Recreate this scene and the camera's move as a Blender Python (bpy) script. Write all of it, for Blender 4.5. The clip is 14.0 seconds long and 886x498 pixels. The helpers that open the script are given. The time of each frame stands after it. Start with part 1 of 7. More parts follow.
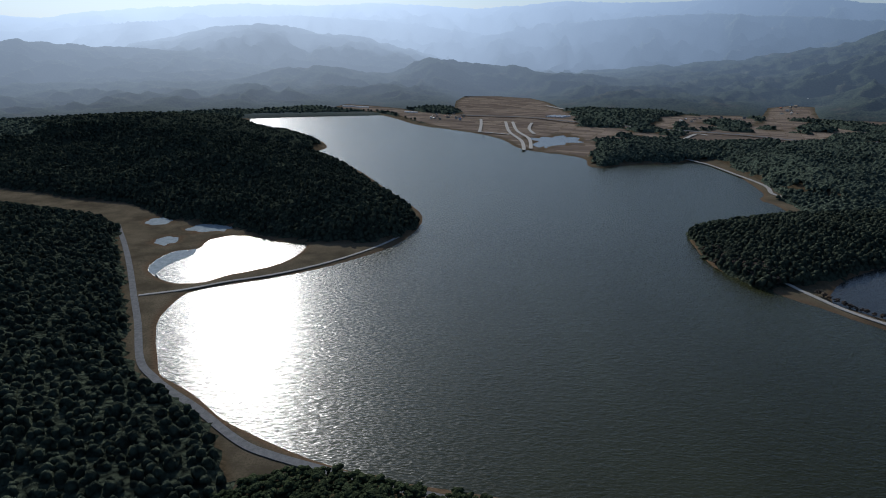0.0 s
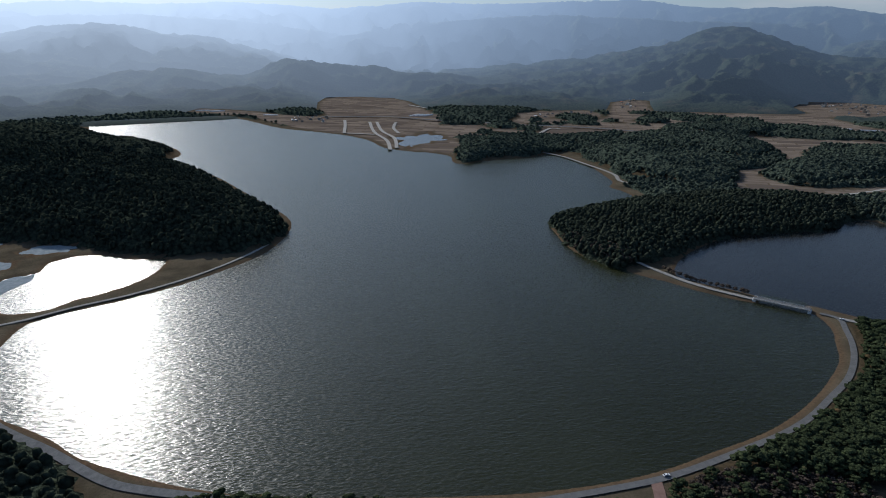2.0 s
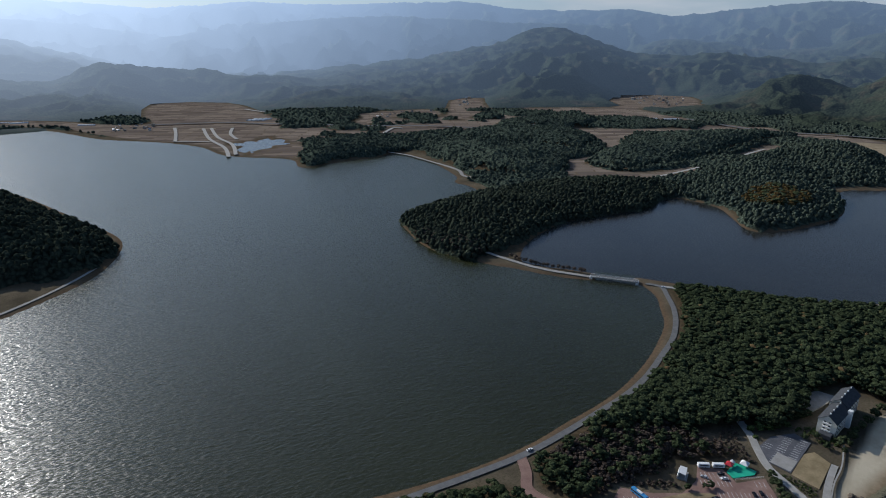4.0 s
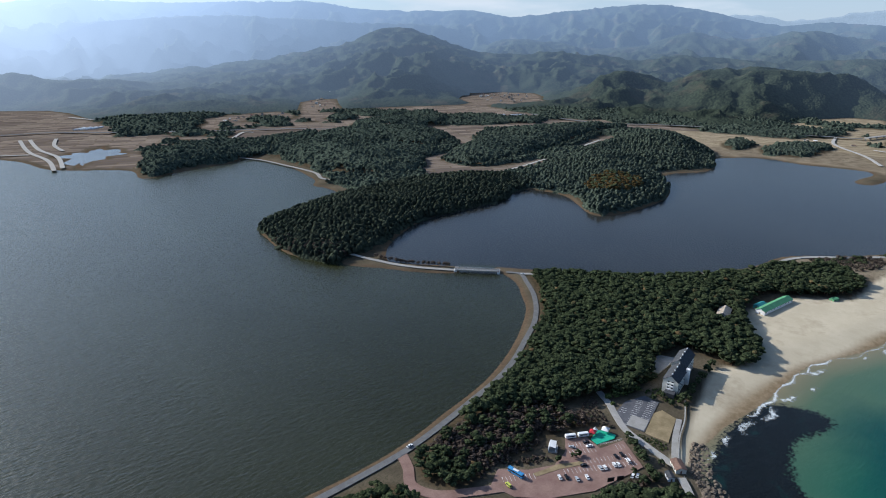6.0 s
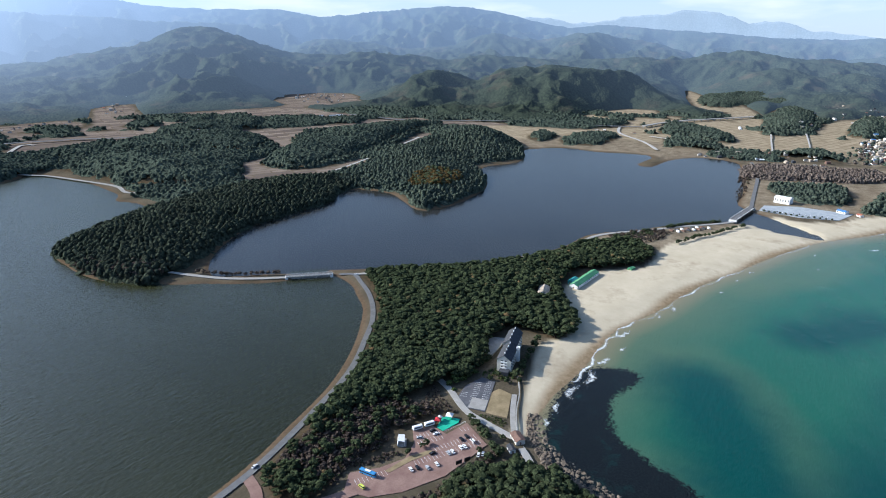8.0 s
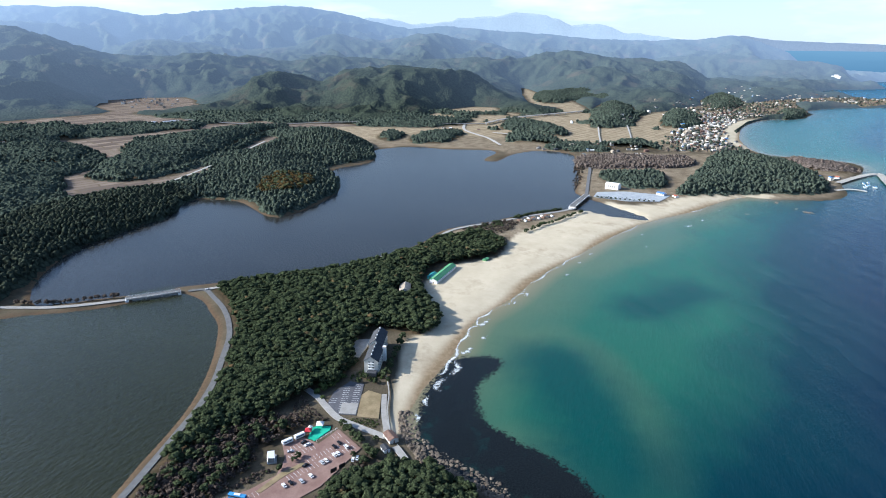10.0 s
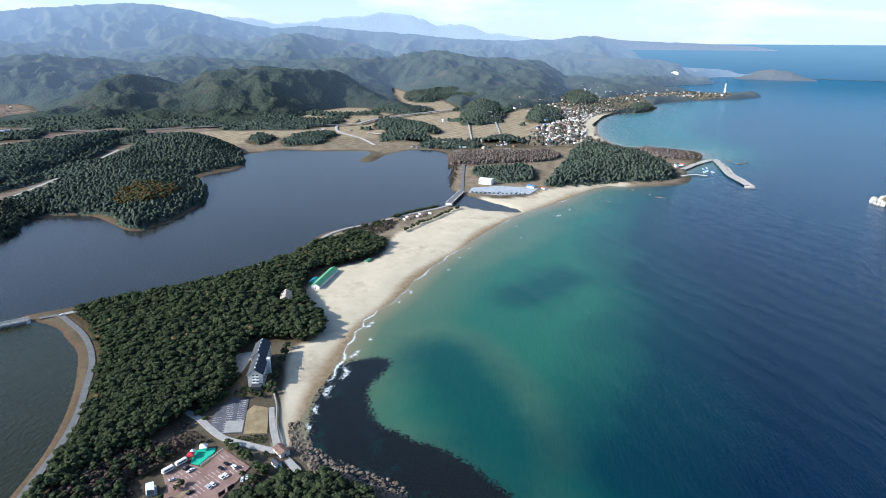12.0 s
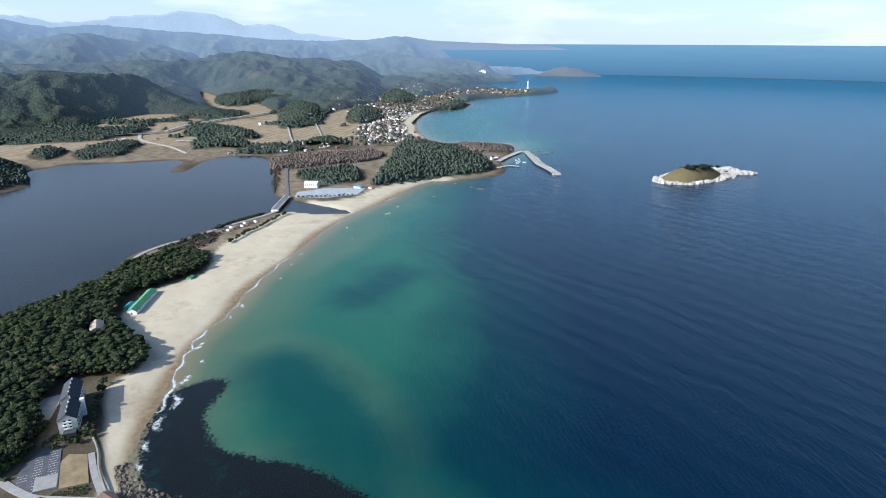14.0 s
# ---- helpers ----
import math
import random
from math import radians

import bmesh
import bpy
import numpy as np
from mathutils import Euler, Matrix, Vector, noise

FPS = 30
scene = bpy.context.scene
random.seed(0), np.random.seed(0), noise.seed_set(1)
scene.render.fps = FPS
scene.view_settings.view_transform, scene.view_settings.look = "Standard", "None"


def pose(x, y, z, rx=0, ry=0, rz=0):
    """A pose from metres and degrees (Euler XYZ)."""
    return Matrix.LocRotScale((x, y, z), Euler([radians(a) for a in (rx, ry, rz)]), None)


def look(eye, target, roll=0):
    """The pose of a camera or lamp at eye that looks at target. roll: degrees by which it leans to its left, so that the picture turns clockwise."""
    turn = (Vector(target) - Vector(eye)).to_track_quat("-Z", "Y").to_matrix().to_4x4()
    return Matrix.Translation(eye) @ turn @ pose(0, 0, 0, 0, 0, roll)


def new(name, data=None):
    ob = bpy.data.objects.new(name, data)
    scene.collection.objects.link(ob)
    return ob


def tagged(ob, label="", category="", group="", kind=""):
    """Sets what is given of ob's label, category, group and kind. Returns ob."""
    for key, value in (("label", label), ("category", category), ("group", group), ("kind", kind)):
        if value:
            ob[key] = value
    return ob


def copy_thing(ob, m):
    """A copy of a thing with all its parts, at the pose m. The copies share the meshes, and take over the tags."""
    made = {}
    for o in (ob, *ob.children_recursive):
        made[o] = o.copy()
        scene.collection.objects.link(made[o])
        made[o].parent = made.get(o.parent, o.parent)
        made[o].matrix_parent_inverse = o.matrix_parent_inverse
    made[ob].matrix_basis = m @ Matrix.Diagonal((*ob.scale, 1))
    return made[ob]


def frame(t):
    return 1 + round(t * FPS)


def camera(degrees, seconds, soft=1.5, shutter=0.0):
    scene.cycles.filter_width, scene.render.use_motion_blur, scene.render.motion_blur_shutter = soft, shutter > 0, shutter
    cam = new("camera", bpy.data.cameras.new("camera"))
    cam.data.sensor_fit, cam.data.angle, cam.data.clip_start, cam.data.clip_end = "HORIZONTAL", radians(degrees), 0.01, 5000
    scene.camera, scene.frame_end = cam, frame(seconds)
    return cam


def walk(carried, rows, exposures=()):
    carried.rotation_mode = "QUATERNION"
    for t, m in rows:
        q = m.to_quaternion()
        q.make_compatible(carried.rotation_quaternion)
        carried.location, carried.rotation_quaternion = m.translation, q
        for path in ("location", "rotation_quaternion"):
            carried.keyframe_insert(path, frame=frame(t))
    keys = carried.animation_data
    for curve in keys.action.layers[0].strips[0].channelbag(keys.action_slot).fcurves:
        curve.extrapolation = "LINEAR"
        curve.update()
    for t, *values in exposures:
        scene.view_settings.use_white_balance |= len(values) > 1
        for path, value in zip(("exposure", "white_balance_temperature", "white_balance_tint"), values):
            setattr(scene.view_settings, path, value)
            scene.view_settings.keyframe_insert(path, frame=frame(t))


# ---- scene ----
cam = camera(72.0, 14.0, 1.0)
EYE_HEIGHT = 260.0
# seconds, pitch, lean, heading
PATH = [
    (0.0, -19.22, -0.11, -0.00),
    (0.5, -19.23, -0.16, -2.78),
    (1.0, -19.20, -0.12, -6.11),
    (1.5, -19.21, -0.11, -9.31),
    (2.0, -19.19, -0.06, -12.56),
    (2.5, -19.20, 0.04, -15.49),
    (3.0, -19.17, 0.04, -19.41),
    (5.5, -19.17, 0.29, -37.25),
    (6.0, -19.17, 0.22, -40.51),
    (6.5, -19.20, 0.17, -44.18),
    (7.0, -19.20, 0.11, -48.94),
    (7.5, -19.22, 0.06, -52.91),
    (8.0, -19.20, 0.05, -57.13),
    (8.5, -19.18, -0.04, -61.03),
    (9.0, -19.17, -0.09, -64.77),
    (11.5, -19.15, -0.04, -79.62),
    (12.0, -19.14, -0.10, -82.87),
    (12.5, -19.13, -0.10, -86.71),
    (13.0, -19.13, -0.12, -90.95),
    (13.5, -19.12, -0.11, -94.99),
    (14.0, -19.08, -0.10, -99.38),
]
# the clip's camera opens up as it turns away from the sun
EXPOSURES = [(0.0, -0.45, 6000, 10), (1.5, -0.45, 6000, 10), (3.0, -0.52, 6000, 10), (5.5, 0.2, 6000, 10),
             (7.5, 0.6, 5870, 10), (9.0, 0.9, 5870, 10), (11.5, 0.94, 5870, 10), (14.0, 0.77, 5870, 10)]
walk(cam, [(t, pose(0, 0, EYE_HEIGHT, 90 + p, r, h)) for t, p, r, h in PATH],
     EXPOSURES)

# ------------------------------------------------------------ world and sun
SUN_HEADING, SUN_HEIGHT = -20.0, 27.0   # degrees from +y towards +x, degrees above the horizon
SUN_AT = (math.sin(radians(SUN_HEADING)) * math.cos(radians(SUN_HEIGHT)),
             math.cos(radians(SUN_HEADING)) * math.cos(radians(SUN_HEIGHT)), math.sin(radians(SUN_HEIGHT)))
world = bpy.data.worlds.new("world")
scene.world = world
world.use_nodes = True
wn = world.node_tree
sky = wn.nodes.new("ShaderNodeTexSky")
sky.sky_type, sky.sun_disc = "NISHITA", False
sky.sun_elevation, sky.sun_rotation = radians(SUN_HEIGHT), radians(SUN_HEADING)
sky.air_density, sky.dust_density, sky.ozone_density, sky.altitude = 1.0, 0.2, 2.5, 0.0
tint = wn.nodes.new("ShaderNodeMix")
tint.data_type, tint.blend_type = "RGBA", "MULTIPLY"
tint.inputs[0].default_value = 1.0
tint.inputs[7].default_value = (0.86, 0.93, 1.02, 1)
wn.links.new(sky.outputs[0], tint.inputs[6])
coord = wn.nodes.new("ShaderNodeTexCoord")
up = wn.nodes.new("ShaderNodeSeparateXYZ")
wn.links.new(coord.outputs["Generated"], up.inputs[0])


def world_span(v, lo, hi, a, b):
    node = wn.nodes.new("ShaderNodeMapRange")
    wn.links.new(v, node.inputs[0])
    for k, q in enumerate((lo, hi, a, b)):
        node.inputs[k + 1].default_value = q
    return node.outputs[0]


def world_mix(f, a, colour):
    node = wn.nodes.new("ShaderNodeMix")
    node.data_type = "RGBA"
    wn.links.new(f, node.inputs[0])
    wn.links.new(a, node.inputs[6])
    node.inputs[7].default_value = (*colour, 1)
    return node.outputs[2]


pale = world_mix(world_span(up.outputs[2], 0.0, 0.40, 0.8, 0.0), tint.outputs[2], (4.1, 5.0, 6.1))
flat = wn.nodes.new("ShaderNodeMapping")
flat.inputs["Scale"].default_value = (5, 5, 26)
wn.links.new(coord.outputs["Generated"], flat.inputs[0])
puff = wn.nodes.new("ShaderNodeTexNoise")
puff.inputs["Scale"].default_value, puff.inputs["Detail"].default_value = 1.0, 6.0
wn.links.new(flat.outputs[0], puff.inputs["Vector"])
low = wn.nodes.new("ShaderNodeMath")
low.operation = "MULTIPLY"
wn.links.new(world_span(puff.outputs[0], 0.48, 0.66, 0.0, 0.8), low.inputs[0])
wn.links.new(world_span(up.outputs[2], 0.05, 0.13, 1.0, 0.0), low.inputs[1])
cloudy = world_mix(low.outputs[0], pale, (6.0, 6.4, 6.8))
# the bright haze round the sun
sunward = wn.nodes.new("ShaderNodeVectorMath")
sunward.operation = "DOT_PRODUCT"
wn.links.new(coord.outputs["Generated"], sunward.inputs[0])
sunward.inputs[1].default_value = tuple(SUN_AT)
halo = wn.nodes.new("ShaderNodeMath")
halo.operation = "POWER"
wn.links.new(world_span(sunward.outputs["Value"], 0.0, 1.0, 0.0, 1.0), halo.inputs[0])
halo.inputs[1].default_value = 6.0
bright = wn.nodes.new("ShaderNodeMix")
bright.data_type, bright.blend_type = "RGBA", "ADD"
wn.links.new(halo.outputs[0], bright.inputs[0])
wn.links.new(cloudy, bright.inputs[6])
bright.inputs[7].default_value = (9.5, 10.6, 11.2, 1)
wn.links.new(bright.outputs[2], wn.nodes["Background"].inputs[0])
wn.nodes["Background"].inputs[1].default_value = 0.1
sun = new("sun", bpy.data.lights.new("sun", "SUN"))
sun.data.energy, sun.data.angle, sun.data.color = 4.8, radians(0.53), (1.0, 0.94, 0.84)
_sd = Vector(SUN_AT)
sun.matrix_world = look(_sd * 1000, (0, 0, 0))
SUN_WAY = (_sd.x, _sd.y, 0.0)


# ------------------------------------------------------------ material helpers
class Nodes:
    """A short hand for building one node material."""

    def __init__(self, name):
        self.m = bpy.data.materials.new(name)
        self.m.use_nodes = True
        self.t = self.m.node_tree
        self.b = self.t.nodes["Principled BSDF"]
        self.out = self.t.nodes["Material Output"]

    def n(self, kind, **props):
        node = self.t.nodes.new("ShaderNode" + kind)
        for k, v in props.items():
            if k == "operation":
                node.operation = v
            elif k == "blend_type":
                node.blend_type = v
            elif k == "data_type":
                node.data_type = v
            elif k == "attribute_name":
                node.attribute_name = v
            elif k == "feature":
                node.feature = v
        return node

    def put(self, sock, v):
        if hasattr(v, "is_linked"):
            self.t.links.new(v, sock)
        elif isinstance(v, (tuple, list)) and len(v) == 3 and sock.type == "RGBA":
            sock.default_value = (*v, 1)
        else:
            sock.default_value = v

    def pos(self):
        return self.n("NewGeometry").outputs["Position"]

    def island(self):
        return self.n("NewGeometry").outputs["Random Per Island"]

    def thing(self):
        return self.n("ObjectInfo").outputs["Random"]

    def attr(self, name):
        return self.n("Attribute", attribute_name=name).outputs["Fac"]

    def scaled(self, v, s, turn=0.0):
        node = self.n("Mapping")
        self.put(node.inputs[0], v)
        node.inputs["Scale"].default_value = s
        node.inputs["Rotation"].default_value = (0, 0, radians(turn))
        return node.outputs[0]

    def noise(self, scale, detail=4.0, rough=0.55, vec=None, lo=None, hi=None):
        node = self.n("TexNoise")
        self.put(node.inputs["Vector"], vec if vec is not None else self.pos())
        node.inputs["Scale"].default_value = scale
        node.inputs["Detail"].default_value = detail
        node.inputs["Roughness"].default_value = rough
        return self.span(node.outputs[0], lo, hi) if lo is not None else node.outputs[0]

    def cells(self, scale, vec=None, out="Distance", feature="F1"):
        node = self.n("TexVoronoi", feature=feature)
        self.put(node.inputs["Vector"], vec if vec is not None else self.pos())
        node.inputs["Scale"].default_value = scale
        return node.outputs[out]

    def span(self, v, lo, hi, a=0.0, b=1.0):
        node = self.n("MapRange")
        self.put(node.inputs[0], v)
        for i, x in enumerate((lo, hi, a, b)):
            node.inputs[i + 1].default_value = x
        return node.outputs[0]

    def math(self, op, a, b=0.0):
        node = self.n("Math", operation=op)
        self.put(node.inputs[0], a)
        self.put(node.inputs[1], b)
        return node.outputs[0]

    def mix(self, f, a, b, how="MIX"):
        node = self.n("Mix", data_type="RGBA", blend_type=how)
        self.put(node.inputs[0], f)
        self.put(node.inputs[6], a)
        self.put(node.inputs[7], b)
        return node.outputs[2]

    def bump(self, h, strength, distance):
        node = self.n("Bump")
        self.put(node.inputs["Height"], h)
        node.inputs["Strength"].default_value = strength
        node.inputs["Distance"].default_value = distance
        self.t.links.new(node.outputs[0], self.b.inputs["Normal"])

    def done(self, colour, rough=0.8, metal=0.0, spec=0.3):
        self.put(self.b.inputs["Base Color"], colour)
        self.put(self.b.inputs["Roughness"], rough)
        self.b.inputs["Metallic"].default_value = metal
        self.b.inputs["Specular IOR Level"].default_value = spec
        return self.m


def worn(name, a, b, scale=0.5, rough=0.8, metal=0.0, vary=0.25, bump=0.0):
    """Two tones of one surface, in patches and in grain, and a little different from thing to thing."""
    k = Nodes(name)
    c = k.mix(k.noise(scale, 5, 0.6, lo=0.35, hi=0.65), a, b)
    c = k.mix(k.math("MULTIPLY", k.noise(scale * 9, 3, 0.6, lo=0.4, hi=0.75), 0.35), c, tuple(v * 0.6 for v in a))
    c = k.mix(k.math("MULTIPLY", k.thing(), vary), c, tuple(v * 0.55 for v in b))
    if bump:
        k.bump(k.noise(scale * 6, 4, 0.6), bump, 0.05)
    return k.done(c, rough, metal, 0.3 if rough < 0.85 else 0.0)


# ------------------------------------------------------------ materials
def make_foliage(name, dark, light, brown=(0.12, 0.08, 0.04), brown_share=0.06):
    k = Nodes(name)
    c = k.mix(k.noise(0.02, 3, 0.6, lo=0.35, hi=0.68), dark, light)
    c = k.mix(k.noise(0.13, 3, 0.6, lo=0.4, hi=0.62), tuple(v * 0.6 for v in dark), c)
    c = k.mix(k.math("MULTIPLY", k.island(), 0.55), c, tuple(v * 1.7 for v in light))
    c = k.mix(k.noise(0.9, 3, 0.7, lo=0.42, hi=0.62), tuple(v * 0.5 for v in dark), c)
    c = k.mix(k.span(k.island(), 1 - brown_share - 0.02, 1 - brown_share), c, brown)
    k.bump(k.noise(1.6, 4, 0.75), 0.9, 0.6)
    return k.done(c, 0.9, 0.0, 0.0)


M = {}
M["pine"] = make_foliage("pine_needles", (0.036, 0.048, 0.025), (0.070, 0.085, 0.042), brown_share=0.0)
M["pine_far"] = make_foliage("pine_needles_far", (0.020, 0.028, 0.020), (0.036, 0.047, 0.032), brown_share=0.0)
M["bare"] = make_foliage("bare_twigs", (0.075, 0.058, 0.048), (0.125, 0.098, 0.078), (0.05, 0.06, 0.03), 0.06)
M["autumn"] = make_foliage("rusty_leaves", (0.075, 0.052, 0.022), (0.125, 0.082, 0.032), (0.05, 0.06, 0.03), 0.3)
def make_canopy(name, dark, light, grain):
    """The closed roof of a wood seen from far: one small dome for each crown."""
    k = Nodes(name)
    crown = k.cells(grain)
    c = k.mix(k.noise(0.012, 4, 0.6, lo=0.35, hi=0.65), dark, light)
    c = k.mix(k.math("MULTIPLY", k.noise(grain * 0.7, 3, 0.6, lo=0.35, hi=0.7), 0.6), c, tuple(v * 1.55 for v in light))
    # shade in the gaps between crowns painted as a darker colour
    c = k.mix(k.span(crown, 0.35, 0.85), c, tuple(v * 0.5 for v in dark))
    c = k.mix(k.noise(0.03, 5, 0.7, lo=0.66, hi=0.76), c, tuple(0.5 * (v + q) for v, q in zip(light, (0.10, 0.07, 0.045))))
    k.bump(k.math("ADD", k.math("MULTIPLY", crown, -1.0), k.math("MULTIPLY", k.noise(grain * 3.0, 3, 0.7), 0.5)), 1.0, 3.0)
    return k.done(c, 0.95, 0.0, 0.0)


# haze painted in: the first roof is a paler, bluer copy of the second
M["canopy"] = make_canopy("wood_canopy_hazy", (0.045, 0.059, 0.047), (0.072, 0.088, 0.064), 0.21)
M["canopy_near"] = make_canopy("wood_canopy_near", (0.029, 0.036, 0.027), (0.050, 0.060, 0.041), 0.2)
M["canopy_bare"] = make_canopy("bare_canopy", (0.11, 0.087, 0.073), (0.18, 0.145, 0.12), 0.3)
M["bush"] = make_foliage("light_bush_leaves", (0.05, 0.07, 0.025), (0.09, 0.12, 0.045))
M["bark"] = worn("bark", (0.10, 0.065, 0.045), (0.17, 0.11, 0.075), 2.0, 0.9)


def make_ground():
    k = Nodes("ground_cover")
    p = k.pos()
    soil = k.mix(k.noise(0.03, 5, 0.6, lo=0.35, hi=0.65), (0.064, 0.052, 0.038), (0.14, 0.113, 0.08))
    soil = k.mix(k.noise(0.6, 4, 0.7, lo=0.45, hi=0.7), soil, (0.06, 0.055, 0.03))
    # paddies: parcels of stubble in rows, parted by low banks
    brick = k.n("TexBrick")
    bent = k.n("VectorMath", operation="MULTIPLY_ADD")
    wobble = k.n("TexNoise")
    k.put(wobble.inputs["Vector"], p)
    wobble.inputs["Scale"].default_value = 0.006
    k.put(bent.inputs[0], wobble.outputs["Color"])
    bent.inputs[1].default_value = (45, 45, 0)
    k.put(bent.inputs[2], k.scaled(p, (1, 1, 0), 24))
    k.put(brick.inputs["Vector"], bent.outputs[0])
    for key, v in (("Scale", 1.0), ("Brick Width", 80.0), ("Row Height", 20.0), ("Mortar Size", 2.6), ("Mortar Smooth", 0.6)):
        brick.inputs[key].default_value = v
    brick.inputs["Color1"].default_value = (0.098, 0.078, 0.068, 1)
    brick.inputs["Color2"].default_value = (0.24, 0.192, 0.152, 1)
    brick.inputs["Mortar"].default_value = (0.135, 0.100, 0.070, 1)
    field = brick.outputs[0]
    field = k.mix(k.noise(0.02, 5, 0.6, lo=0.5, hi=0.85), field, (0.15, 0.115, 0.092))
    straw = k.mix(k.noise(0.04, 4, 0.6, lo=0.35, hi=0.65), (0.27, 0.21, 0.13), (0.38, 0.31, 0.20))
    field = k.mix(k.math("MULTIPLY", k.attr("straw"), 0.72), field, straw)
    field = k.mix(k.math("MULTIPLY", brick.outputs[1], 0.5), field, (0.13, 0.105, 0.068))
    c = k.mix(k.attr("field"), soil, field)
    dry = k.mix(k.noise(0.05, 5, 0.65, lo=0.35, hi=0.65), (0.15, 0.115, 0.078), (0.27, 0.22, 0.155))
    c = k.mix(k.attr("dry"), c, k.mix(k.noise(0.4, 4, 0.7, lo=0.45, hi=0.7), dry, (0.11, 0.09, 0.06)))
    wood = k.mix(k.noise(0.25, 4, 0.6, lo=0.4, hi=0.6), (0.045, 0.036, 0.022), (0.085, 0.062, 0.038))
    c = k.mix(k.attr("wood"), c, wood)
    reed = k.mix(k.noise(0.4, 4, 0.7, lo=0.35, hi=0.65), (0.070, 0.046, 0.030), (0.145, 0.098, 0.06))
    c = k.mix(k.attr("reed"), c, reed)
    sand = k.mix(k.noise(0.035, 5, 0.65, lo=0.3, hi=0.7), (0.43, 0.365, 0.258), (0.525, 0.455, 0.335))
    sand = k.mix(k.noise(0.02, 5, 0.7, lo=0.54, hi=0.70), sand, (0.34, 0.28, 0.195))
    sand = k.mix(k.math("MULTIPLY", k.noise(1.2, 4, 0.7, lo=0.5, hi=0.7), 0.35), sand, (0.42, 0.36, 0.265))
    wet = k.mix(k.noise(0.15, 3, 0.6, lo=0.4, hi=0.6), (0.20, 0.145, 0.085), (0.27, 0.20, 0.125))
    sand = k.mix(k.attr("wet"), sand, wet)
    c = k.mix(k.attr("sand"), c, sand)
    k.bump(k.noise(0.5, 5, 0.65), 0.35, 0.5)
    return k.done(c, 0.95, 0.0, 0.0)


M["ground"] = make_ground()


def water_surface(k, body, rough, spec):
    """A body colour lit from within, under a skin that alone carries the waves."""
    inner = k.n("BsdfDiffuse")
    k.put(inner.inputs["Color"], body)
    both = k.n("AddShader")
    k.t.links.new(inner.outputs[0], both.inputs[0])
    k.t.links.new(k.b.outputs[0], both.inputs[1])
    k.t.links.new(both.outputs[0], k.out.inputs[0])
    k.b.inputs["IOR"].default_value = 1.33
    m = k.done((0.0, 0.0, 0.0), rough, 0.0, 0.5)
    k.put(k.b.inputs["Specular IOR Level"], spec)
    return m


def make_still_water(name, deep, pale, rough, wave):
    """Fresh water: murky body colour, small wind waves, slicks and gust patches."""
    k = Nodes(name)
    p = k.pos()
    gust = k.noise(0.006, 4, 0.6, vec=k.scaled(p, (1.0, 0.45, 0.0), 25), lo=0.4, hi=0.62)
    c = k.mix(gust, deep, pale)
    # wind waves of several lengths, steep enough to break the sun into single glints
    h = None
    for length, turn, steep in ((1.2, 14, 1.1), (2.5, 24, 1.0), (5.0, 17, 0.55), (10.0, 26, 0.12)):
        q = k.noise(1.0 / length, 1.5, 0.5, vec=k.scaled(p, (0.55, 1.35, 1.0), turn))
        q = k.math("MULTIPLY", q, steep * length)
        h = q if h is None else k.math("ADD", h, q)
    k.bump(h, 1.0, wave)
    # small ripples come in patches a step or two wide, smooth water between them
    paw = k.noise(0.55, 3, 0.7, vec=k.scaled(p, (0.5, 1.3, 1.0), 20), lo=0.42, hi=0.6)
    return water_surface(k, c, k.math("ADD", k.math("MULTIPLY", paw, 0.29), rough), 0.43)


M["lake"] = make_still_water("lake_water", (0.0160, 0.0174, 0.0052), (0.0215, 0.0238, 0.0095), 0.105, 0.14)
M["lagoon"] = make_still_water("lagoon_water", (0.017, 0.017, 0.0145), (0.023, 0.023, 0.020), 0.07, 0.04)


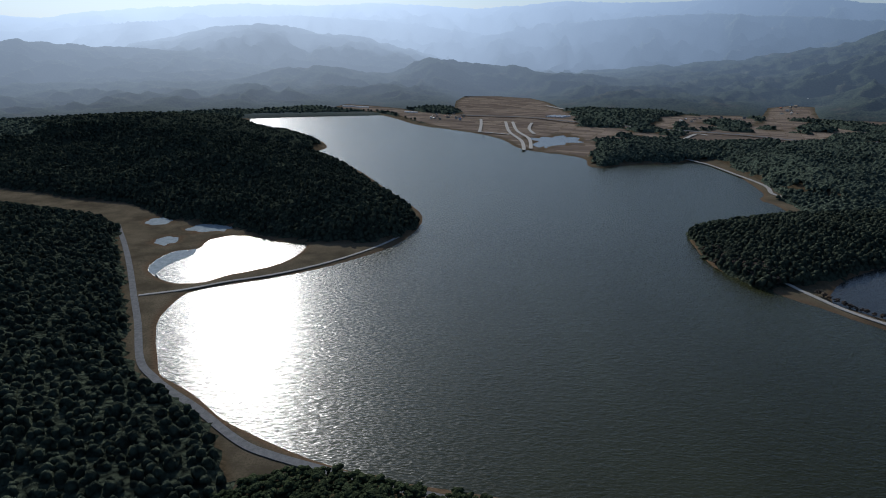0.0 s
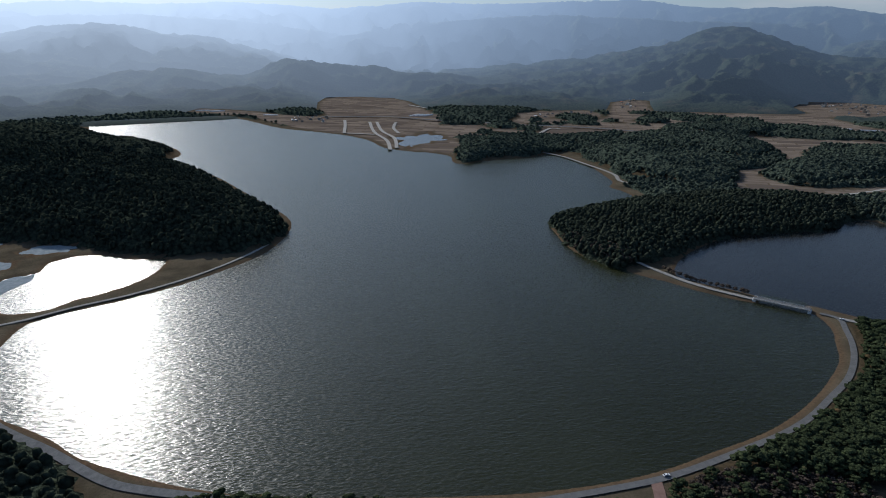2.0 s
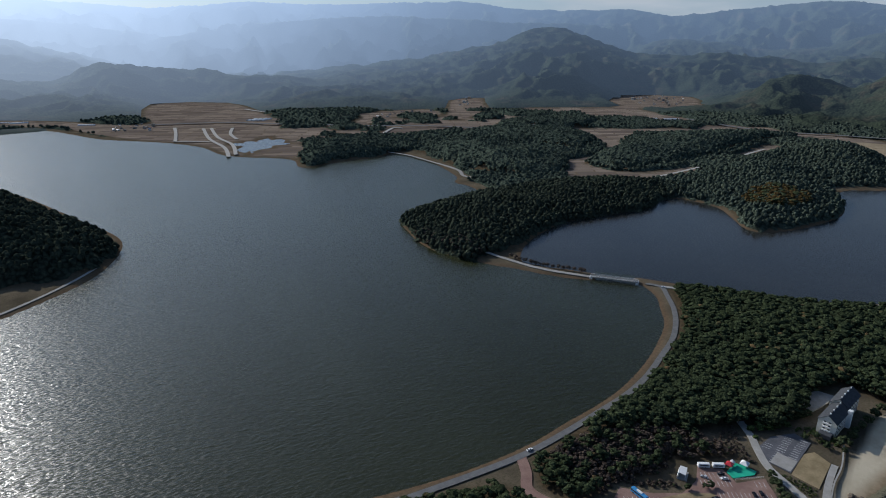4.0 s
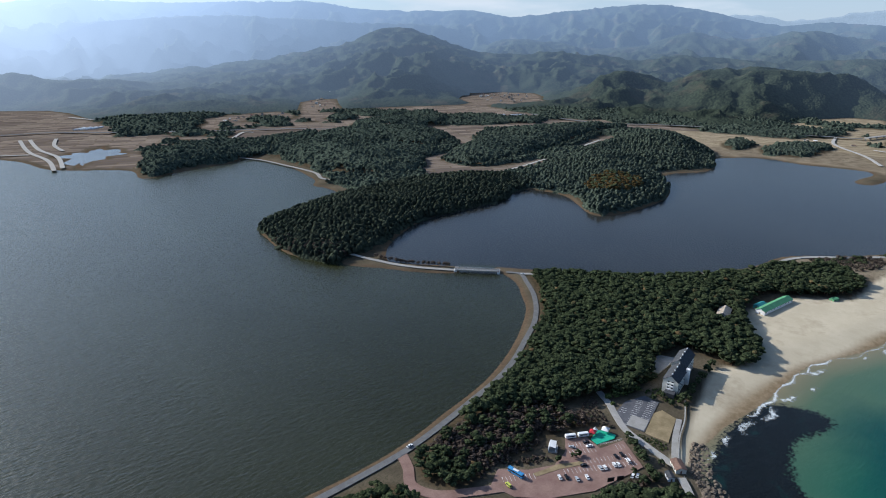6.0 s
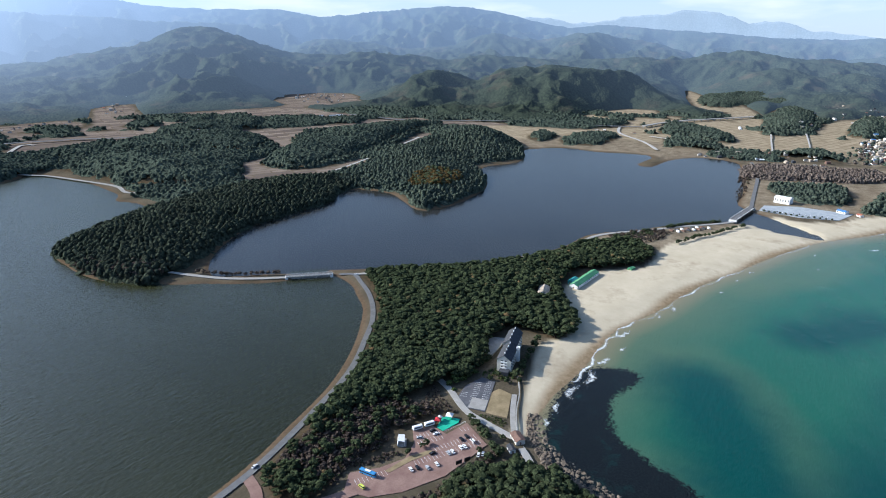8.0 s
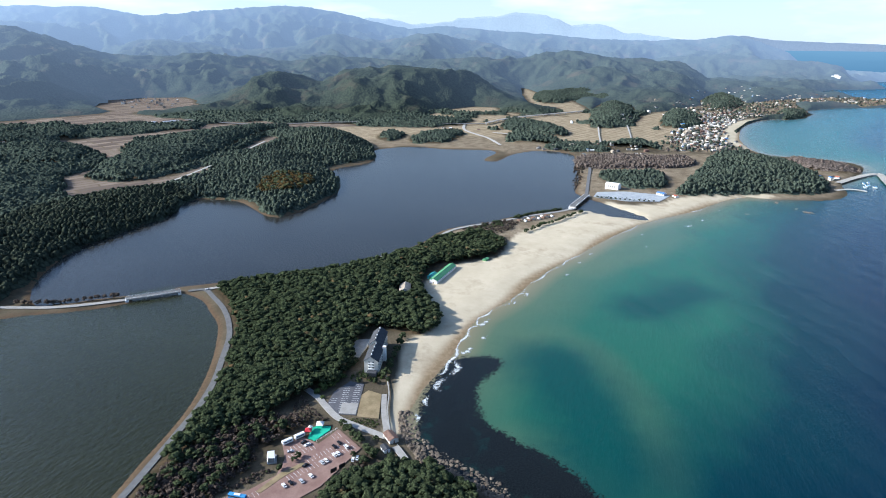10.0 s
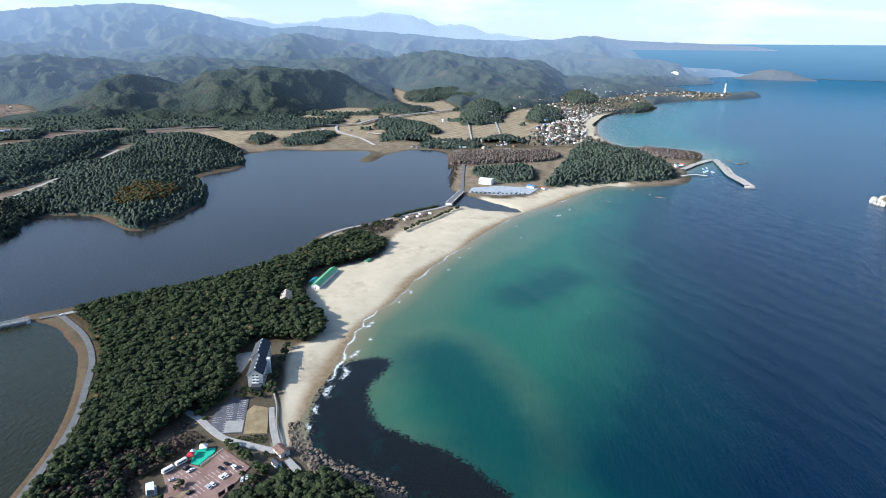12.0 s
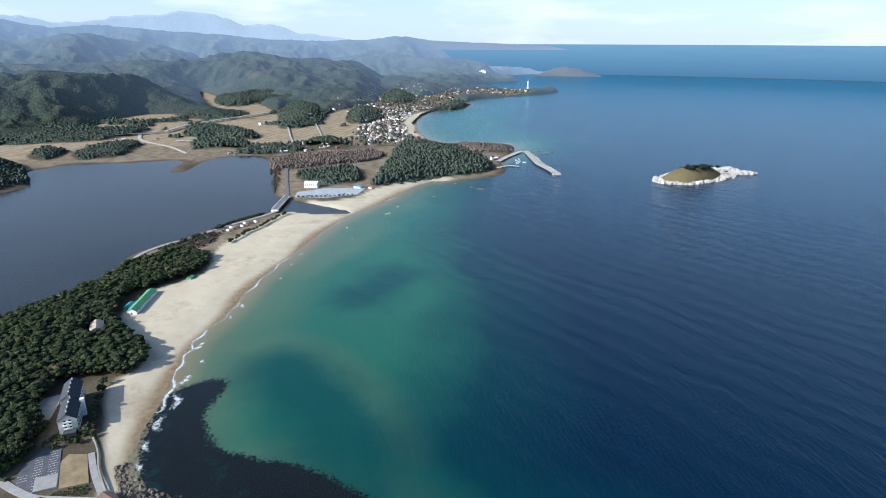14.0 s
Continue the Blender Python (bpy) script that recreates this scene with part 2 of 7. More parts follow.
def make_sea():
    k = Nodes("sea_water")
    p = k.pos()
    depth = k.attr("depth")      # metres from the shore
    blur = k.math("MULTIPLY", k.math("SUBTRACT", k.noise(0.008, 4, 0.55), 0.5), 90.0)
    off = k.math("ADD", k.attr("offshore"), blur)      # metres beyond the edge of the sandy shelf
    c = k.mix(k.span(depth, 0, 24), (0.17, 0.145, 0.085), (0.072, 0.112, 0.066))
    c = k.mix(k.span(k.math("ADD", depth, k.math("MULTIPLY", blur, 0.5)), 18, 85), c, (0.015, 0.088, 0.057))
    patch = k.math("ADD", k.math("MULTIPLY", k.math("SUBTRACT", k.noise(0.03, 4, 0.6), 0.5), 0.8), 0.0)
    c = k.mix(k.math("MULTIPLY", k.span(k.math("ADD", k.attr("bar"), patch), 0.2, 1.1), 0.42), c, (0.080, 0.118, 0.068))
    c = k.mix(k.math("MULTIPLY", k.span(k.math("ADD", k.attr("hollow"), patch), 0.1, 0.9), 0.85), c, (0.0022, 0.042, 0.040))
    c = k.mix(k.span(off, -62, 18), c, (0.0016, 0.030, 0.036))
    c = k.mix(k.span(off, -3, 112), c, (0.0007, 0.0105, 0.0265))
    # sky reflection and haze on far water painted as paler blue with distance
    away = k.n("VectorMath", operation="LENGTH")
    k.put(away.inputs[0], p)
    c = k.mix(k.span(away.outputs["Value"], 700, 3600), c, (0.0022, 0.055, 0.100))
    streak = k.noise(0.012, 4, 0.6, vec=k.scaled(p, (0.35, 1.8, 1.0), 62), lo=0.4, hi=0.7)
    c = k.mix(k.math("MULTIPLY", streak, k.span(off, 0, 150, 0.0, 0.35)), c, (0.0008, 0.014, 0.034))
    weed = k.attr("weed")
    speck = k.noise(0.35, 4, 0.7)
    wmask = k.span(k.math("ADD", weed, k.math("ADD", k.math("MULTIPLY", k.math("SUBTRACT", speck, 0.5), 1.1), k.math("MULTIPLY", k.math("SUBTRACT", k.noise(0.045, 3, 0.6), 0.5), 0.5))), 0.42, 0.6)
    bed = k.mix(k.span(k.noise(0.9, 4, 0.75), 0.4, 0.62), (0.0015, 0.0032, 0.004), (0.013, 0.015, 0.014))
    bed = k.mix(k.math("MULTIPLY", k.noise(0.05, 5, 0.7, lo=0.55, hi=0.7), 0.45), bed, (0.006, 0.034, 0.030))
    c = k.mix(wmask, c, bed)
    swell = k.n("TexWave")
    k.put(swell.inputs["Vector"], k.scaled(p, (1, 1, 1), 62))
    swell.inputs["Scale"].default_value = 0.011
    swell.inputs["Distortion"].default_value = 5.0
    swell.inputs["Detail"].default_value = 3.0
    chop = k.noise(0.12, 6, 0.68, vec=k.scaled(p, (0.5, 1.6, 1.0), 62))
    h = k.math("ADD", k.math("MULTIPLY", swell.outputs[1], 0.22), chop)
    k.bump(h, 0.4, 2.0)
    # mirror strength lowered with distance, standing in for steep waves that face the eye
    return water_surface(k, c, 0.15, k.span(away.outputs["Value"], 600, 4000, 0.27, 0.05))


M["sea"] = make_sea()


def make_hill(name, dark, light, air=None, glow=0.0):
    """Wooded slopes; the farthest ones are backdrop, with haze added as blue emission, brighter under the sun."""
    k = Nodes(name)
    c = k.mix(k.noise(0.004, 5, 0.6, lo=0.35, hi=0.65), dark, light)
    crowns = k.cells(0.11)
    # paler crown tops over darker gaps, shading put into the colour
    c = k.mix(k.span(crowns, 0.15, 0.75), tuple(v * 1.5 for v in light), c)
    c = k.mix(k.noise(0.012, 5, 0.65, lo=0.56, hi=0.7), c, tuple(0.6 * v + 0.4 * q for v, q in zip(light, (0.06, 0.05, 0.04))))
    k.bump(k.math("ADD", crowns, k.noise(0.05, 4, 0.6)), 0.6, 3.0)
    m = k.done(c, 0.95, 0.0, 0.0)
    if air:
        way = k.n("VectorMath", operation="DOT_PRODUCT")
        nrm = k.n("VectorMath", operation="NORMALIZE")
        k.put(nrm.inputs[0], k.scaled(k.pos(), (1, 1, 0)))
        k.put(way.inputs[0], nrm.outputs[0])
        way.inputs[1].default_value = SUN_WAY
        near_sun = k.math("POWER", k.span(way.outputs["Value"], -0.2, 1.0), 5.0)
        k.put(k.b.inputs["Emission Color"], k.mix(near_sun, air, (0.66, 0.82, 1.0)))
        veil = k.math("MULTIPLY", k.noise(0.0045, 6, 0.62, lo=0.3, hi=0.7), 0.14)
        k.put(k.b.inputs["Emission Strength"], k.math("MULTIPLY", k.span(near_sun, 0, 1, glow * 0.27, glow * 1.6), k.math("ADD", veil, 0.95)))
    return m


# the glow is haze added as emission, strongest on the palest range
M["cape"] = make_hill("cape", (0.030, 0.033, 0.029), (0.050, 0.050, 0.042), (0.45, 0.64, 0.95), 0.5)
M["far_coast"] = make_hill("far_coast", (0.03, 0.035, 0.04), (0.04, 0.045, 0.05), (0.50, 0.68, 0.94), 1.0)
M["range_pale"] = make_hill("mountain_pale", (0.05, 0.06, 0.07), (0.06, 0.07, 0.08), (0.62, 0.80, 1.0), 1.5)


def make_far_country():
    """Pine woods with haze added as emission, stronger with distance and most of all under the sun."""
    k = Nodes("far_country")
    p = k.pos()
    crowns = k.cells(0.12)
    c = k.mix(k.noise(0.005, 5, 0.6, lo=0.35, hi=0.65), (0.018, 0.025, 0.019), (0.030, 0.038, 0.026))
    # crown tops coloured paler than the gaps between, as shading would
    c = k.mix(k.span(crowns, 0.2, 0.8), (0.042, 0.052, 0.034), c)
    c = k.mix(k.math("MULTIPLY", k.noise(0.007, 5, 0.65, lo=0.55, hi=0.68), 0.6), c, (0.075, 0.060, 0.042))
    k.bump(k.math("ADD", k.math("MULTIPLY", crowns, -1.0), k.noise(0.05, 4, 0.6)), 0.8, 3.0)
    m = k.done(c, 0.95, 0.0, 0.0)
    # haze as a bluish glow that rises with distance from the viewpoint
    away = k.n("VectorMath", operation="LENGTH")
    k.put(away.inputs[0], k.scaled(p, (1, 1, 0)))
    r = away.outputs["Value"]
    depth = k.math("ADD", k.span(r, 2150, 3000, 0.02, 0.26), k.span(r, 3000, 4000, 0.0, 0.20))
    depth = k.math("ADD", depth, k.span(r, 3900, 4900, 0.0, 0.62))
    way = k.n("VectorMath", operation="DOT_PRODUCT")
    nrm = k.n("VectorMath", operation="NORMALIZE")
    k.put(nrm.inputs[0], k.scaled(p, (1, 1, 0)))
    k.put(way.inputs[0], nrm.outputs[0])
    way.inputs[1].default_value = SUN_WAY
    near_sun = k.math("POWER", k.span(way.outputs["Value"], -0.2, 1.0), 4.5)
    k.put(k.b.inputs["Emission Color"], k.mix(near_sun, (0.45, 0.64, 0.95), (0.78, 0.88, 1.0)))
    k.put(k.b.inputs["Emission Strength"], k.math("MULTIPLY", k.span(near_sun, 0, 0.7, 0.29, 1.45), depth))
    return m


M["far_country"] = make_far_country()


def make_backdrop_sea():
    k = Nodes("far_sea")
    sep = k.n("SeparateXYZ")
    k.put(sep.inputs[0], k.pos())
    # haze painted in: the glow grows paler and brighter towards the horizon
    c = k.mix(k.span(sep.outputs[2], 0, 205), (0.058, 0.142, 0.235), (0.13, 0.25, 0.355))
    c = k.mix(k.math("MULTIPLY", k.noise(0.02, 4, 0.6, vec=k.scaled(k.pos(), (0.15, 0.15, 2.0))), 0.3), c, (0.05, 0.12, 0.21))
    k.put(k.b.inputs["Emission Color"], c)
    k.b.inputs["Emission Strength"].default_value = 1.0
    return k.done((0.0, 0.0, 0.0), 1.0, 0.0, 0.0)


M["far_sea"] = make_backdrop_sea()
M["asphalt"] = worn("asphalt", (0.13, 0.13, 0.132), (0.19, 0.19, 0.188), 0.3, 0.9)
M["track"] = worn("farm_track", (0.36, 0.34, 0.31), (0.46, 0.44, 0.40), 0.25, 0.9)
M["concrete"] = worn("pale_concrete", (0.29, 0.275, 0.25), (0.37, 0.355, 0.33), 0.25, 0.9)


# ------------------------------------------------------------ plan: shores, woods, roads (metres)
def smooth_loop(pts, n=3, closed=True):
    p = np.array(pts, float)
    out = []
    m = len(p)
    for i in range(m if closed else m - 1):
        a, b, c, d = (p[(i + j) % m] if closed else p[min(max(i + j, 0), m - 1)] for j in (-1, 0, 1, 2))
        for q in range(n):
            t = q / n
            out.append(0.5 * (2 * b + (c - a) * t + (2 * a - 5 * b + 4 * c - d) * t * t + (3 * b - a - 3 * c + d) * t ** 3))
    if not closed:
        out.append(p[-1])
    return np.array(out)


def inside_by(loop, x, y, reach=80.0):
    """Metres inside a closed loop (negative outside, -reach where far away)."""
    x, y = np.asarray(x, float), np.asarray(y, float)
    res = np.full(x.shape, -reach)
    lo, hi = loop.min(0) - reach, loop.max(0) + reach
    k = np.nonzero((x > lo[0]) & (x < hi[0]) & (y > lo[1]) & (y < hi[1]))[0]
    if not len(k):
        return res
    px, py = x[k], y[k]
    best, odd = np.full(len(k), 1e12), np.zeros(len(k), bool)
    for a, b in zip(loop, np.roll(loop, -1, 0)):
        dx, dy = b - a
        ll = dx * dx + dy * dy
        if ll < 1e-9:
            continue
        t = np.clip(((px - a[0]) * dx + (py - a[1]) * dy) / ll, 0, 1)
        best = np.minimum(best, (px - a[0] - t * dx) ** 2 + (py - a[1] - t * dy) ** 2)
        if abs(dy) > 1e-12:
            odd ^= ((a[1] > py) != (b[1] > py)) & (px < dx * (py - a[1]) / dy + a[0])
    d = np.sqrt(best)
    res[k] = np.where(odd, d, -np.minimum(d, reach))
    return res


_rng = np.random.default_rng(7)
_lattice = _rng.random((256, 256))


def value_noise(x, y):
    xi, yi = np.floor(x).astype(int), np.floor(y).astype(int)
    fx, fy = x - xi, y - yi
    fx, fy = fx * fx * (3 - 2 * fx), fy * fy * (3 - 2 * fy)
    g = lambda a, b: _lattice[a % 256, b % 256]
    return (g(xi, yi) * (1 - fx) + g(xi + 1, yi) * fx) * (1 - fy) + (g(xi, yi + 1) * (1 - fx) + g(xi + 1, yi + 1) * fx) * fy


def fbm(x, y, octaves=5, gain=0.5):
    s, a, t = 0.0, 1.0, 0.0
    for o in range(octaves):
        s = s + a * value_noise(x * 2 ** o + 17.3 * o, y * 2 ** o + 9.1 * o)
        t += a
        a *= gain
    return s / t


LAKE = smooth_loop(
    [(-105, 340), (-130, 355), (-160, 375), (-185, 400), (-210, 420), (-230, 435), (-245, 465), (-262, 500), (-275, 535),
     (-277, 570), (-273, 598), (-255, 614), (-210, 635), (-150, 670), (-95, 720), (-60, 765), (-38, 825), (-30, 890)]
    + [(-50, 960), (-100, 1070), (-165, 1220), (-230, 1335), (-315, 1425), (-285, 1500), (-340, 1640), (-480, 1750), (-585, 1900), (-645, 2115),
       (-515, 2145), (-365, 2180), (-250, 2200), (-160, 2075), (-75, 1910), (25, 1815), (105, 1730), (160, 1630), (185, 1510), (235, 1445), (285, 1410)]
    + [(320, 1360), (310, 1290), (330, 1265), (395, 1290), (445, 1300), (510, 1310), (560, 1365), (575, 1315), (585, 1200), (570, 1080),
       (560, 1035), (535, 1000), (545, 960), (530, 905), (440, 870), (365, 840), (338, 795)]
    + [(330, 750), (325, 720), (325, 680), (335, 650), (350, 620), (364, 590), (386, 562), (402, 535), (422, 510), (447, 488), (474, 465),
       (479, 452), (470, 425), (450, 400), (430, 375), (400, 353), (370, 334), (335, 316), (305, 304), (275, 296), (245, 290),
       (215, 283), (180, 279), (140, 279), (85, 285), (-25, 308), (-75, 325)])
LAGOON = smooth_loop(
    [(405, 580), (435, 537), (458, 510), (488, 482), (508, 455), (535, 417), (565, 380), (600, 347), (640, 320), (680, 294), (725, 277), (780, 270), (815, 248),
     (845, 218), (890, 188), (930, 150), (962, 116), (1045, 106), (1070, 120), (1115, 122), (1210, 130), (1320, 150), (1415, 165), (1455, 185), (1470, 255)]
    + [(1400, 305), (1305, 320), (1320, 355), (1425, 350), (1430, 410), (1415, 490), (1425, 565), (1350, 635), (1280, 600), (1195, 580),
       (1125, 615), (1070, 600), (1005, 550), (945, 520), (860, 508), (790, 513), (762, 540), (803, 605), (825, 645), (820, 700), (790, 725), (730, 700), (650, 695),
       (565, 695), (505, 670), (450, 635)])
CHANNEL = np.array([(441, 489), (470, 460), (492, 482), (463, 511)], float)
CREEK = smooth_loop([(955, 130), (1040, 110), (1030, 92), (1018, 72), (985, 35), (945, -8), (930, 15), (938, 55), (958, 95)])
POND = smooth_loop([(-350, 675), (-345, 730), (-315, 745), (-315, 780), (-285, 800), (-250, 790), (-215, 770), (-180, 765), (-185, 715),
                    (-205, 683), (-225, 668), (-250, 652), (-262, 636), (-285, 628), (-312, 635)])
def uneven(loop, amount):
    k = np.arange(len(loop))
    c = loop.mean(0)
    return c + (loop - c) * (1 + amount * (np.sin(k * 1.9 + c[0]) + 0.7 * np.sin(k * 3.3 + c[1])))[:, None]


MARSH = [uneven(smooth_loop(q, 5), 0.22) for q in (
    [(245, 1660), (300, 1680), (340, 1710), (365, 1615), (295, 1550), (240, 1515)],
    [(-365, 835), (-340, 815), (-300, 835), (-330, 860)], [(-440, 865), (-420, 850), (-400, 868), (-425, 890)],
    [(-385, 770), (-365, 760), (-355, 785), (-380, 795)])]
COAST = [(345, 147), (360, 147), (385, 148), (412, 145), (445, 143), (485, 144), (515, 143), (545, 134), (585, 120), (630, 110), (685, 95), (740, 72),
         (800, 50), (895, 8), (945, -25), (1000, -70), (1050, -100), (1105, -135), (1132, -165), (1130, -185), (1140, -240), (1160, -300),
         (1215, -335), (1300, -345), (1380, -385), (1470, -425), (1540, -420), (1570, -330), (1600, -250)]
COVE = [(1740, -225), (1895, -230), (2070, -260), (2210, -305), (2310, -365), (2340, -420), (2435, -495), (2535, -540), (2620, -530),
        (2775, -655), (2840, -780), (2965, -985), (3080, -1115), (3200, -1110), (3250, -1000), (3305, -845), (3660, -780), (3960, -1160), (4270, -1090), (4655, -1405),
        (4615, -1705), (4905, -2005), (5600, -2300)]
SEA = np.concatenate([smooth_loop([(-900, -500), (-300, -260), (-40, -120), (120, -55), (225, -5), (278, 45), (300, 85), (305, 108), (320, 130)] + COAST + COVE, 3, False),
                      np.array([(5600, -5600), (-900, -5600)], float)])
WATERS = [LAKE, LAGOON, CHANNEL, CREEK, POND, SEA] + MARSH
BEACH = smooth_loop([(322, 152), (345, 157), (370, 166), (405, 176), (450, 190), (480, 177), (520, 182), (550, 205), (585, 222), (655, 205), (695, 165),
                     (790, 165), (870, 128), (945, 95), (985, 78), (1015, 60), (1010, 25), (1030, -20), (1085, -55), (1115, -105), (1150, -170), (1160, -215)]
                    + [(1115, -185), (1090, -150), (1030, -110), (980, -75), (925, -40), (875, -10), (780, 25), (720, 55), (665, 80), (610, 95), (565, 105),
                       (530, 118), (500, 122), (440, 122), (400, 124), (350, 128)], 3)
COVE_BEACH = smooth_loop([(1620, -240), (1740, -190), (1900, -190), (2080, -215), (2230, -270), (2320, -350), (2310, -400), (2190, -340), (2060, -290), (1890, -260), (1740, -255)])

# woods: loop, height of the rise under them, width of its slope, spacing of the trees, how tall they are, leaf material, detail
WOODS = {
    "spit": ([(503, 436), (555, 366), (615, 312), (690, 268), (750, 252), (775, 205), (745, 170), (705, 170), (660, 210), (648, 226), (588, 228), (560, 212), (535, 192),
              (497, 172), (468, 182), (470, 225), (425, 228), (408, 216), (372, 214), (355, 226), (318, 238), (300, 254), (270, 266), (240, 270), (214, 266), (202, 262), (205, 270), (250, 279), (310, 292), (362, 318), (405, 340), (440, 366), (468, 396), (490, 425)],
             5, 60, 5.2, 9.5, "pine", 1),
    "south_trees": ([(-120, 300), (-80, 312), (-30, 300), (30, 285), (105, 268), (150, 262), (175, 250), (170, 225), (60, 235), (-130, 260)], 5, 20, 5.5, 8, "pine", 1),
    "south_point": ([(232, 160), (262, 162), (290, 140), (298, 112), (288, 80), (262, 40), (200, 40), (185, 110)], 6, 20, 5.4, 8.5, "pine", 1),
    "peninsula": ([(342, 815), (329, 735), (329, 675), (342, 625), (365, 610), (430, 628), (495, 665), (560, 692), (640, 688), (725, 692), (785, 718), (850, 735), (860, 790),
                   (790, 850), (700, 880), (600, 895), (520, 895), (440, 865), (372, 838)], 16, 45, 6.6, 9.5, "pine", 2),
    "knoll": ([(815, 765), (828, 695), (828, 630), (768, 548), (795, 520), (885, 515), (965, 530), (1055, 585), (1100, 640), (1140, 670), (1185, 628), (1230, 588), (1305, 615),
               (1405, 680), (1500, 800), (1480, 880), (1355, 900), (1185, 880), (1025, 830), (900, 800)], 20, 60, 8.5, 10, "pine_far", 2),
    "headland": ([(-35, 862), (-62, 785), (-110, 768), (-165, 772), (-245, 800), (-310, 845), (-410, 885), (-510, 965), (-625, 1000), (-795, 1070), (-1000, 1100), (-1150, 1250),
                  (-1000, 1500), (-760, 1620), (-560, 1560), (-400, 1450), (-320, 1400), (-235, 1310), (-170, 1190), (-108, 1050), (-58, 950)], 56, 105, 10.0, 11, "pine", 2),
    "second_head": ([(-300, 1500), (-330, 1440), (-420, 1480), (-560, 1580), (-900, 1680), (-1200, 1800), (-900, 2000), (-600, 1890), (-490, 1750), (-345, 1620)], 26, 70, 11, 11, "pine", 3),
    "west": ([(-478, 850), (-420, 745), (-362, 640), (-325, 570), (-287, 495), (-265, 452), (-245, 428), (-200, 393), (-165, 360), (-145, 335), (-128, 300), (-130, 255),
              (-200, 200), (-420, 200), (-800, 420), (-1150, 800), (-1000, 1020), (-760, 960), (-600, 900)], 24, 60, 9.0, 10.5, "pine", 2),
    "islet": ([(335, 1385), (335, 1275), (410, 1312), (495, 1318), (605, 1352), (660, 1420), (605, 1505), (500, 1530), (405, 1480)], 16, 45, 9.5, 10, "pine_far", 3),
    "wood_a": ([(610, 1270), (605, 1090), (630, 1005), (690, 955), (750, 955), (845, 1050), (840, 1150), (740, 1320), (650, 1335)], 22, 60, 9.5, 10, "pine_far", 3),
    "wood_b": ([(780, 1390), (885, 1215), (945, 1135), (1095, 1250), (1125, 1380), (980, 1520), (825, 1500)], 16, 60, 10, 10, "pine_far", 3),
    "wood_c": ([(862, 1000), (890, 918), (980, 930), (1090, 925), (1370, 1005), (1600, 1040), (1605, 1080), (1415, 1130), (1235, 1180), (1000, 1110), (875, 1030)], 14, 40, 9.5, 10, "pine_far", 3),
    "grove_a": ([(1520, 710), (1470, 655), (1555, 640), (1605, 665), (1630, 730)], 7, 25, 9.5, 9, "pine_far", 3),
    "grove_b": ([(1535, 625), (1455, 560), (1515, 500), (1625, 495), (1690, 530), (1655, 610)], 8, 25, 9.5, 9, "pine_far", 3),
    "wood_f": ([(1020, 1620), (1065, 1470), (1255, 1460), (1340, 1560), (1250, 1700), (1085, 1690)], 15, 50, 10.5, 10, "pine_far", 3),
    "wood_g": ([(1815, 445), (1740, 340), (1680, 255), (1760, 225), (1905, 300), (1990, 425)], 12, 40, 10, 10, "pine_far", 3),
    "row_h": ([(1495, 240), (1475, 170), (1505, 95), (1560, 95), (1585, 180), (1545, 245)], 1, 20, 9, 9, "pine_far", 3),
    "wood_i": ([(1190, 85), (1128, 28), (1150, -30), (1215, -40), (1285, -15), (1270, 35), (1245, 85)], 3, 25, 7.5, 9, "pine_far", 2),
    "wood_j": ([(1115, -50), (1118, -100), (1160, -185), (1190, -280), (1260, -315), (1410, -305), (1540, -240), (1520, -140), (1390, -110), (1210, -70)], 18, 60, 9, 10, "pine_far", 2),
    "wood_l": ([(1440, -290), (1400, -345), (1425, -405), (1485, -405), (1530, -350), (1550, -300)], 12, 40, 12, 7, "bare", 3),
    "bare_wood": ([(1290, 140), (1312, 40), (1345, -50), (1405, -95), (1480, -70), (1465, -15), (1425, 145)], 3, 25, 6.0, 7.5, "bare", 2),
    "scrub_pines": ([(214, 264), (216, 240), (240, 226), (262, 222), (290, 222), (312, 214), (316, 232), (306, 256), (250, 272)], 0, 20, 10.5, 7.5, "pine", 1),
    "drive_trees": ([(202, 264), (194, 250), (190, 240), (198, 226), (212, 222), (222, 226), (216, 240), (212, 262)], 1, 20, 5.6, 7.0, "pine", 1),
    "town_knoll": ([(2934, -190), (3295, -289), (2935, -344), (2643, -302), (2591, -194)], 14, 50, 13, 10, "pine_far", 3),
    "town_head": ([(2403, -400), (2644, -459), (2559, -520), (2400, -490), (2330, -415)], 10, 30, 11, 9, "pine_far", 3),
    "town_wood": ([(2084, -19), (2477, -56), (2402, -133), (2141, -150), (2009, -112), (1968, -44)], 14, 40, 12, 10, "pine_far", 3),
    "field_wood": ([(2264, 217), (2641, 200), (2556, 94), (2141, 65), (1979, 126), (2030, 182)], 14, 40, 13, 10, "pine_far", 3),
    "back_wood": ([(2928, 545), (3743, 475), (3431, 124), (2933, -85), (2641, 10), (2730, 278), (2555, 428)], 30, 90, 16, 10, "pine_far", 3),
    "bare_scrub": ([(212, 264), (214, 240), (222, 228), (240, 224), (256, 216), (264, 219), (277, 225), (291, 217), (306, 212), (322, 207), (318, 230), (308, 256), (285, 268), (250, 274)], 2, 20, 3.9, 4.0, "bare", 1),
}
WOOD_LOOPS = {n: smooth_loop(w[0], 3) for n, w in WOODS.items()}


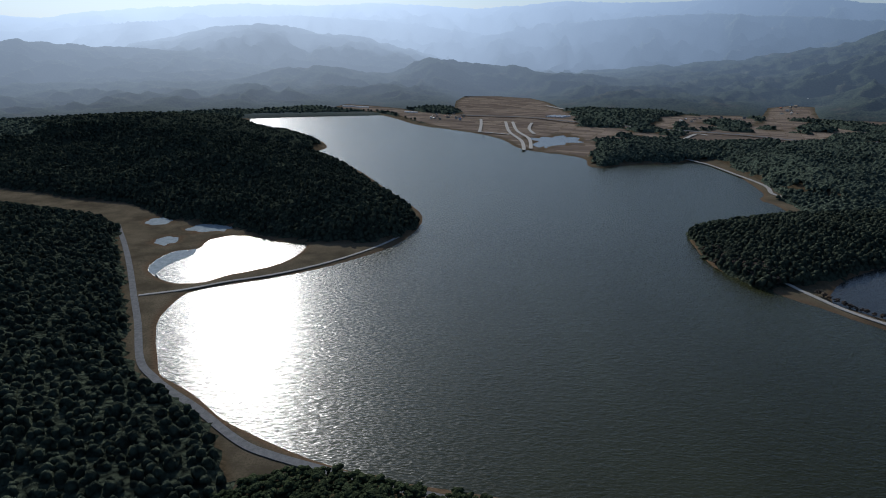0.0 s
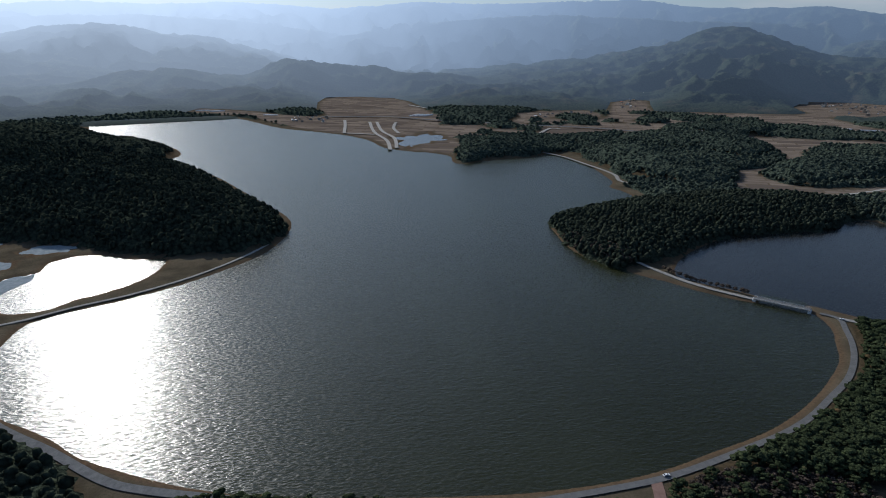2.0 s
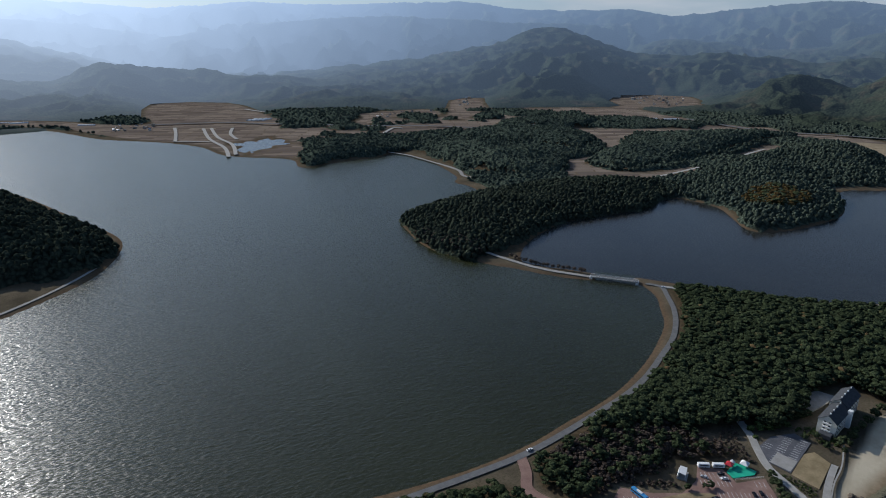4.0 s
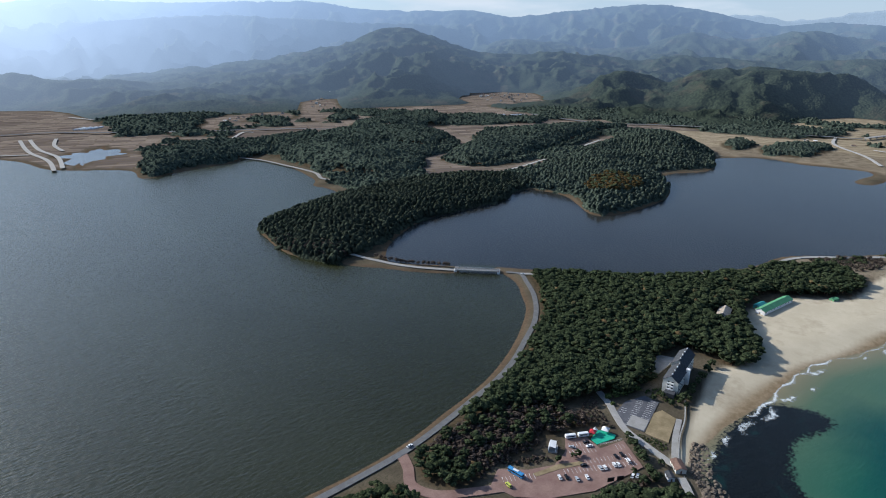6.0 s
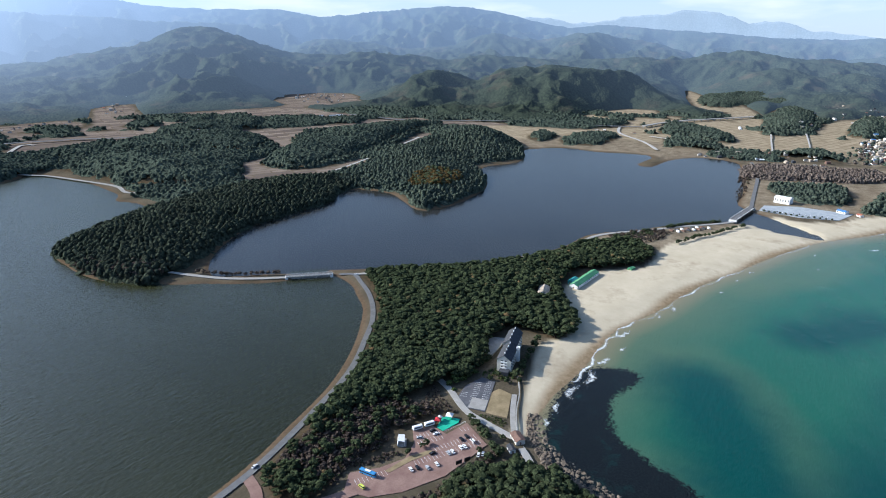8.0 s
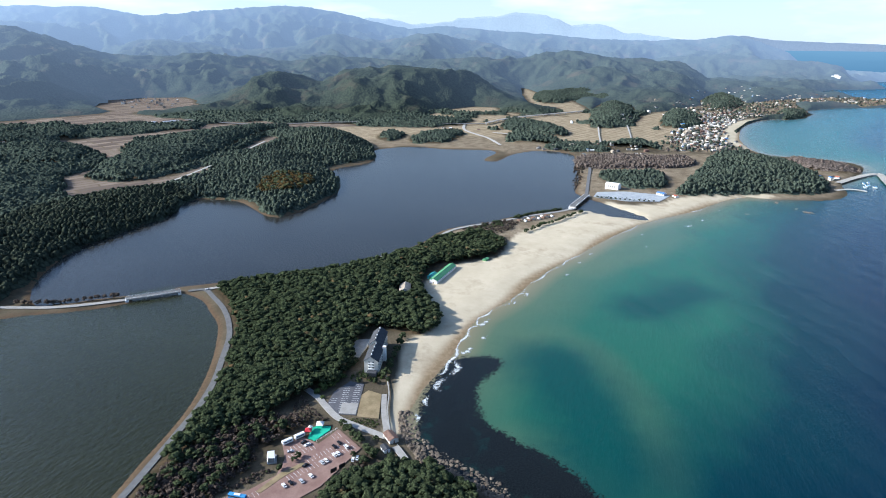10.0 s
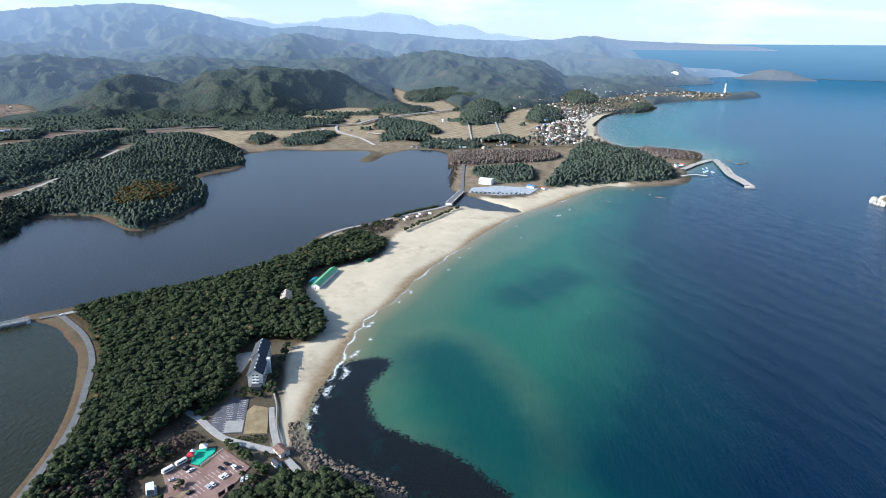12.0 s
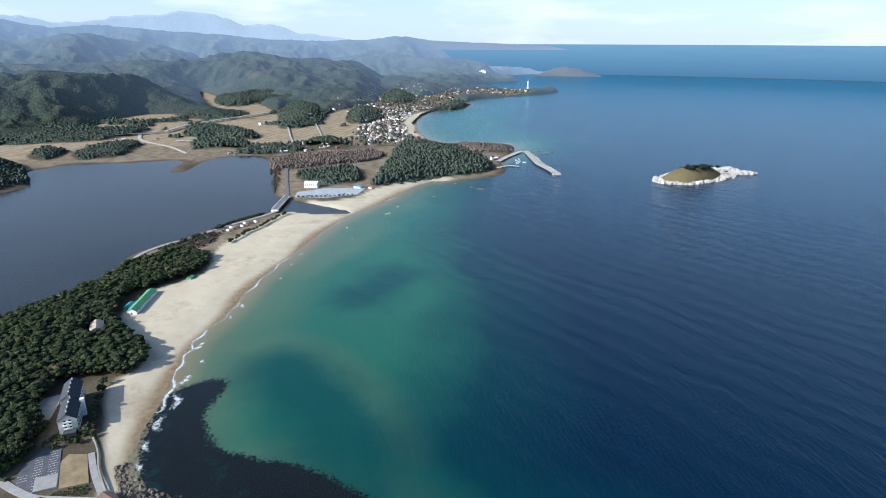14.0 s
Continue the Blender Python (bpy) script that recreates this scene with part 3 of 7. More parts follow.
# open land in the far plain: fields, marsh, villages; all the rest out there is low wooded hills
OPEN = [smooth_loop(q, 2) for q in (
    [(-380, 2300), (-260, 2270), (-170, 2190), (-80, 1990), (40, 1810), (100, 1710), (160, 1600), (200, 1410), (310, 1340), (360, 1460), (480, 1550), (630, 1560), (760, 1580), (970, 1640),
     (1070, 1740), (1280, 1830), (1410, 1820), (1650, 1700), (1880, 1920), (1680, 1850), (1410, 1980), (1240, 2060), (1430, 2420), (1260, 2380), (1010, 1940), (850, 1870),
     (750, 2020), (660, 1910), (600, 1830), (510, 1920), (450, 2140), (430, 2440), (380, 2750), (110, 2850), (60, 2370), (70, 2150), (-90, 2250), (-180, 2350), (-380, 2490)],
    [(840, 1060), (930, 1080), (1000, 1110), (1090, 1220), (1110, 1320), (1110, 1420), (1160, 1460), (1220, 1390), (1300, 1320), (1140, 1220), (1080, 1140), (920, 1050), (870, 1000), (870, 920),
     (950, 880), (1150, 920), (1440, 990), (1360, 930), (1080, 860), (890, 830), (810, 860), (750, 880), (760, 950)],
    [(1660, 920), (1710, 770), (1750, 630), (1860, 560), (1980, 570), (1960, 720), (2210, 740), (2340, 580), (1430, 330), (1410, 410), (1390, 490), (1380, 570), (1360, 640), (1450, 730)],
    [(1500, 400), (1720, 390), (1680, 260), (1600, 220), (1600, 130), (1610, 20), (1710, -60), (1950, -90), (2010, -30), (2430, -50), (2270, 40), (2000, 60), (2040, 160), (2310, 220),
     (2770, 370), (3010, 540), (3310, 680), (2500, 470), (2440, 350), (2150, 360), (2190, 500), (1960, 520)],
    [(2080, 2220), (2280, 2010), (2030, 1760), (1770, 1800)], [(740, 2110), (1010, 2130), (990, 1950), (750, 1870)],
    [(1070, 1930), (1060, 1750), (1320, 1960), (1490, 1900), (1690, 1850), (1700, 1670), (1580, 1430), (1450, 1600), (1300, 1620), (1170, 1620), (1020, 1570), (890, 1530), (880, 1600)],
    [(1970, 2150), (2120, 1850), (1920, 1640), (1760, 1870)],
    [(1150, 1470), (1350, 1360), (1590, 1270), (1700, 1180), (1620, 1120), (1470, 1190), (1270, 1290), (1090, 1400)],
    [(1660, 1630), (1660, 1420), (1660, 1200), (1720, 1030), (1730, 890), (1640, 830), (1590, 950), (1550, 1120), (1530, 1320), (1530, 1540)])]
TOWN = smooth_loop([(1560, -20), (1560, -90), (1620, -230), (1980, -215), (2350, -340), (2400, -460), (2570, -530), (2950, -540), (2850, -770), (3100, -980), (3470, -900), (3740, -500),
                    (3140, -290), (2830, -130), (2470, -80), (2120, -110), (1870, -40)], 2)


# dry grass and sandy waste round the lagoon mouth and on its far shore
DRY = [smooth_loop(q, 2) for q in (
    [(1045, 108), (1290, 150), (1470, 150), (1510, -20), (1560, -240), (1480, -400), (1300, -340), (1180, -300), (1130, -190), (1060, -40), (1030, 60)],
    [(1290, 300), (1440, 330), (1440, 500), (1420, 620), (1350, 650), (1450, 720), (1600, 620), (1620, 320), (1480, 170), (1460, 260)],
    [(770, 262), (830, 225), (900, 190), (960, 120), (940, 95), (850, 130), (780, 165)])]


def far_wood(x, y, dw):
    """Metres into the low hills of the far plain (0 or less outside them)."""
    r, a = np.hypot(x, y), np.degrees(np.arctan2(x, y))
    d = np.minimum(dw - 25, (r - np.where(a < 0, 1550, np.where(a > 24, 980, 1330))))
    d = np.minimum(d, np.where((a > -50) & (a < 112) & (r < 2330), 1e9, -1))
    d = np.minimum(d, -inside_by(TOWN, x, y, 200.0))
    copse = np.where((r > 1250) & (a > 12), (fbm(x / 150.0 + 9, y / 150.0, 3) - 0.60) * 260, -200)   # small groves among the fields
    for loop in OPEN:
        d = np.where((r > 2380) & (a < 62), d, np.minimum(d, np.maximum(-inside_by(loop, x, y, 200.0), copse)))
    d = np.where((a > 75) & (x < 1560), -1, d)
    return np.minimum(d, 200)


def height(x, y, want=False):
    """Height of the land, and with want also how much of each cover lies there."""
    x, y = np.asarray(x, float), np.asarray(y, float)
    dw = np.full(x.shape, 1e9)
    for loop in WATERS:
        dw = np.minimum(dw, -inside_by(loop, x, y, 120.0))
    dsea = -inside_by(SEA, x, y, 400.0)
    z = np.where(dw > 0, 1.5 * (1 - np.exp(-np.maximum(dw, 0) / 6)) + 0.006 * np.minimum(dw, 120), np.maximum(dw * 0.3, -3))
    beach = np.clip(np.maximum(inside_by(BEACH, x, y, 30.0), inside_by(COVE_BEACH, x, y, 30.0)) / 5 + 0.5, 0, 1)
    zb = np.clip(dsea * 0.075, -3, 2.4)
    z = np.where(dw > 0, z * (1 - beach) + np.maximum(zb, 0.02) * beach, z)
    wood = np.zeros(x.shape)
    for n, w in WOODS.items():
        d = inside_by(WOOD_LOOPS[n], x, y, 20.0)
        wood = np.maximum(wood, np.clip(d / 6 + 0.6, 0, 1))
        k = d > 0
        if k.any():
            spurs = 1 - 2 * np.abs(2 * fbm(x[k] / 190.0 + 3, y[k] / 190.0, 3) - 1)
            bumpy = 0.2 + 0.9 * fbm(x[k] / 150.0, y[k] / 150.0, 4) + 0.6 * spurs
            z[k] += w[1] * (1 - np.exp(-d[k] / w[2])) * bumpy
    fw = far_wood(x, y, dw)
    k = fw > 0
    z[k] += 18 * (1 - np.exp(-fw[k] / 90)) * (0.1 + 1.5 * fbm(x[k] / 230.0 + 5, y[k] / 230.0, 4))
    wood = np.maximum(wood, np.clip(fw / 10, 0, 1))
    if not want:
        return z
    field = np.clip(inside_by(TOWN, x, y, 20.0) / 8 + 0.5, 0, 0.6)
    for loop in OPEN:
        field = np.maximum(field, np.clip(inside_by(loop, x, y, 20.0) / 8 + 0.5, 0, 1))
    field = field * np.clip((dw - 10) / 8, 0, 1)
    reed = np.clip(1.2 - dw / 6, 0, 1) * (dsea > 40)
    wet = np.clip((12 + 4 * np.sin(x / 31.0) - dsea) / 8.0, 0, 1)
    straw = np.clip(np.maximum(np.maximum(inside_by(OPEN[2], x, y, 30.0), inside_by(OPEN[3], x, y, 30.0)), inside_by(TOWN, x, y, 30.0)) / 20 + 0.5, 0, 1)
    dry = np.zeros(x.shape)
    for loop in DRY:
        dry = np.maximum(dry, np.clip(inside_by(loop, x, y, 30.0) / 14 + 0.5, 0, 1))
    return z, {"dry": dry, "straw": straw, "sand": beach, "wood": wood, "field": field, "reed": reed, "wet": wet}


def mesh_object(name, verts, faces, material, parent=None, smooth=False):
    me = bpy.data.meshes.new(name)
    verts = np.asarray(verts, np.float32)
    if isinstance(faces, np.ndarray):
        k, side = faces.shape
        me.vertices.add(len(verts))
        me.vertices.foreach_set("co", verts.ravel())
        me.loops.add(k * side)
        me.loops.foreach_set("vertex_index", faces.astype(np.int32).ravel())
        me.polygons.add(k)
        me.polygons.foreach_set("loop_start", np.arange(0, k * side, side, dtype=np.int32))
        me.polygons.foreach_set("loop_total", np.full(k, side, np.int32))
        me.update(calc_edges=True)
    else:
        me.from_pydata([tuple(v) for v in verts], [], faces)
    me.polygons.foreach_set("use_smooth", np.full(len(me.polygons), smooth))
    me.materials.append(material)
    ob = new(name, me)
    ob.parent = parent
    return ob


def grid_faces(rows, cols, closed=False):
    i, j = np.meshgrid(np.arange(rows - 1), np.arange(cols if closed else cols - 1), indexing="ij")
    a, b = i * cols + j, i * cols + (j + 1) % cols
    return np.stack([a, b, b + cols, a + cols], -1).reshape(-1, 4)


def give(ob, name, values):
    ob.data.attributes.new(name, "FLOAT", "POINT").data.foreach_set("value", np.asarray(values, np.float32))


# ------------------------------------------------------------ ground and waters
AZ = np.radians(np.concatenate([np.arange(-42, 142, 0.3), np.arange(142, 318, 4.0)]))
RINGS = np.concatenate([[0.5, 15, 30, 45], 60 * 1.013 ** np.arange(0, 344)])
rr, aa = np.meshgrid(RINGS, AZ, indexing="ij")
gx, gy = (rr * np.sin(aa)).ravel(), (rr * np.cos(aa)).ravel()
gz, cover = height(gx, gy, True)
ground = mesh_object("ground", np.stack([gx, gy, gz], 1), grid_faces(len(RINGS), len(AZ), True)[:, ::-1], M["ground"], smooth=True)
for n, v in cover.items():
    give(ground, n, v)
tagged(ground, "winter land of brown fields, woodland soil and pale sand", "ground", kind="structure")


def sheet(name, loop, z, material, label):
    """A level sheet of water that reaches a little under the banks."""
    c = np.roll(loop, -1, 0) - np.roll(loop, 1, 0)
    nrm = np.stack([c[:, 1], -c[:, 0]], 1) / np.maximum(np.hypot(c[:, 0], c[:, 1]), 1e-6)[:, None]
    area = 0.5 * np.sum(loop[:, 0] * np.roll(loop[:, 1], -1) - np.roll(loop[:, 0], -1) * loop[:, 1])
    wide = loop + nrm * (3.0 if area > 0 else -3.0)
    if area < 0:
        wide = wide[::-1]
    ob = mesh_object(name, [(x, y, z) for x, y in wide], [tuple(range(len(wide)))], material)
    return tagged(ob, label, "water", kind="structure")


sheet("lake", LAKE, 0.0, M["lake"], "dark green lake water with wind ripples")
sheet("lagoon", LAGOON, 0.004, M["lagoon"], "grey-brown sheltered lagoon water")
sheet("channel", CHANNEL, 0.008, M["lake"], "dark narrow channel under the road bridge")
sheet("creek", CREEK, 0.012, M["lagoon"], "dark creek that ends in the beach sand")
sheet("pond", POND, 0.0, M["lake"], "shallow pond behind the dyke, partly frozen")
M["ice"] = worn("pond_ice", (0.22, 0.26, 0.28), (0.34, 0.38, 0.40), 0.15, 0.9)
tagged(mesh_object("ice_sheet", [(x, y, z) for z in (0.02, 0.07) for x, y in uneven(smooth_loop([(-349, 676), (-346, 728), (-320, 742), (-314, 722), (-324, 700), (-331, 678), (-330, 650), (-318, 637)], 4), 0.05)],
                   [tuple(range(32, 64))] + [(i, (i + 1) % 32, (i + 1) % 32 + 32, i + 32) for i in range(32)], M["ice"]), "thin grey ice at the pond edge", "ice", kind="structure")
for q in MARSH:
    icy = q[:, 0].mean() < -200
    sheet("marsh_pool", q, 0.0, M["ice" if icy else "lagoon"], "small frozen pool in brown marsh" if icy else "shallow pool in brown marsh")

s_az = np.radians(np.arange(30, 182, 0.5))
s_r = 60 * 1.012 ** np.arange(0, 370)
rr, aa = np.meshgrid(s_r, s_az, indexing="ij")
sx, sy = (rr * np.sin(aa)).ravel(), (rr * np.cos(aa)).ravel()
sd = inside_by(SEA, sx, sy, 400.0)
faces = grid_faces(len(s_r), len(s_az))[:, ::-1]
faces = faces[(sd[faces] > -14).any(1)]
used = np.unique(faces)
index = np.zeros(len(sx), int)
index[used] = np.arange(len(used))
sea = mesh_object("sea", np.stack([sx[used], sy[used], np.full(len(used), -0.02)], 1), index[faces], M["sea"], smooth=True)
give(sea, "depth", sd[used])
WEED = smooth_loop([(440, 140), (455, 112), (445, 100), (405, 108), (370, 98), (355, 80), (345, 55), (335, 35), (315, 10), (270, -20), (280, 90), (325, 130), (365, 142), (410, 146)])
give(sea, "weed", np.clip(inside_by(WEED, sx[used], sy[used], 60.0) / 22 + 0.5, 0, 1))


def near_line(pts, width):
    """One along a line on the sea bed, fading out across its width."""
    d = np.full(len(used), 1e9)
    x, y = sx[used], sy[used]
    for (ax, ay), (bx, by) in zip(pts[:-1], pts[1:]):
        dx, dy = bx - ax, by - ay
        t = np.clip(((x - ax) * dx + (y - ay) * dy) / (dx * dx + dy * dy), 0, 1)
        d = np.minimum(d, np.hypot(x - ax - t * dx, y - ay - t * dy))
    return np.exp(-(d / width) ** 2)


# sandy bars, darker hollows between them, and the edge where the shelf drops into the blue
give(sea, "bar", np.maximum(near_line([(500, 92), (515, 58), (479, 21), (411, -13), (340, -34)], 24), near_line([(690, 60), (765, -8), (860, -58)], 26)))
give(sea, "hollow", np.maximum(near_line([(600, -10), (665, -58)], 34), near_line([(458, 56), (416, 30), (374, 14), (300, 0)], 44)))
SHELF_EDGE = smooth_loop([(2500, -760), (1900, -520), (1500, -560), (1250, -330), (1000, -190), (881, -160), (753, -137), (625, -134), (517, -111), (382, -73), (315, -51), (200, -110), (-100, -300), (-900, -800)], 3, False)
give(sea, "offshore", inside_by(np.concatenate([SHELF_EDGE, [(-900, -5600), (5600, -5600), (5600, -2700), (4700, -2200), (3500, -1350)]]), sx[used], sy[used], 200.0))
tagged(sea, "clear sea, turquoise over sand and deep blue offshore", "sea", kind="structure")

# upright glowing sheet that stands in for the sea beyond five kilometres, up to its horizon
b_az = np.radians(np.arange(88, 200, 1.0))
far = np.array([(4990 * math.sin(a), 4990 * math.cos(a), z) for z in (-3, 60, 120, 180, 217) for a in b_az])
tagged(mesh_object("backdrop", far, grid_faces(5, len(b_az)), M["far_sea"]), "glowing blue backdrop sheet for open sea, paler towards the horizon", "sea", kind="structure")


# ------------------------------------------------------------ hills and mountains
def ridge(name, label, skyline, distance, front, back, material, rough=0.5, seed=0.0, kind="structure", step=0.14, broad=1.0):
    """A range of hills whose skyline runs through headings and heights (degrees seen from the viewpoint)."""
    az = np.array([p[0] for p in skyline])
    el = np.array([p[1] for p in skyline])
    a = np.arange(az[0], az[-1], step)
    top = EYE_HEIGHT + distance * np.tan(np.radians(np.interp(a, az, el)))
    ker = np.hanning(7)
    top = np.convolve(np.pad(top, 3, "edge"), ker / ker.sum(), "valid")
    ends = np.clip(np.minimum(a - a[0], a[-1] - a) / 2.0, 0, 1) ** 0.7
    top = top * ends
    u = np.concatenate([np.linspace(-1, 0, 30), np.linspace(0, 1, 9)[1:]])
    A, U = np.meshgrid(np.radians(a), u)
    R = distance + np.where(U < 0, U * (distance - front), U * back)
    X, Y = R * np.sin(A), R * np.cos(A)
    lift = np.where(U < 0, 1 + U, 1 - U)
    wide = distance * 0.036 * broad
    spur = 1 - np.abs(2 * fbm(X / wide + seed, Y / wide + seed, 4) - 1) * 2.0
    spur2 = fbm(X / wide * 3.1 + seed, Y / wide * 3.1, 4)
    shape = np.clip(lift ** 1.25 * (1 + rough * (spur - 0.55) * (1 - lift) * 2.2) + rough * 0.35 * (spur2 - 0.5) * np.sin(np.pi * lift), 0, None)
    jag = (fbm(a / 1.1 + seed, a * 0 + seed, 4) - 0.5) * distance * 0.007 * ends
    Z = (top[None, :] + jag[None, :] * lift ** 5) * shape + (fbm(X / 28.0, Y / 28.0, 2) - 0.5) * 3.5 * np.minimum(lift * 6, 1) - 2 * (lift < 0.02)
    ob = mesh_object(name, np.stack([X, Y, Z], -1).reshape(-1, 3), grid_faces(len(u), len(a))[:, ::-1], material, smooth=True)
    ob.data.update()
    return tagged(ob, label, "hills", kind=kind)


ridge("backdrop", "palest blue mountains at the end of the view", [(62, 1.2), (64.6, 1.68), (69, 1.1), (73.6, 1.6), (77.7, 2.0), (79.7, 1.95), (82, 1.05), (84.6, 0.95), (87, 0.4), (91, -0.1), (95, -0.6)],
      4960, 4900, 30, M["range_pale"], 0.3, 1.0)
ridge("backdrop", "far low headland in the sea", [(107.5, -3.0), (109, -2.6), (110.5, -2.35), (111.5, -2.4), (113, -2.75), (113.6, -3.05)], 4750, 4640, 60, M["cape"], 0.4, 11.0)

# upright glowing strip that stands in for the last of the coast, far beyond the capes
fc_az = np.arange(94, 110.6, 0.2)
fc_top = np.interp(fc_az, [94, 96, 98.2, 101, 104, 107, 109, 110.6], [-0.1, 0.15, -0.2, -0.33, -0.42, -0.55, -0.68, -0.95]) + 0.07 * (fbm(fc_az * 1.4, fc_az * 0, 3) - 0.5)
fc = np.array([(4970 * math.sin(radians(q)), 4970 * math.cos(radians(q)), EYE_HEIGHT + 4970 * math.tan(radians(e))) for row in (np.full(len(fc_az), -0.98), fc_top) for q, e in zip(fc_az, row)])
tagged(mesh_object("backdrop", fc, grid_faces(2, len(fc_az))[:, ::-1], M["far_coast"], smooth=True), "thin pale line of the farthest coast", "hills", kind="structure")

# crests of the far country: headings and heights (degrees seen from the viewpoint), distance of the crest, of its foot, depth of the back slope, how deep the ravines cut
CRESTS = [
    ([(-44, 1.6), (-34.2, 1.37), (-31.6, 1.22), (-27.6, 1.81), (-22.7, 2.19), (-15.6, 2.55), (-11.8, 2.4), (-5, 2.72), (-1.5, 2.53), (3.3, 2.25), (10.4, 2.8), (16.3, 2.65),
      (22.7, 2.84), (29.5, 2.9), (33, 2.3), (37, 2.15), (43, 2.14), (46.3, 1.55), (49.5, 1.85), (54.8, 2.3), (58, 2.45), (61, 2.2), (64.6, 1.35), (68.2, 0.65), (71, 0.9), (74.8, 0.6),
      (80.2, 0.2), (84.6, -0.2), (89, -0.3), (92.6, -0.2), (95.4, 0.1), (97.5, -0.4), (99.5, -1.2), (101, -2.0), (102.5, -2.9)], 4890, 4050, 300, 0.55),
    ([(-1, -0.9), (5, 0.3), (10, 1.0), (16, 1.5), (22, 1.75), (27, 1.5), (33, 1.2), (40, 0.9), (45, 0.2)], 4560, 4000, 250, 0.6),
    ([(-46, 0.3), (-38, 0.5), (-33, 0.2), (-27, 0.9), (-20, 1.4), (-12, 1.6), (-5, 1.2), (2, 0.4), (6, -0.6)], 4600, 4100, 250, 0.6),
    ([(-29, -1.6), (-27.2, -0.9), (-23.8, -0.35), (-19.4, 0.63), (-15.7, 0.87), (-13, 0.57), (-10.1, 0.12), (-6.7, -0.25), (-3.2, -1.11), (0.3, -2.06), (3, -3)], 4200, 3400, 350, 0.45),
    ([(-46, -0.2), (-34.5, -0.34), (-31.7, -0.67), (-27.2, -1.03), (-21.8, -1.24), (-16.4, -1.9), (-13.2, -2.4), (-10, -2.9), (-6, -3.3), (0, -3.7), (6, -4.2)], 3850, 3000, 300, 0.4),
    ([(40, -1.6), (42.5, -1.32), (46.2, -0.21), (49.8, -0.44), (53.6, -1.15), (57.6, -0.92), (61.6, 0.27), (65.6, -0.43), (69.6, 0.28), (74.5, -0.41), (78, -1.34), (81, -1.8)], 4400, 3600, 350, 0.6),
    ([(6, -3.4), (15.1, -2.84), (22.8, -2.12), (27.7, -1.38), (32.6, -0.43), (34.8, 0.48), (36.6, 0.79), (38.5, 0.34), (40.8, -0.55), (43.5, -1.42), (48, -1.67), (54, -2.4)], 3900, 2500, 350, 0.6),
    ([(-46, -3.4), (-30, -3.7), (-19, -3.8), (-17.1, -3.5), (-14.2, -2.83), (-11.3, -2.62), (-7.3, -3.13), (-4.3, -3.14), (-2.2, -2.26), (-0.7, -1.92), (2.3, -2.25), (5.9, -2.62), (8.9, -3.08), (13.9, -3.5), (22, -4.1), (30, -4.3)],
     3200, 2650, 300, 0.6),
    ([(42, -2.6), (46, -2.03), (49.8, -1.37), (53.6, -1.62), (57.5, -2.11), (60.5, -1.64), (63.6, -1.88), (68.1, -2.2), (73.1, -1.9), (77.5, -1.75), (82.6, -1.2), (85, -1.73), (89.3, -1.9), (92.6, -2.3), (95, -3.2)], 3750, 2900, 300, 0.8),
    ([(86, -2.2), (89.3, -1.8), (92.6, -1.5), (97.4, -1.75), (101.7, -1.9), (103.7, -2.3), (105.2, -2.6), (106.7, -2.9), (108.6, -3.1)], 4450, 4080, 200, 0.5),
    ([(70, -4.2), (73, -3.3), (76, -3.6), (79, -2.9), (82, -3.1), (85, -2.6), (88, -3.1), (91, -2.9), (94, -3.4), (97, -3.6)], 3250, 2800, 250, 0.7),
    ([(46, -6.2), (48.9, -5.4), (52.4, -4.24), (56.5, -2.85), (58, -3.35), (60.3, -3.9), (62.7, -2.9), (68.1, -2.5), (73.2, -3.05), (75.8, -4.2), (80.8, -5.4), (84, -6.2)], 2680, 1880, 300, 1.0),
]


TOWN_FLAT = smooth_loop([(1560, -20), (1560, -90), (1620, -230), (1980, -215), (2350, -340), (2400, -460), (2570, -530), (2950, -540), (2850, -770), (3100, -980), (3300, -930),
                         (3150, -600), (2900, -400), (2700, -200), (2470, -80), (2120, -110), (1870, -40)], 2)


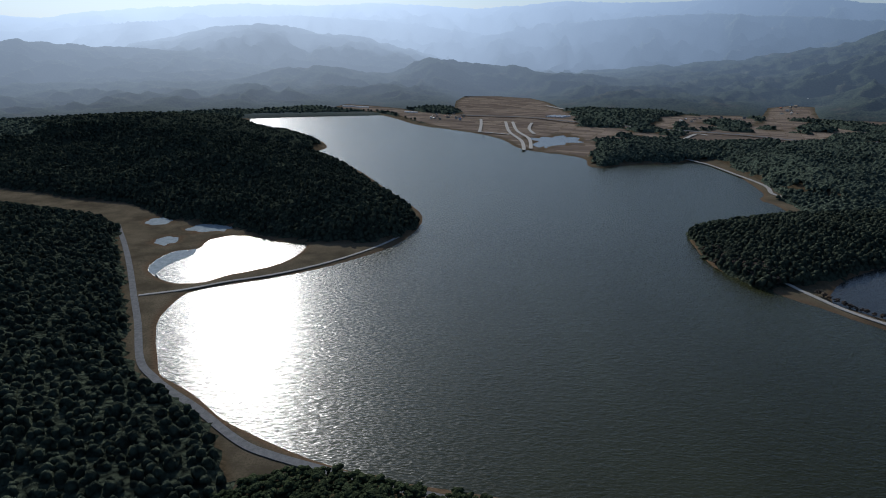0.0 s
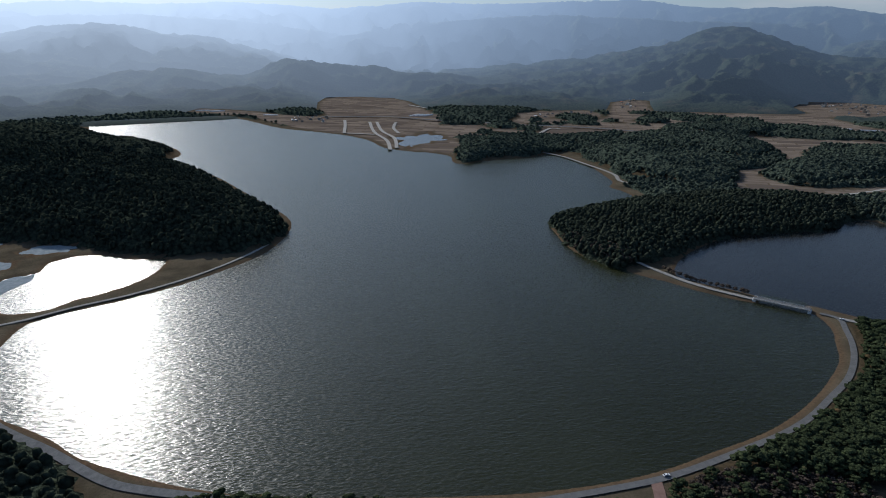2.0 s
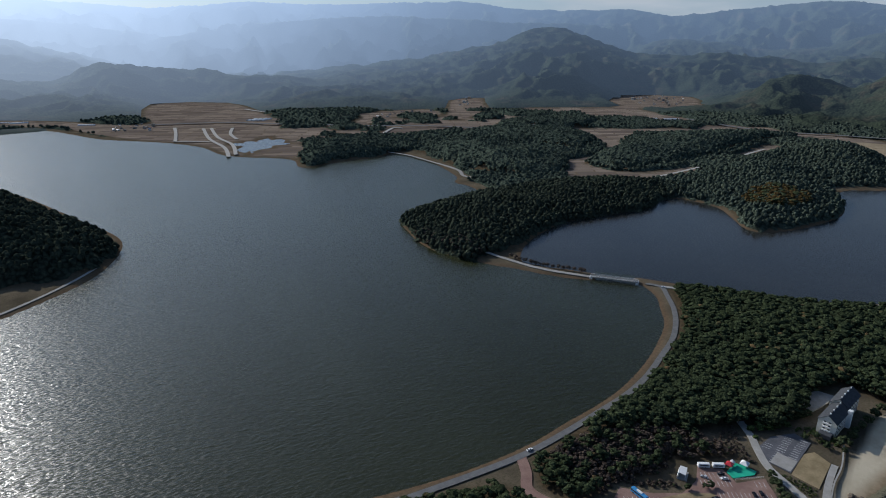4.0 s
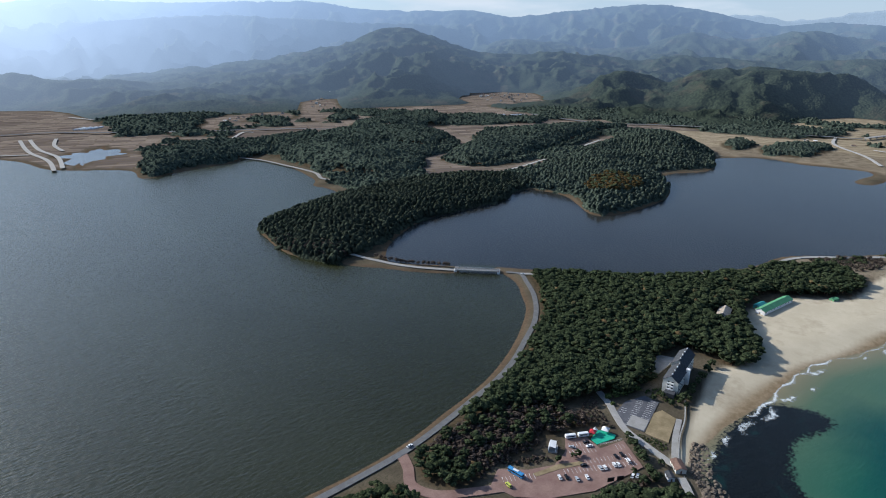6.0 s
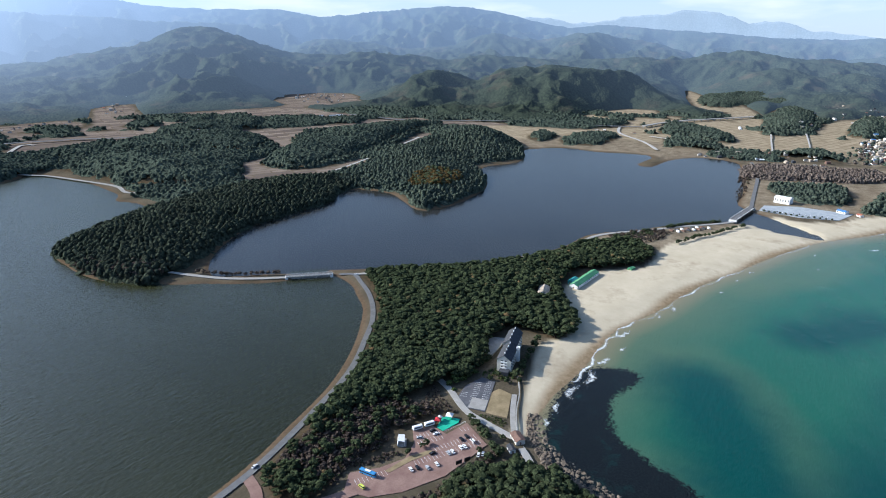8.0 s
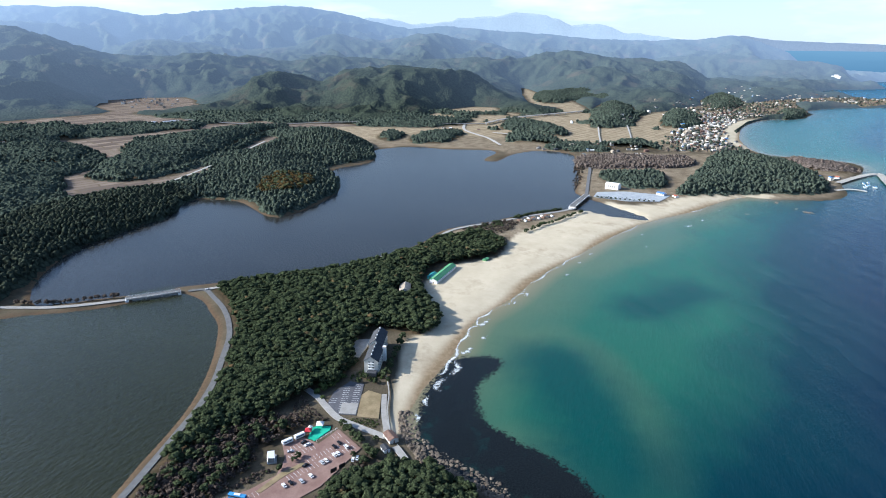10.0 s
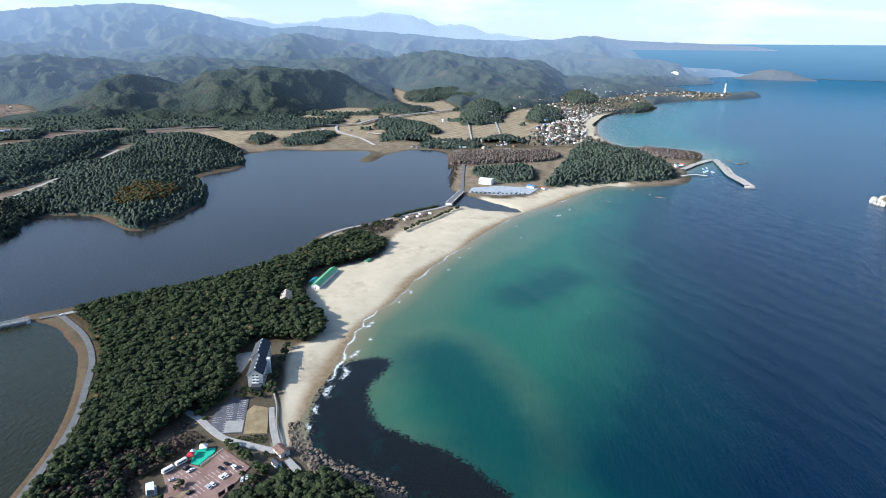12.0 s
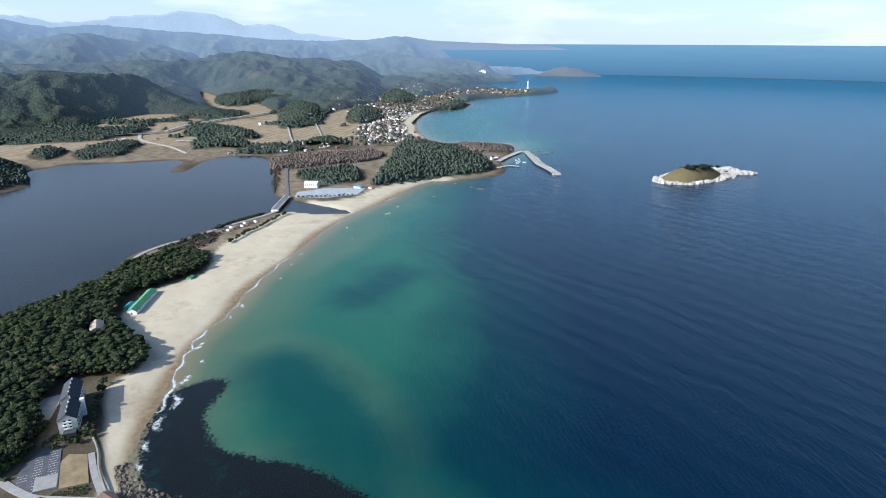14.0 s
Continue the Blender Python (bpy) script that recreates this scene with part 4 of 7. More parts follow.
def far_country(az, r):
    """Height of the hills and mountains beyond the plain, minus six where the plain or the sea lies open."""
    x, y = r * np.sin(np.radians(az)), r * np.cos(np.radians(az))
    warp_x, warp_y = 160 * (fbm(x / 420.0 + 31, y / 420.0, 3) - 0.5), 160 * (fbm(x / 420.0, y / 420.0 + 57, 3) - 0.5)
    ravine = 1 - np.abs(2 * fbm((x + warp_x) / 330.0 + 3, (y + warp_y) / 330.0, 4, 0.55) - 1) * 1.9
    gully = 1 - np.abs(2 * fbm((x + warp_x) / 120.0 + 8, (y + warp_y) / 120.0 + 2, 3) - 1) * 1.9
    z = np.full(x.shape, 0.0)
    for i, (line, crest, foot, back, cut) in enumerate(CRESTS):
        a = np.array([p[0] for p in line])
        e = np.array([p[1] for p in line])
        k = np.nonzero((az > a[0]) & (az < a[-1]) & (r > foot - 300) & (r < crest + back + 200))[0]
        if not len(k):
            continue
        wander = (fbm(az[k] / 5.0 + i * 7, az[k] * 0 + i, 3) - 0.5) * 0.4 * min(crest - foot, 600)
        c = np.minimum(crest + wander, 4925)
        jag = (fbm(az[k] / 1.3 + i * 3, az[k] * 0 + i, 3) - 0.5) * 0.16
        el = sum(np.interp(az[k] + q, a, e) for q in (-0.5, -0.25, 0, 0.25, 0.5)) / 5 + jag
        top = (EYE_HEIGHT + c * np.tan(np.radians(el))) * np.clip(np.minimum(az[k] - a[0], a[-1] - az[k]) / 3.0, 0, 1) ** 0.7
        lift = np.clip(np.where(r[k] < c, (r[k] - foot) / (c - foot), 1 - (r[k] - c) / back), 0, 1)
        body = lift ** 1.2
        shape = body + cut * lift * (1 - lift) * (1.7 * (ravine[k] - 0.55) + 0.8 * (gully[k] - 0.5))
        z[k] = np.maximum(z[k], top * np.clip(shape, 0, None))
    knolls = np.clip(ravine * 0.7 + 0.5 * fbm(x / 260.0, y / 260.0, 3) - 0.35, 0, 1.2) * 52 + 20 * gully
    z = np.maximum(z, np.clip((r - np.where(az > 45, 1850, 2350)) / 300, 0, 1) * knolls) + 16 * (gully - 0.3) * np.clip(z / 60, 0, 1) * np.clip((4700 - r) / 600, 0.15, 1)
    open_by = np.maximum(inside_by(TOWN_FLAT, x, y, 130.0) * 1.6, inside_by(SEA, x, y, 130.0) * 2.2)
    for loop in OPEN:
        open_by = np.maximum(open_by, inside_by(loop, x, y, 240.0))
    for n in ("field_wood", "town_knoll", "town_wood"):
        open_by = np.maximum(open_by, inside_by(WOOD_LOOPS[n], x, y, 130.0) * 1.6)
    land = np.clip(-open_by / 200 - 0.03, 0, 1) ** 0.85 * np.clip((r - np.where(az > 45, 1830, 2150)) / 160, 0, 1)
    crowns = 4.5 * fbm(x / 9.0, y / 9.0, 2) + 7
    return np.where(land > 0, z * land + (crowns - 3) * np.clip(land * 4, 0, 1), 0) - 6 * (1 - np.clip(land * 14, 0, 1))


c_az = np.arange(-46, 114, 0.14)
c_r = np.concatenate([np.arange(1820, 3000, 9.0), np.arange(3000, 3900, 11.0), np.arange(3900, 4960, 13.0)])


def land_at(x, y):
    """Height of the land with the far hills on it."""
    x, y = np.atleast_1d(np.asarray(x, float)), np.atleast_1d(np.asarray(y, float))
    return np.maximum(height(x, y), far_country(np.degrees(np.arctan2(x, y)), np.hypot(x, y)) - 4)


cr, ca = np.meshgrid(c_r, c_az, indexing="ij")
cz = far_country(ca.ravel(), cr.ravel())
cxyz = np.stack([(cr * np.sin(np.radians(ca))).ravel(), (cr * np.cos(np.radians(ca))).ravel(), cz], 1)
faces = grid_faces(len(c_r), len(c_az))[:, ::-1]
faces = faces[(cz[faces] > -5.9).any(1)]
used = np.unique(faces)
index = np.zeros(len(cz), int)
index[used] = np.arange(len(used))
tagged(mesh_object("backdrop", cxyz[used], index[faces], M["far_country"], smooth=True), "wooded hills and blue mountains with haze added as glow", "hills", kind="structure")


# ------------------------------------------------------------ trees
_t = (1 + 5 ** 0.5) / 2
ICO_V = np.array([(-1, _t, 0), (1, _t, 0), (-1, -_t, 0), (1, -_t, 0), (0, -1, _t), (0, 1, _t), (0, -1, -_t), (0, 1, -_t), (_t, 0, -1), (_t, 0, 1), (-_t, 0, -1), (-_t, 0, 1)]) / math.hypot(1, _t)
ICO_F = np.array([(0, 11, 5), (0, 5, 1), (0, 1, 7), (0, 7, 10), (0, 10, 11), (1, 5, 9), (5, 11, 4), (11, 10, 2), (10, 7, 6), (7, 1, 8), (3, 9, 4), (3, 4, 2), (3, 2, 6), (3, 6, 8), (3, 8, 9), (4, 9, 5), (2, 4, 11), (6, 2, 10), (8, 6, 7), (9, 8, 1)])


def split_ico():
    v, f, mid = [tuple(p) for p in ICO_V], [], {}

    def half(a, b):
        key = (min(a, b), max(a, b))
        if key not in mid:
            p = np.array(v[a]) + np.array(v[b])
            mid[key] = len(v)
            v.append(tuple(p / np.linalg.norm(p)))
        return mid[key]
    for a, b, c in ICO_F:
        x, y, w = half(a, b), half(b, c), half(c, a)
        f += [(a, x, w), (b, y, x), (c, w, y), (x, y, w)]
    return np.array(v), np.array(f)


ICO2_V, ICO2_F = split_ico()


def tube(a, b, ra, rb, sides=5):
    a, b = np.array(a, float), np.array(b, float)
    w = (b - a) / np.linalg.norm(b - a)
    u = np.cross(w, (0.3, 0.9, 0.2))
    u /= np.linalg.norm(u)
    v = np.cross(w, u)
    ang = np.arange(sides) * 2 * math.pi / sides
    ring = np.cos(ang)[:, None] * u + np.sin(ang)[:, None] * v
    verts = np.concatenate([a + ring * ra, b + ring * rb])
    i = np.arange(sides)
    j = (i + 1) % sides
    return verts, np.concatenate([np.stack([i, j, j + sides], 1), np.stack([i, j + sides, i + sides], 1)])


def joined(parts):
    vs, fs, n = [], [], 0
    for v, f in parts:
        vs.append(v)
        fs.append(f + n)
        n += len(v)
    return np.concatenate(vs), np.concatenate(fs)


def tree_shape(rng, detail):
    """Crown and wood of one tree, one metre high: clumps at the ends of limbs, open below."""
    if detail == 0:
        n, iv, jf = 11, ICO2_V, ICO2_F
    else:
        n, iv, jf = 8, ICO_V, ICO_F
    clumps, wood = [], []
    lean = rng.normal(0, 0.03, 2)
    top = np.array([lean[0], lean[1], 0.86])
    wood.append(tube((0, 0, -0.12), (lean[0] * 0.6, lean[1] * 0.6, 0.55), 0.022, 0.014, 5))
    wood.append(tube((lean[0] * 0.6, lean[1] * 0.6, 0.55), top, 0.014, 0.005, 4))
    for i in range(n):
        a = i * 2.4 + rng.uniform(-0.5, 0.5)
        zz = 0.42 + 0.50 * (i + 0.5) / n + rng.uniform(-0.05, 0.05)
        out = 0.40 * math.sqrt(max(0.05, 1 - ((zz - 0.58) / 0.40) ** 2)) * rng.uniform(0.55, 1.1) * (1.0 if i < n - 1 else 0.2)
        c = np.array([out * math.cos(a) + lean[0], out * math.sin(a) + lean[1], zz])
        size = rng.uniform(0.13, 0.20) * (1.2 if detail else 1.0)
        v = iv * (1 + rng.uniform(-0.32, 0.30, (len(iv), 1))) * size * np.array([1.2, 1.2, 0.66])
        clumps.append((v + c, jf))
        if i % 2 == 0:
            wood.append(tube((lean[0] * 0.6, lean[1] * 0.6, max(0.3, zz - 0.16)), c, 0.008, 0.003, 3))
    return joined(clumps), joined(wood)


def dome_crown(rng, wide=1.0, sides=5):
    """One uneven crown seen from above: a dome, wider below the middle, open at the foot."""
    rings = [(0.90, 0.20 * wide), (0.66, 0.36 * wide), (0.30, 0.36 * wide)]
    lean = rng.normal(0, 0.04, 2)
    v = [(lean[0], lean[1], rng.uniform(0.95, 1.02))]
    for z, r in rings:
        for i in range(sides):
            a = 2 * math.pi * (i + rng.uniform(-0.25, 0.25)) / sides
            q = r * rng.uniform(0.72, 1.28)
            v.append((q * math.cos(a) + lean[0] * z, q * math.sin(a) + lean[1] * z, z + rng.uniform(-0.06, 0.06)))
    f = [(0, 1 + i, 1 + (i + 1) % sides) for i in range(sides)]
    for k in range(len(rings) - 1):
        for i in range(sides):
            a, b = 1 + k * sides + i, 1 + k * sides + (i + 1) % sides
            f += [(a, a + sides, b + sides), (a, b + sides, b)]
    return (np.array(v), np.array(f)), None


tree_rng = np.random.default_rng(11)
SHAPES = {d: [tree_shape(tree_rng, d) for _ in range(7 if d else 8)] for d in (0, 1)}
SHAPES.update({d: [dome_crown(tree_rng, n) for _ in range(9)] for d, n in ((2, 1.08), (3, 1.3))})


def scatter(loop, spacing, rng, ragged=60.0):
    lo, hi = loop.min(0), loop.max(0)
    xs, ys = np.meshgrid(np.arange(lo[0], hi[0], spacing), np.arange(lo[1], hi[1], spacing * 0.87))
    xs = xs + (np.arange(xs.shape[0]) % 2)[:, None] * spacing / 2
    x = (xs + rng.uniform(-0.42, 0.42, xs.shape) * spacing).ravel()
    y = (ys + rng.uniform(-0.42, 0.42, ys.shape) * spacing).ravel()
    k = inside_by(loop, x, y, 5.0) > 0.5 + ragged * np.clip(fbm(x / 34.0, y / 34.0, 3) - 0.42, 0, 1)
    return x[k], y[k]


def planted(shapes, x, y, z, size, spin):
    """Many trees joined into one array of vertices and triangles."""
    vs, fs, n = [], [], 0
    pick = np.arange(len(x)) % len(shapes)
    for s, (v, f) in enumerate(shapes):
        k = np.nonzero(pick == s)[0]
        if not len(k):
            continue
        c, q = np.cos(spin[k])[:, None], np.sin(spin[k])[:, None]
        X = (v[None, :, 0] * c - v[None, :, 1] * q) * size[k][:, None] + x[k][:, None]
        Y = (v[None, :, 0] * q + v[None, :, 1] * c) * size[k][:, None] + y[k][:, None]
        Z = v[None, :, 2] * size[k][:, None] + z[k][:, None]
        vs.append(np.stack([X, Y, Z], -1).reshape(-1, 3))
        fs.append((f[None] + (np.arange(len(k)) * len(v))[:, None, None]).reshape(-1, 3) + n)
        n += len(k) * len(v)
    return np.concatenate(vs), np.concatenate(fs)


CLEARINGS = [np.array([(541, 221), (568, 221), (568, 245), (541, 245)], float)]   # loops kept free of trees
BANK_ROAD = [(110, 271), (155, 271), (190, 272), (215, 275), (245, 281), (275, 288), (308, 296), (340, 308), (374, 326), (408, 345), (436, 367), (460, 392), (480, 420), (492, 440), (484, 455)]
_c = smooth_loop(BANK_ROAD, 3, False)
_t = np.gradient(_c, axis=0)
_n = np.stack([_t[:, 1], -_t[:, 0]], 1) / np.hypot(_t[:, 0], _t[:, 1])[:, None]
CLEARINGS.append(np.concatenate([_c - _n * 4, (_c + _n * 8.5)[::-1]]))   # the verge of the lake road


def clear_of(x, y):
    ok = np.ones(len(x), bool)
    for loop in CLEARINGS:
        ok &= inside_by(loop, x, y, 3.0) < 0
    return ok


def canopy(name, inside, lo, hi, step, tall, material, parent, rng, fill=0.7):
    """A rumpled roof of leaves over the part of a box where inside(x, y) is positive."""
    xs, ys = np.arange(lo[0] - step, hi[0] + 2 * step, step), np.arange(lo[1] - step, hi[1] + 2 * step, step)
    X, Y = np.meshgrid(xs, ys)
    X = X + rng.uniform(-0.3, 0.3, X.shape) * step
    Y = Y + rng.uniform(-0.3, 0.3, Y.shape) * step
    x, y = X.ravel(), Y.ravel()
    d = inside(x, y)
    near = d > -step
    z = np.zeros(len(x))
    z[near] = height(x[near], y[near])
    lift = np.clip(d / (0.5 * step) + 0.2, 0, 1)
    z = z + lift * tall * (fill + rng.uniform(-0.10, 0.10, len(x)) + 0.3 * (fbm(x / 25.0, y / 25.0, 2) - 0.5)) - 0.8 * (1 - lift)
    f = grid_faces(len(ys), len(xs))
    f = f[(d[f] > 0).any(1) & (d[f] > -1.5 * step).all(1)]
    if not len(f):
        return None
    used = np.unique(f)
    idx = np.zeros(len(x), int)
    idx[used] = np.arange(len(used))
    return tagged(mesh_object(name, np.stack([x, y, z], 1)[used], idx[f], material, parent, True), kind="stuff")


wood_rng = np.random.default_rng(23)
single_trees = []
for wname, (pts, rise, slope, gap, tall, leaf, detail) in WOODS.items():
    x, y = scatter(WOOD_LOOPS[wname], min(gap, 11.0) * (0.98 if detail == 3 else 0.92) if detail > 1 else gap, wood_rng, 70.0 if detail == 3 else 25.0)
    ok = clear_of(x, y)
    if detail > 1:   # woods behind the shoulder of the view are closed by their canopy alone
        ok &= np.degrees(np.arctan2(x, y)) > -43
    x, y = x[ok], y[ok]
    z = height(x, y)
    size = tall * (wood_rng.uniform(0.75, 1.25, len(x)) if detail < 2 else wood_rng.uniform(0.72, 1.28, len(x)) * (0.86 if detail == 3 else 0.88))
    spin = wood_rng.uniform(0, 6.28, len(x))
    if detail == 1 and len(single_trees) < 300:
        own = np.nonzero((x > 180) & (x < 372) & (y > 60) & (y < 300))[0][: 300 - len(single_trees)]
        single_trees += [(x[i], y[i], z[i], size[i], spin[i], leaf) for i in own]
        rest = np.setdiff1d(np.arange(len(x)), own)
        x, y, z, size, spin = x[rest], y[rest], z[rest], size[rest], spin[rest]
        if not len(x):
            continue
    crowns = planted([s[0] for s in SHAPES[detail]], x, y, z, size, spin)
    wood_thing = new("woodland")
    tagged(wood_thing, {"bare": "bare brown winter wood", "pine": "dense dark green pine wood"}.get(leaf, "dark green pine wood on a low rise"), "woodland", kind="stuff")
    # pine_far woods take the paler canopy copy with haze in its colour
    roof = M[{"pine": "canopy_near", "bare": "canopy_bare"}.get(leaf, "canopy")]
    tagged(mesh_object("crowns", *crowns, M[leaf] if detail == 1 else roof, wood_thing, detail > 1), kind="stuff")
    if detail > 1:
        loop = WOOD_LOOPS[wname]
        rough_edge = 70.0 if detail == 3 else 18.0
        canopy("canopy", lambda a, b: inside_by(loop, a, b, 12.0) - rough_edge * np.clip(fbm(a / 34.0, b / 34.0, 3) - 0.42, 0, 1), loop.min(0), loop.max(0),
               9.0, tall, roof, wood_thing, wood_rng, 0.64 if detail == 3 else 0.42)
    if detail == 1:
        tagged(mesh_object("trunks", *planted([s[1] for s in SHAPES[detail]], x, y, z, size, spin), M["bark"], wood_thing), kind="stuff")


# the low hills of the far plain
fr = np.random.default_rng(31)
def plain_wood(r0, r1):
    def inside(x, y):
        rad, a = np.hypot(x, y), np.degrees(np.arctan2(x, y))
        d = np.full(x.shape, -50.0)
        k = np.nonzero((rad > r0 - 20) & (rad < r1 + 20) & (a > -44) & (a < 106))[0]
        if len(k):
            dw = np.full(len(k), 1e9)
            for loop in WATERS:
                dw = np.minimum(dw, -inside_by(loop, x[k], y[k], 120.0))
            q = far_wood(x[k], y[k], dw) - 2 - 60 * np.clip(fbm(x[k] / 60.0, y[k] / 60.0, 3) - 0.45, 0, 1)
            for loop in WOOD_LOOPS.values():
                q = np.minimum(q, 3 - inside_by(loop, x[k], y[k], 12.0))
            d[k] = np.minimum(q, np.minimum(rad[k] - r0, r1 - rad[k]) + 4)
        return d
    return inside


shapes = [q[0] for q in SHAPES[3]]
for r0, r1, gap, tall, step in ((960, 1300, 10.0, 9.0, 9.0), (1300, 1750, 12.0, 9.0, 9.0), (1750, 2330, 16.0, 9.5, 11.0)):
    inside = plain_wood(r0, r1)
    wood_thing = tagged(new("woodland"), "dark pine woods on low hills of the plain", "woodland", kind="stuff")
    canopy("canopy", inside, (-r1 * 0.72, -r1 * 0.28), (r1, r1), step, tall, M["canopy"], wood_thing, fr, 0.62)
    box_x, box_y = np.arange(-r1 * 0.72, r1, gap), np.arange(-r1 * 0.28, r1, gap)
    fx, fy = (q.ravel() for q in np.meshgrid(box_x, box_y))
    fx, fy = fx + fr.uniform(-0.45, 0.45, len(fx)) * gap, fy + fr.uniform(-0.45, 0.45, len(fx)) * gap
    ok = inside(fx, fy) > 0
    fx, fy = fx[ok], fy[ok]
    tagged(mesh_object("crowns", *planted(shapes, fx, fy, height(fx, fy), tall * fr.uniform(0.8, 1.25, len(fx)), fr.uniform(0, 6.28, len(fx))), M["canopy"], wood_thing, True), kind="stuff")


# single trees at the near end of the spit
def tree_model(shape, leaf, label):
    t = tagged(new("pine_tree" if leaf == "pine" else "bare_tree"), label, "tree", "trees by the car park")
    mesh_object("crown", *shape[0], M[leaf], t)
    mesh_object("trunk", *shape[1], M["bark"], t)
    return t


def plant(models, x, y, z, size, spin):
    """A copy of one of the models, standing at x, y, z."""
    m = models[int(abs(x * 7 + y * 3)) % len(models)]
    return copy_thing(m, Matrix.LocRotScale((x, y, z), Euler((0, 0, spin)), None) @ Matrix.Diagonal((size, size, size, 1)))


def finished(models):
    for m in models:
        for o in (*m.children_recursive, m):
            bpy.data.objects.remove(o)


pines = [tree_model(q, "pine", "dark green pine with an open trunk") for q in SHAPES[0]]
bares = [tree_model(q, "bare", "leafless grey-brown tree beside the road") for q in SHAPES[0]]
for x, y, z, size, spin, leaf in single_trees:
    plant(pines if leaf == "pine" else bares, x, y, z, size, spin)


# ------------------------------------------------------------ roads
def ribbon(name, pts, width, material, label, lift=0.8, category="road", closed=False, n=6, across=2):
    c = smooth_loop(pts, n, closed)
    t = np.gradient(c, axis=0)
    nrm = np.stack([-t[:, 1], t[:, 0]], 1) / np.maximum(np.hypot(t[:, 0], t[:, 1]), 1e-6)[:, None]
    z = np.maximum(height(c[:, 0], c[:, 1]), 1.2)
    z = np.convolve(np.pad(z, 3, "edge"), np.ones(7) / 7, "valid") + lift
    edge = [(-0.5, -0.5), (-0.5, 0), (0.5, 0), (0.5, -0.5)]
    verts = np.stack([np.column_stack([c + nrm * width * s, z + dz]) for s, dz in edge], 1).reshape(-1, 3)
    f = grid_faces(len(c), 4)
    ob = mesh_object(name, verts, f[:, ::-1], material)
    return tagged(ob, label, category, kind="structure")


ribbon("road", [(-470, 845), (-410, 745), (-365, 665), (-325, 590), (-290, 525), (-255, 455), (-232, 428), (-210, 408), (-180, 384), (-140, 348), (-115, 333), (-60, 312), (0, 292), (60, 276), (110, 271)], 6.5, M["asphalt"], "grey two-lane lakeside road")
ribbon("road", BANK_ROAD, 5.0, M["asphalt"], "pale grey road along the lake bank")
ribbon("road", [(-320, 590), (-280, 606), (-240, 630), (-195, 651), (-150, 682), (-115, 715), (-82, 755), (-60, 790)], 4.0, M["concrete"], "narrow track on the pond dyke", 0.7)
ribbon("road", [(492, 440), (520, 412), (555, 374), (600, 335), (640, 308), (685, 280), (725, 264), (775, 258), (810, 238), (840, 208), (885, 172), (930, 128), (962, 104)], 5.5, M["concrete"], "pale road along the lagoon bank", 0.8)

ribbon("road", [(388, 600), (395, 580), (404, 556), (418, 532), (436, 509), (444, 500)], 6.0, M["concrete"], "pale causeway road to the bridge")
ribbon("road", [(345, 640), (372, 628), (388, 600)], 5.0, M["concrete"], "pale lane on the peninsula shore")
ribbon("road", [(540, 1345), (568, 1300), (582, 1205), (592, 1095), (575, 1030), (605, 975), (655, 905), (720, 890)], 7.0, M["concrete"], "pale farm road along the lake shore")
for pts, wide in (([(125, 2025), (118, 1900), (105, 1755)], 9), ([(200, 1970), (190, 1755), (205, 1595), (195, 1460)], 9), ([(222, 1965), (214, 1770), (230, 1635), (214, 1480)], 9),
                  ([(280, 1940), (255, 1820), (255, 1715)], 9), ([(625, 1600), (705, 1710), (730, 1690)], 9), ([(100, 1757), (185, 1705)], 9), ([(405, 2450), (450, 2330)], 12),
                  ([(1700, 430), (1640, 320), (1595, 230)], 7), ([(2065, 175), (1830, 150), (1620, 125)], 4), ([(2030, 85), (1850, 65), (1675, 50)], 4),
                  ([(1500, 360), (1600, 420), (1720, 520), (1850, 560)], 8), ([(890, 845), (1080, 875), (1350, 950)], 6)):
    ribbon("road", pts, wide, M["track"], "pale concrete farm track between fields", 2.2)
ribbon("road", [(55, 2125), (285, 2070), (410, 1950), (590, 1810), (810, 1700), (935, 1585), (1070, 1500)], 14, M["asphalt"], "raised main road across the plain", 3.5)
ribbon("road", [(1635, 1445), (1615, 1165), (1725, 980), (1765, 790), (1780, 660), (1865, 500)], 13, M["asphalt"], "raised main road below the hills", 3.5)
ribbon("road", [(1046, 97), (1145, 105), (1270, 115), (1365, 125), (1460, 150)], 6, M["asphalt"], "asphalt road behind the beach bridge", 0.9)
ribbon("road", [(1560, -60), (1750, -120), (2000, -150), (2250, -220), (2500, -350)], 9, M["asphalt"], "main street of the fishing town", 1.0)

# ------------------------------------------------------------ building blocks
M["white"] = worn("white_paint", (0.74, 0.73, 0.70), (0.82, 0.81, 0.79), 0.4, 0.7, vary=0.12)
M["cream"] = worn("cream_render", (0.60, 0.56, 0.48), (0.70, 0.66, 0.58), 0.4, 0.8)
M["grey_roof"] = worn("grey_roof", (0.055, 0.058, 0.064), (0.085, 0.088, 0.094), 0.6, 0.85)
M["green_roof"] = worn("green_roof", (0.085, 0.26, 0.12), (0.12, 0.33, 0.16), 0.3, 0.6)
M["teal_roof"] = worn("teal_roof", (0.03, 0.22, 0.22), (0.06, 0.30, 0.29), 0.3, 0.5)
M["blue_roof"] = worn("blue_roof", (0.05, 0.16, 0.38), (0.10, 0.24, 0.46), 0.3, 0.5)
M["red_roof"] = worn("red_roof", (0.32, 0.09, 0.055), (0.42, 0.15, 0.09), 0.4, 0.8)
M["tan_roof"] = worn("tan_roof", (0.30, 0.25, 0.19), (0.40, 0.34, 0.27), 0.4, 0.8)
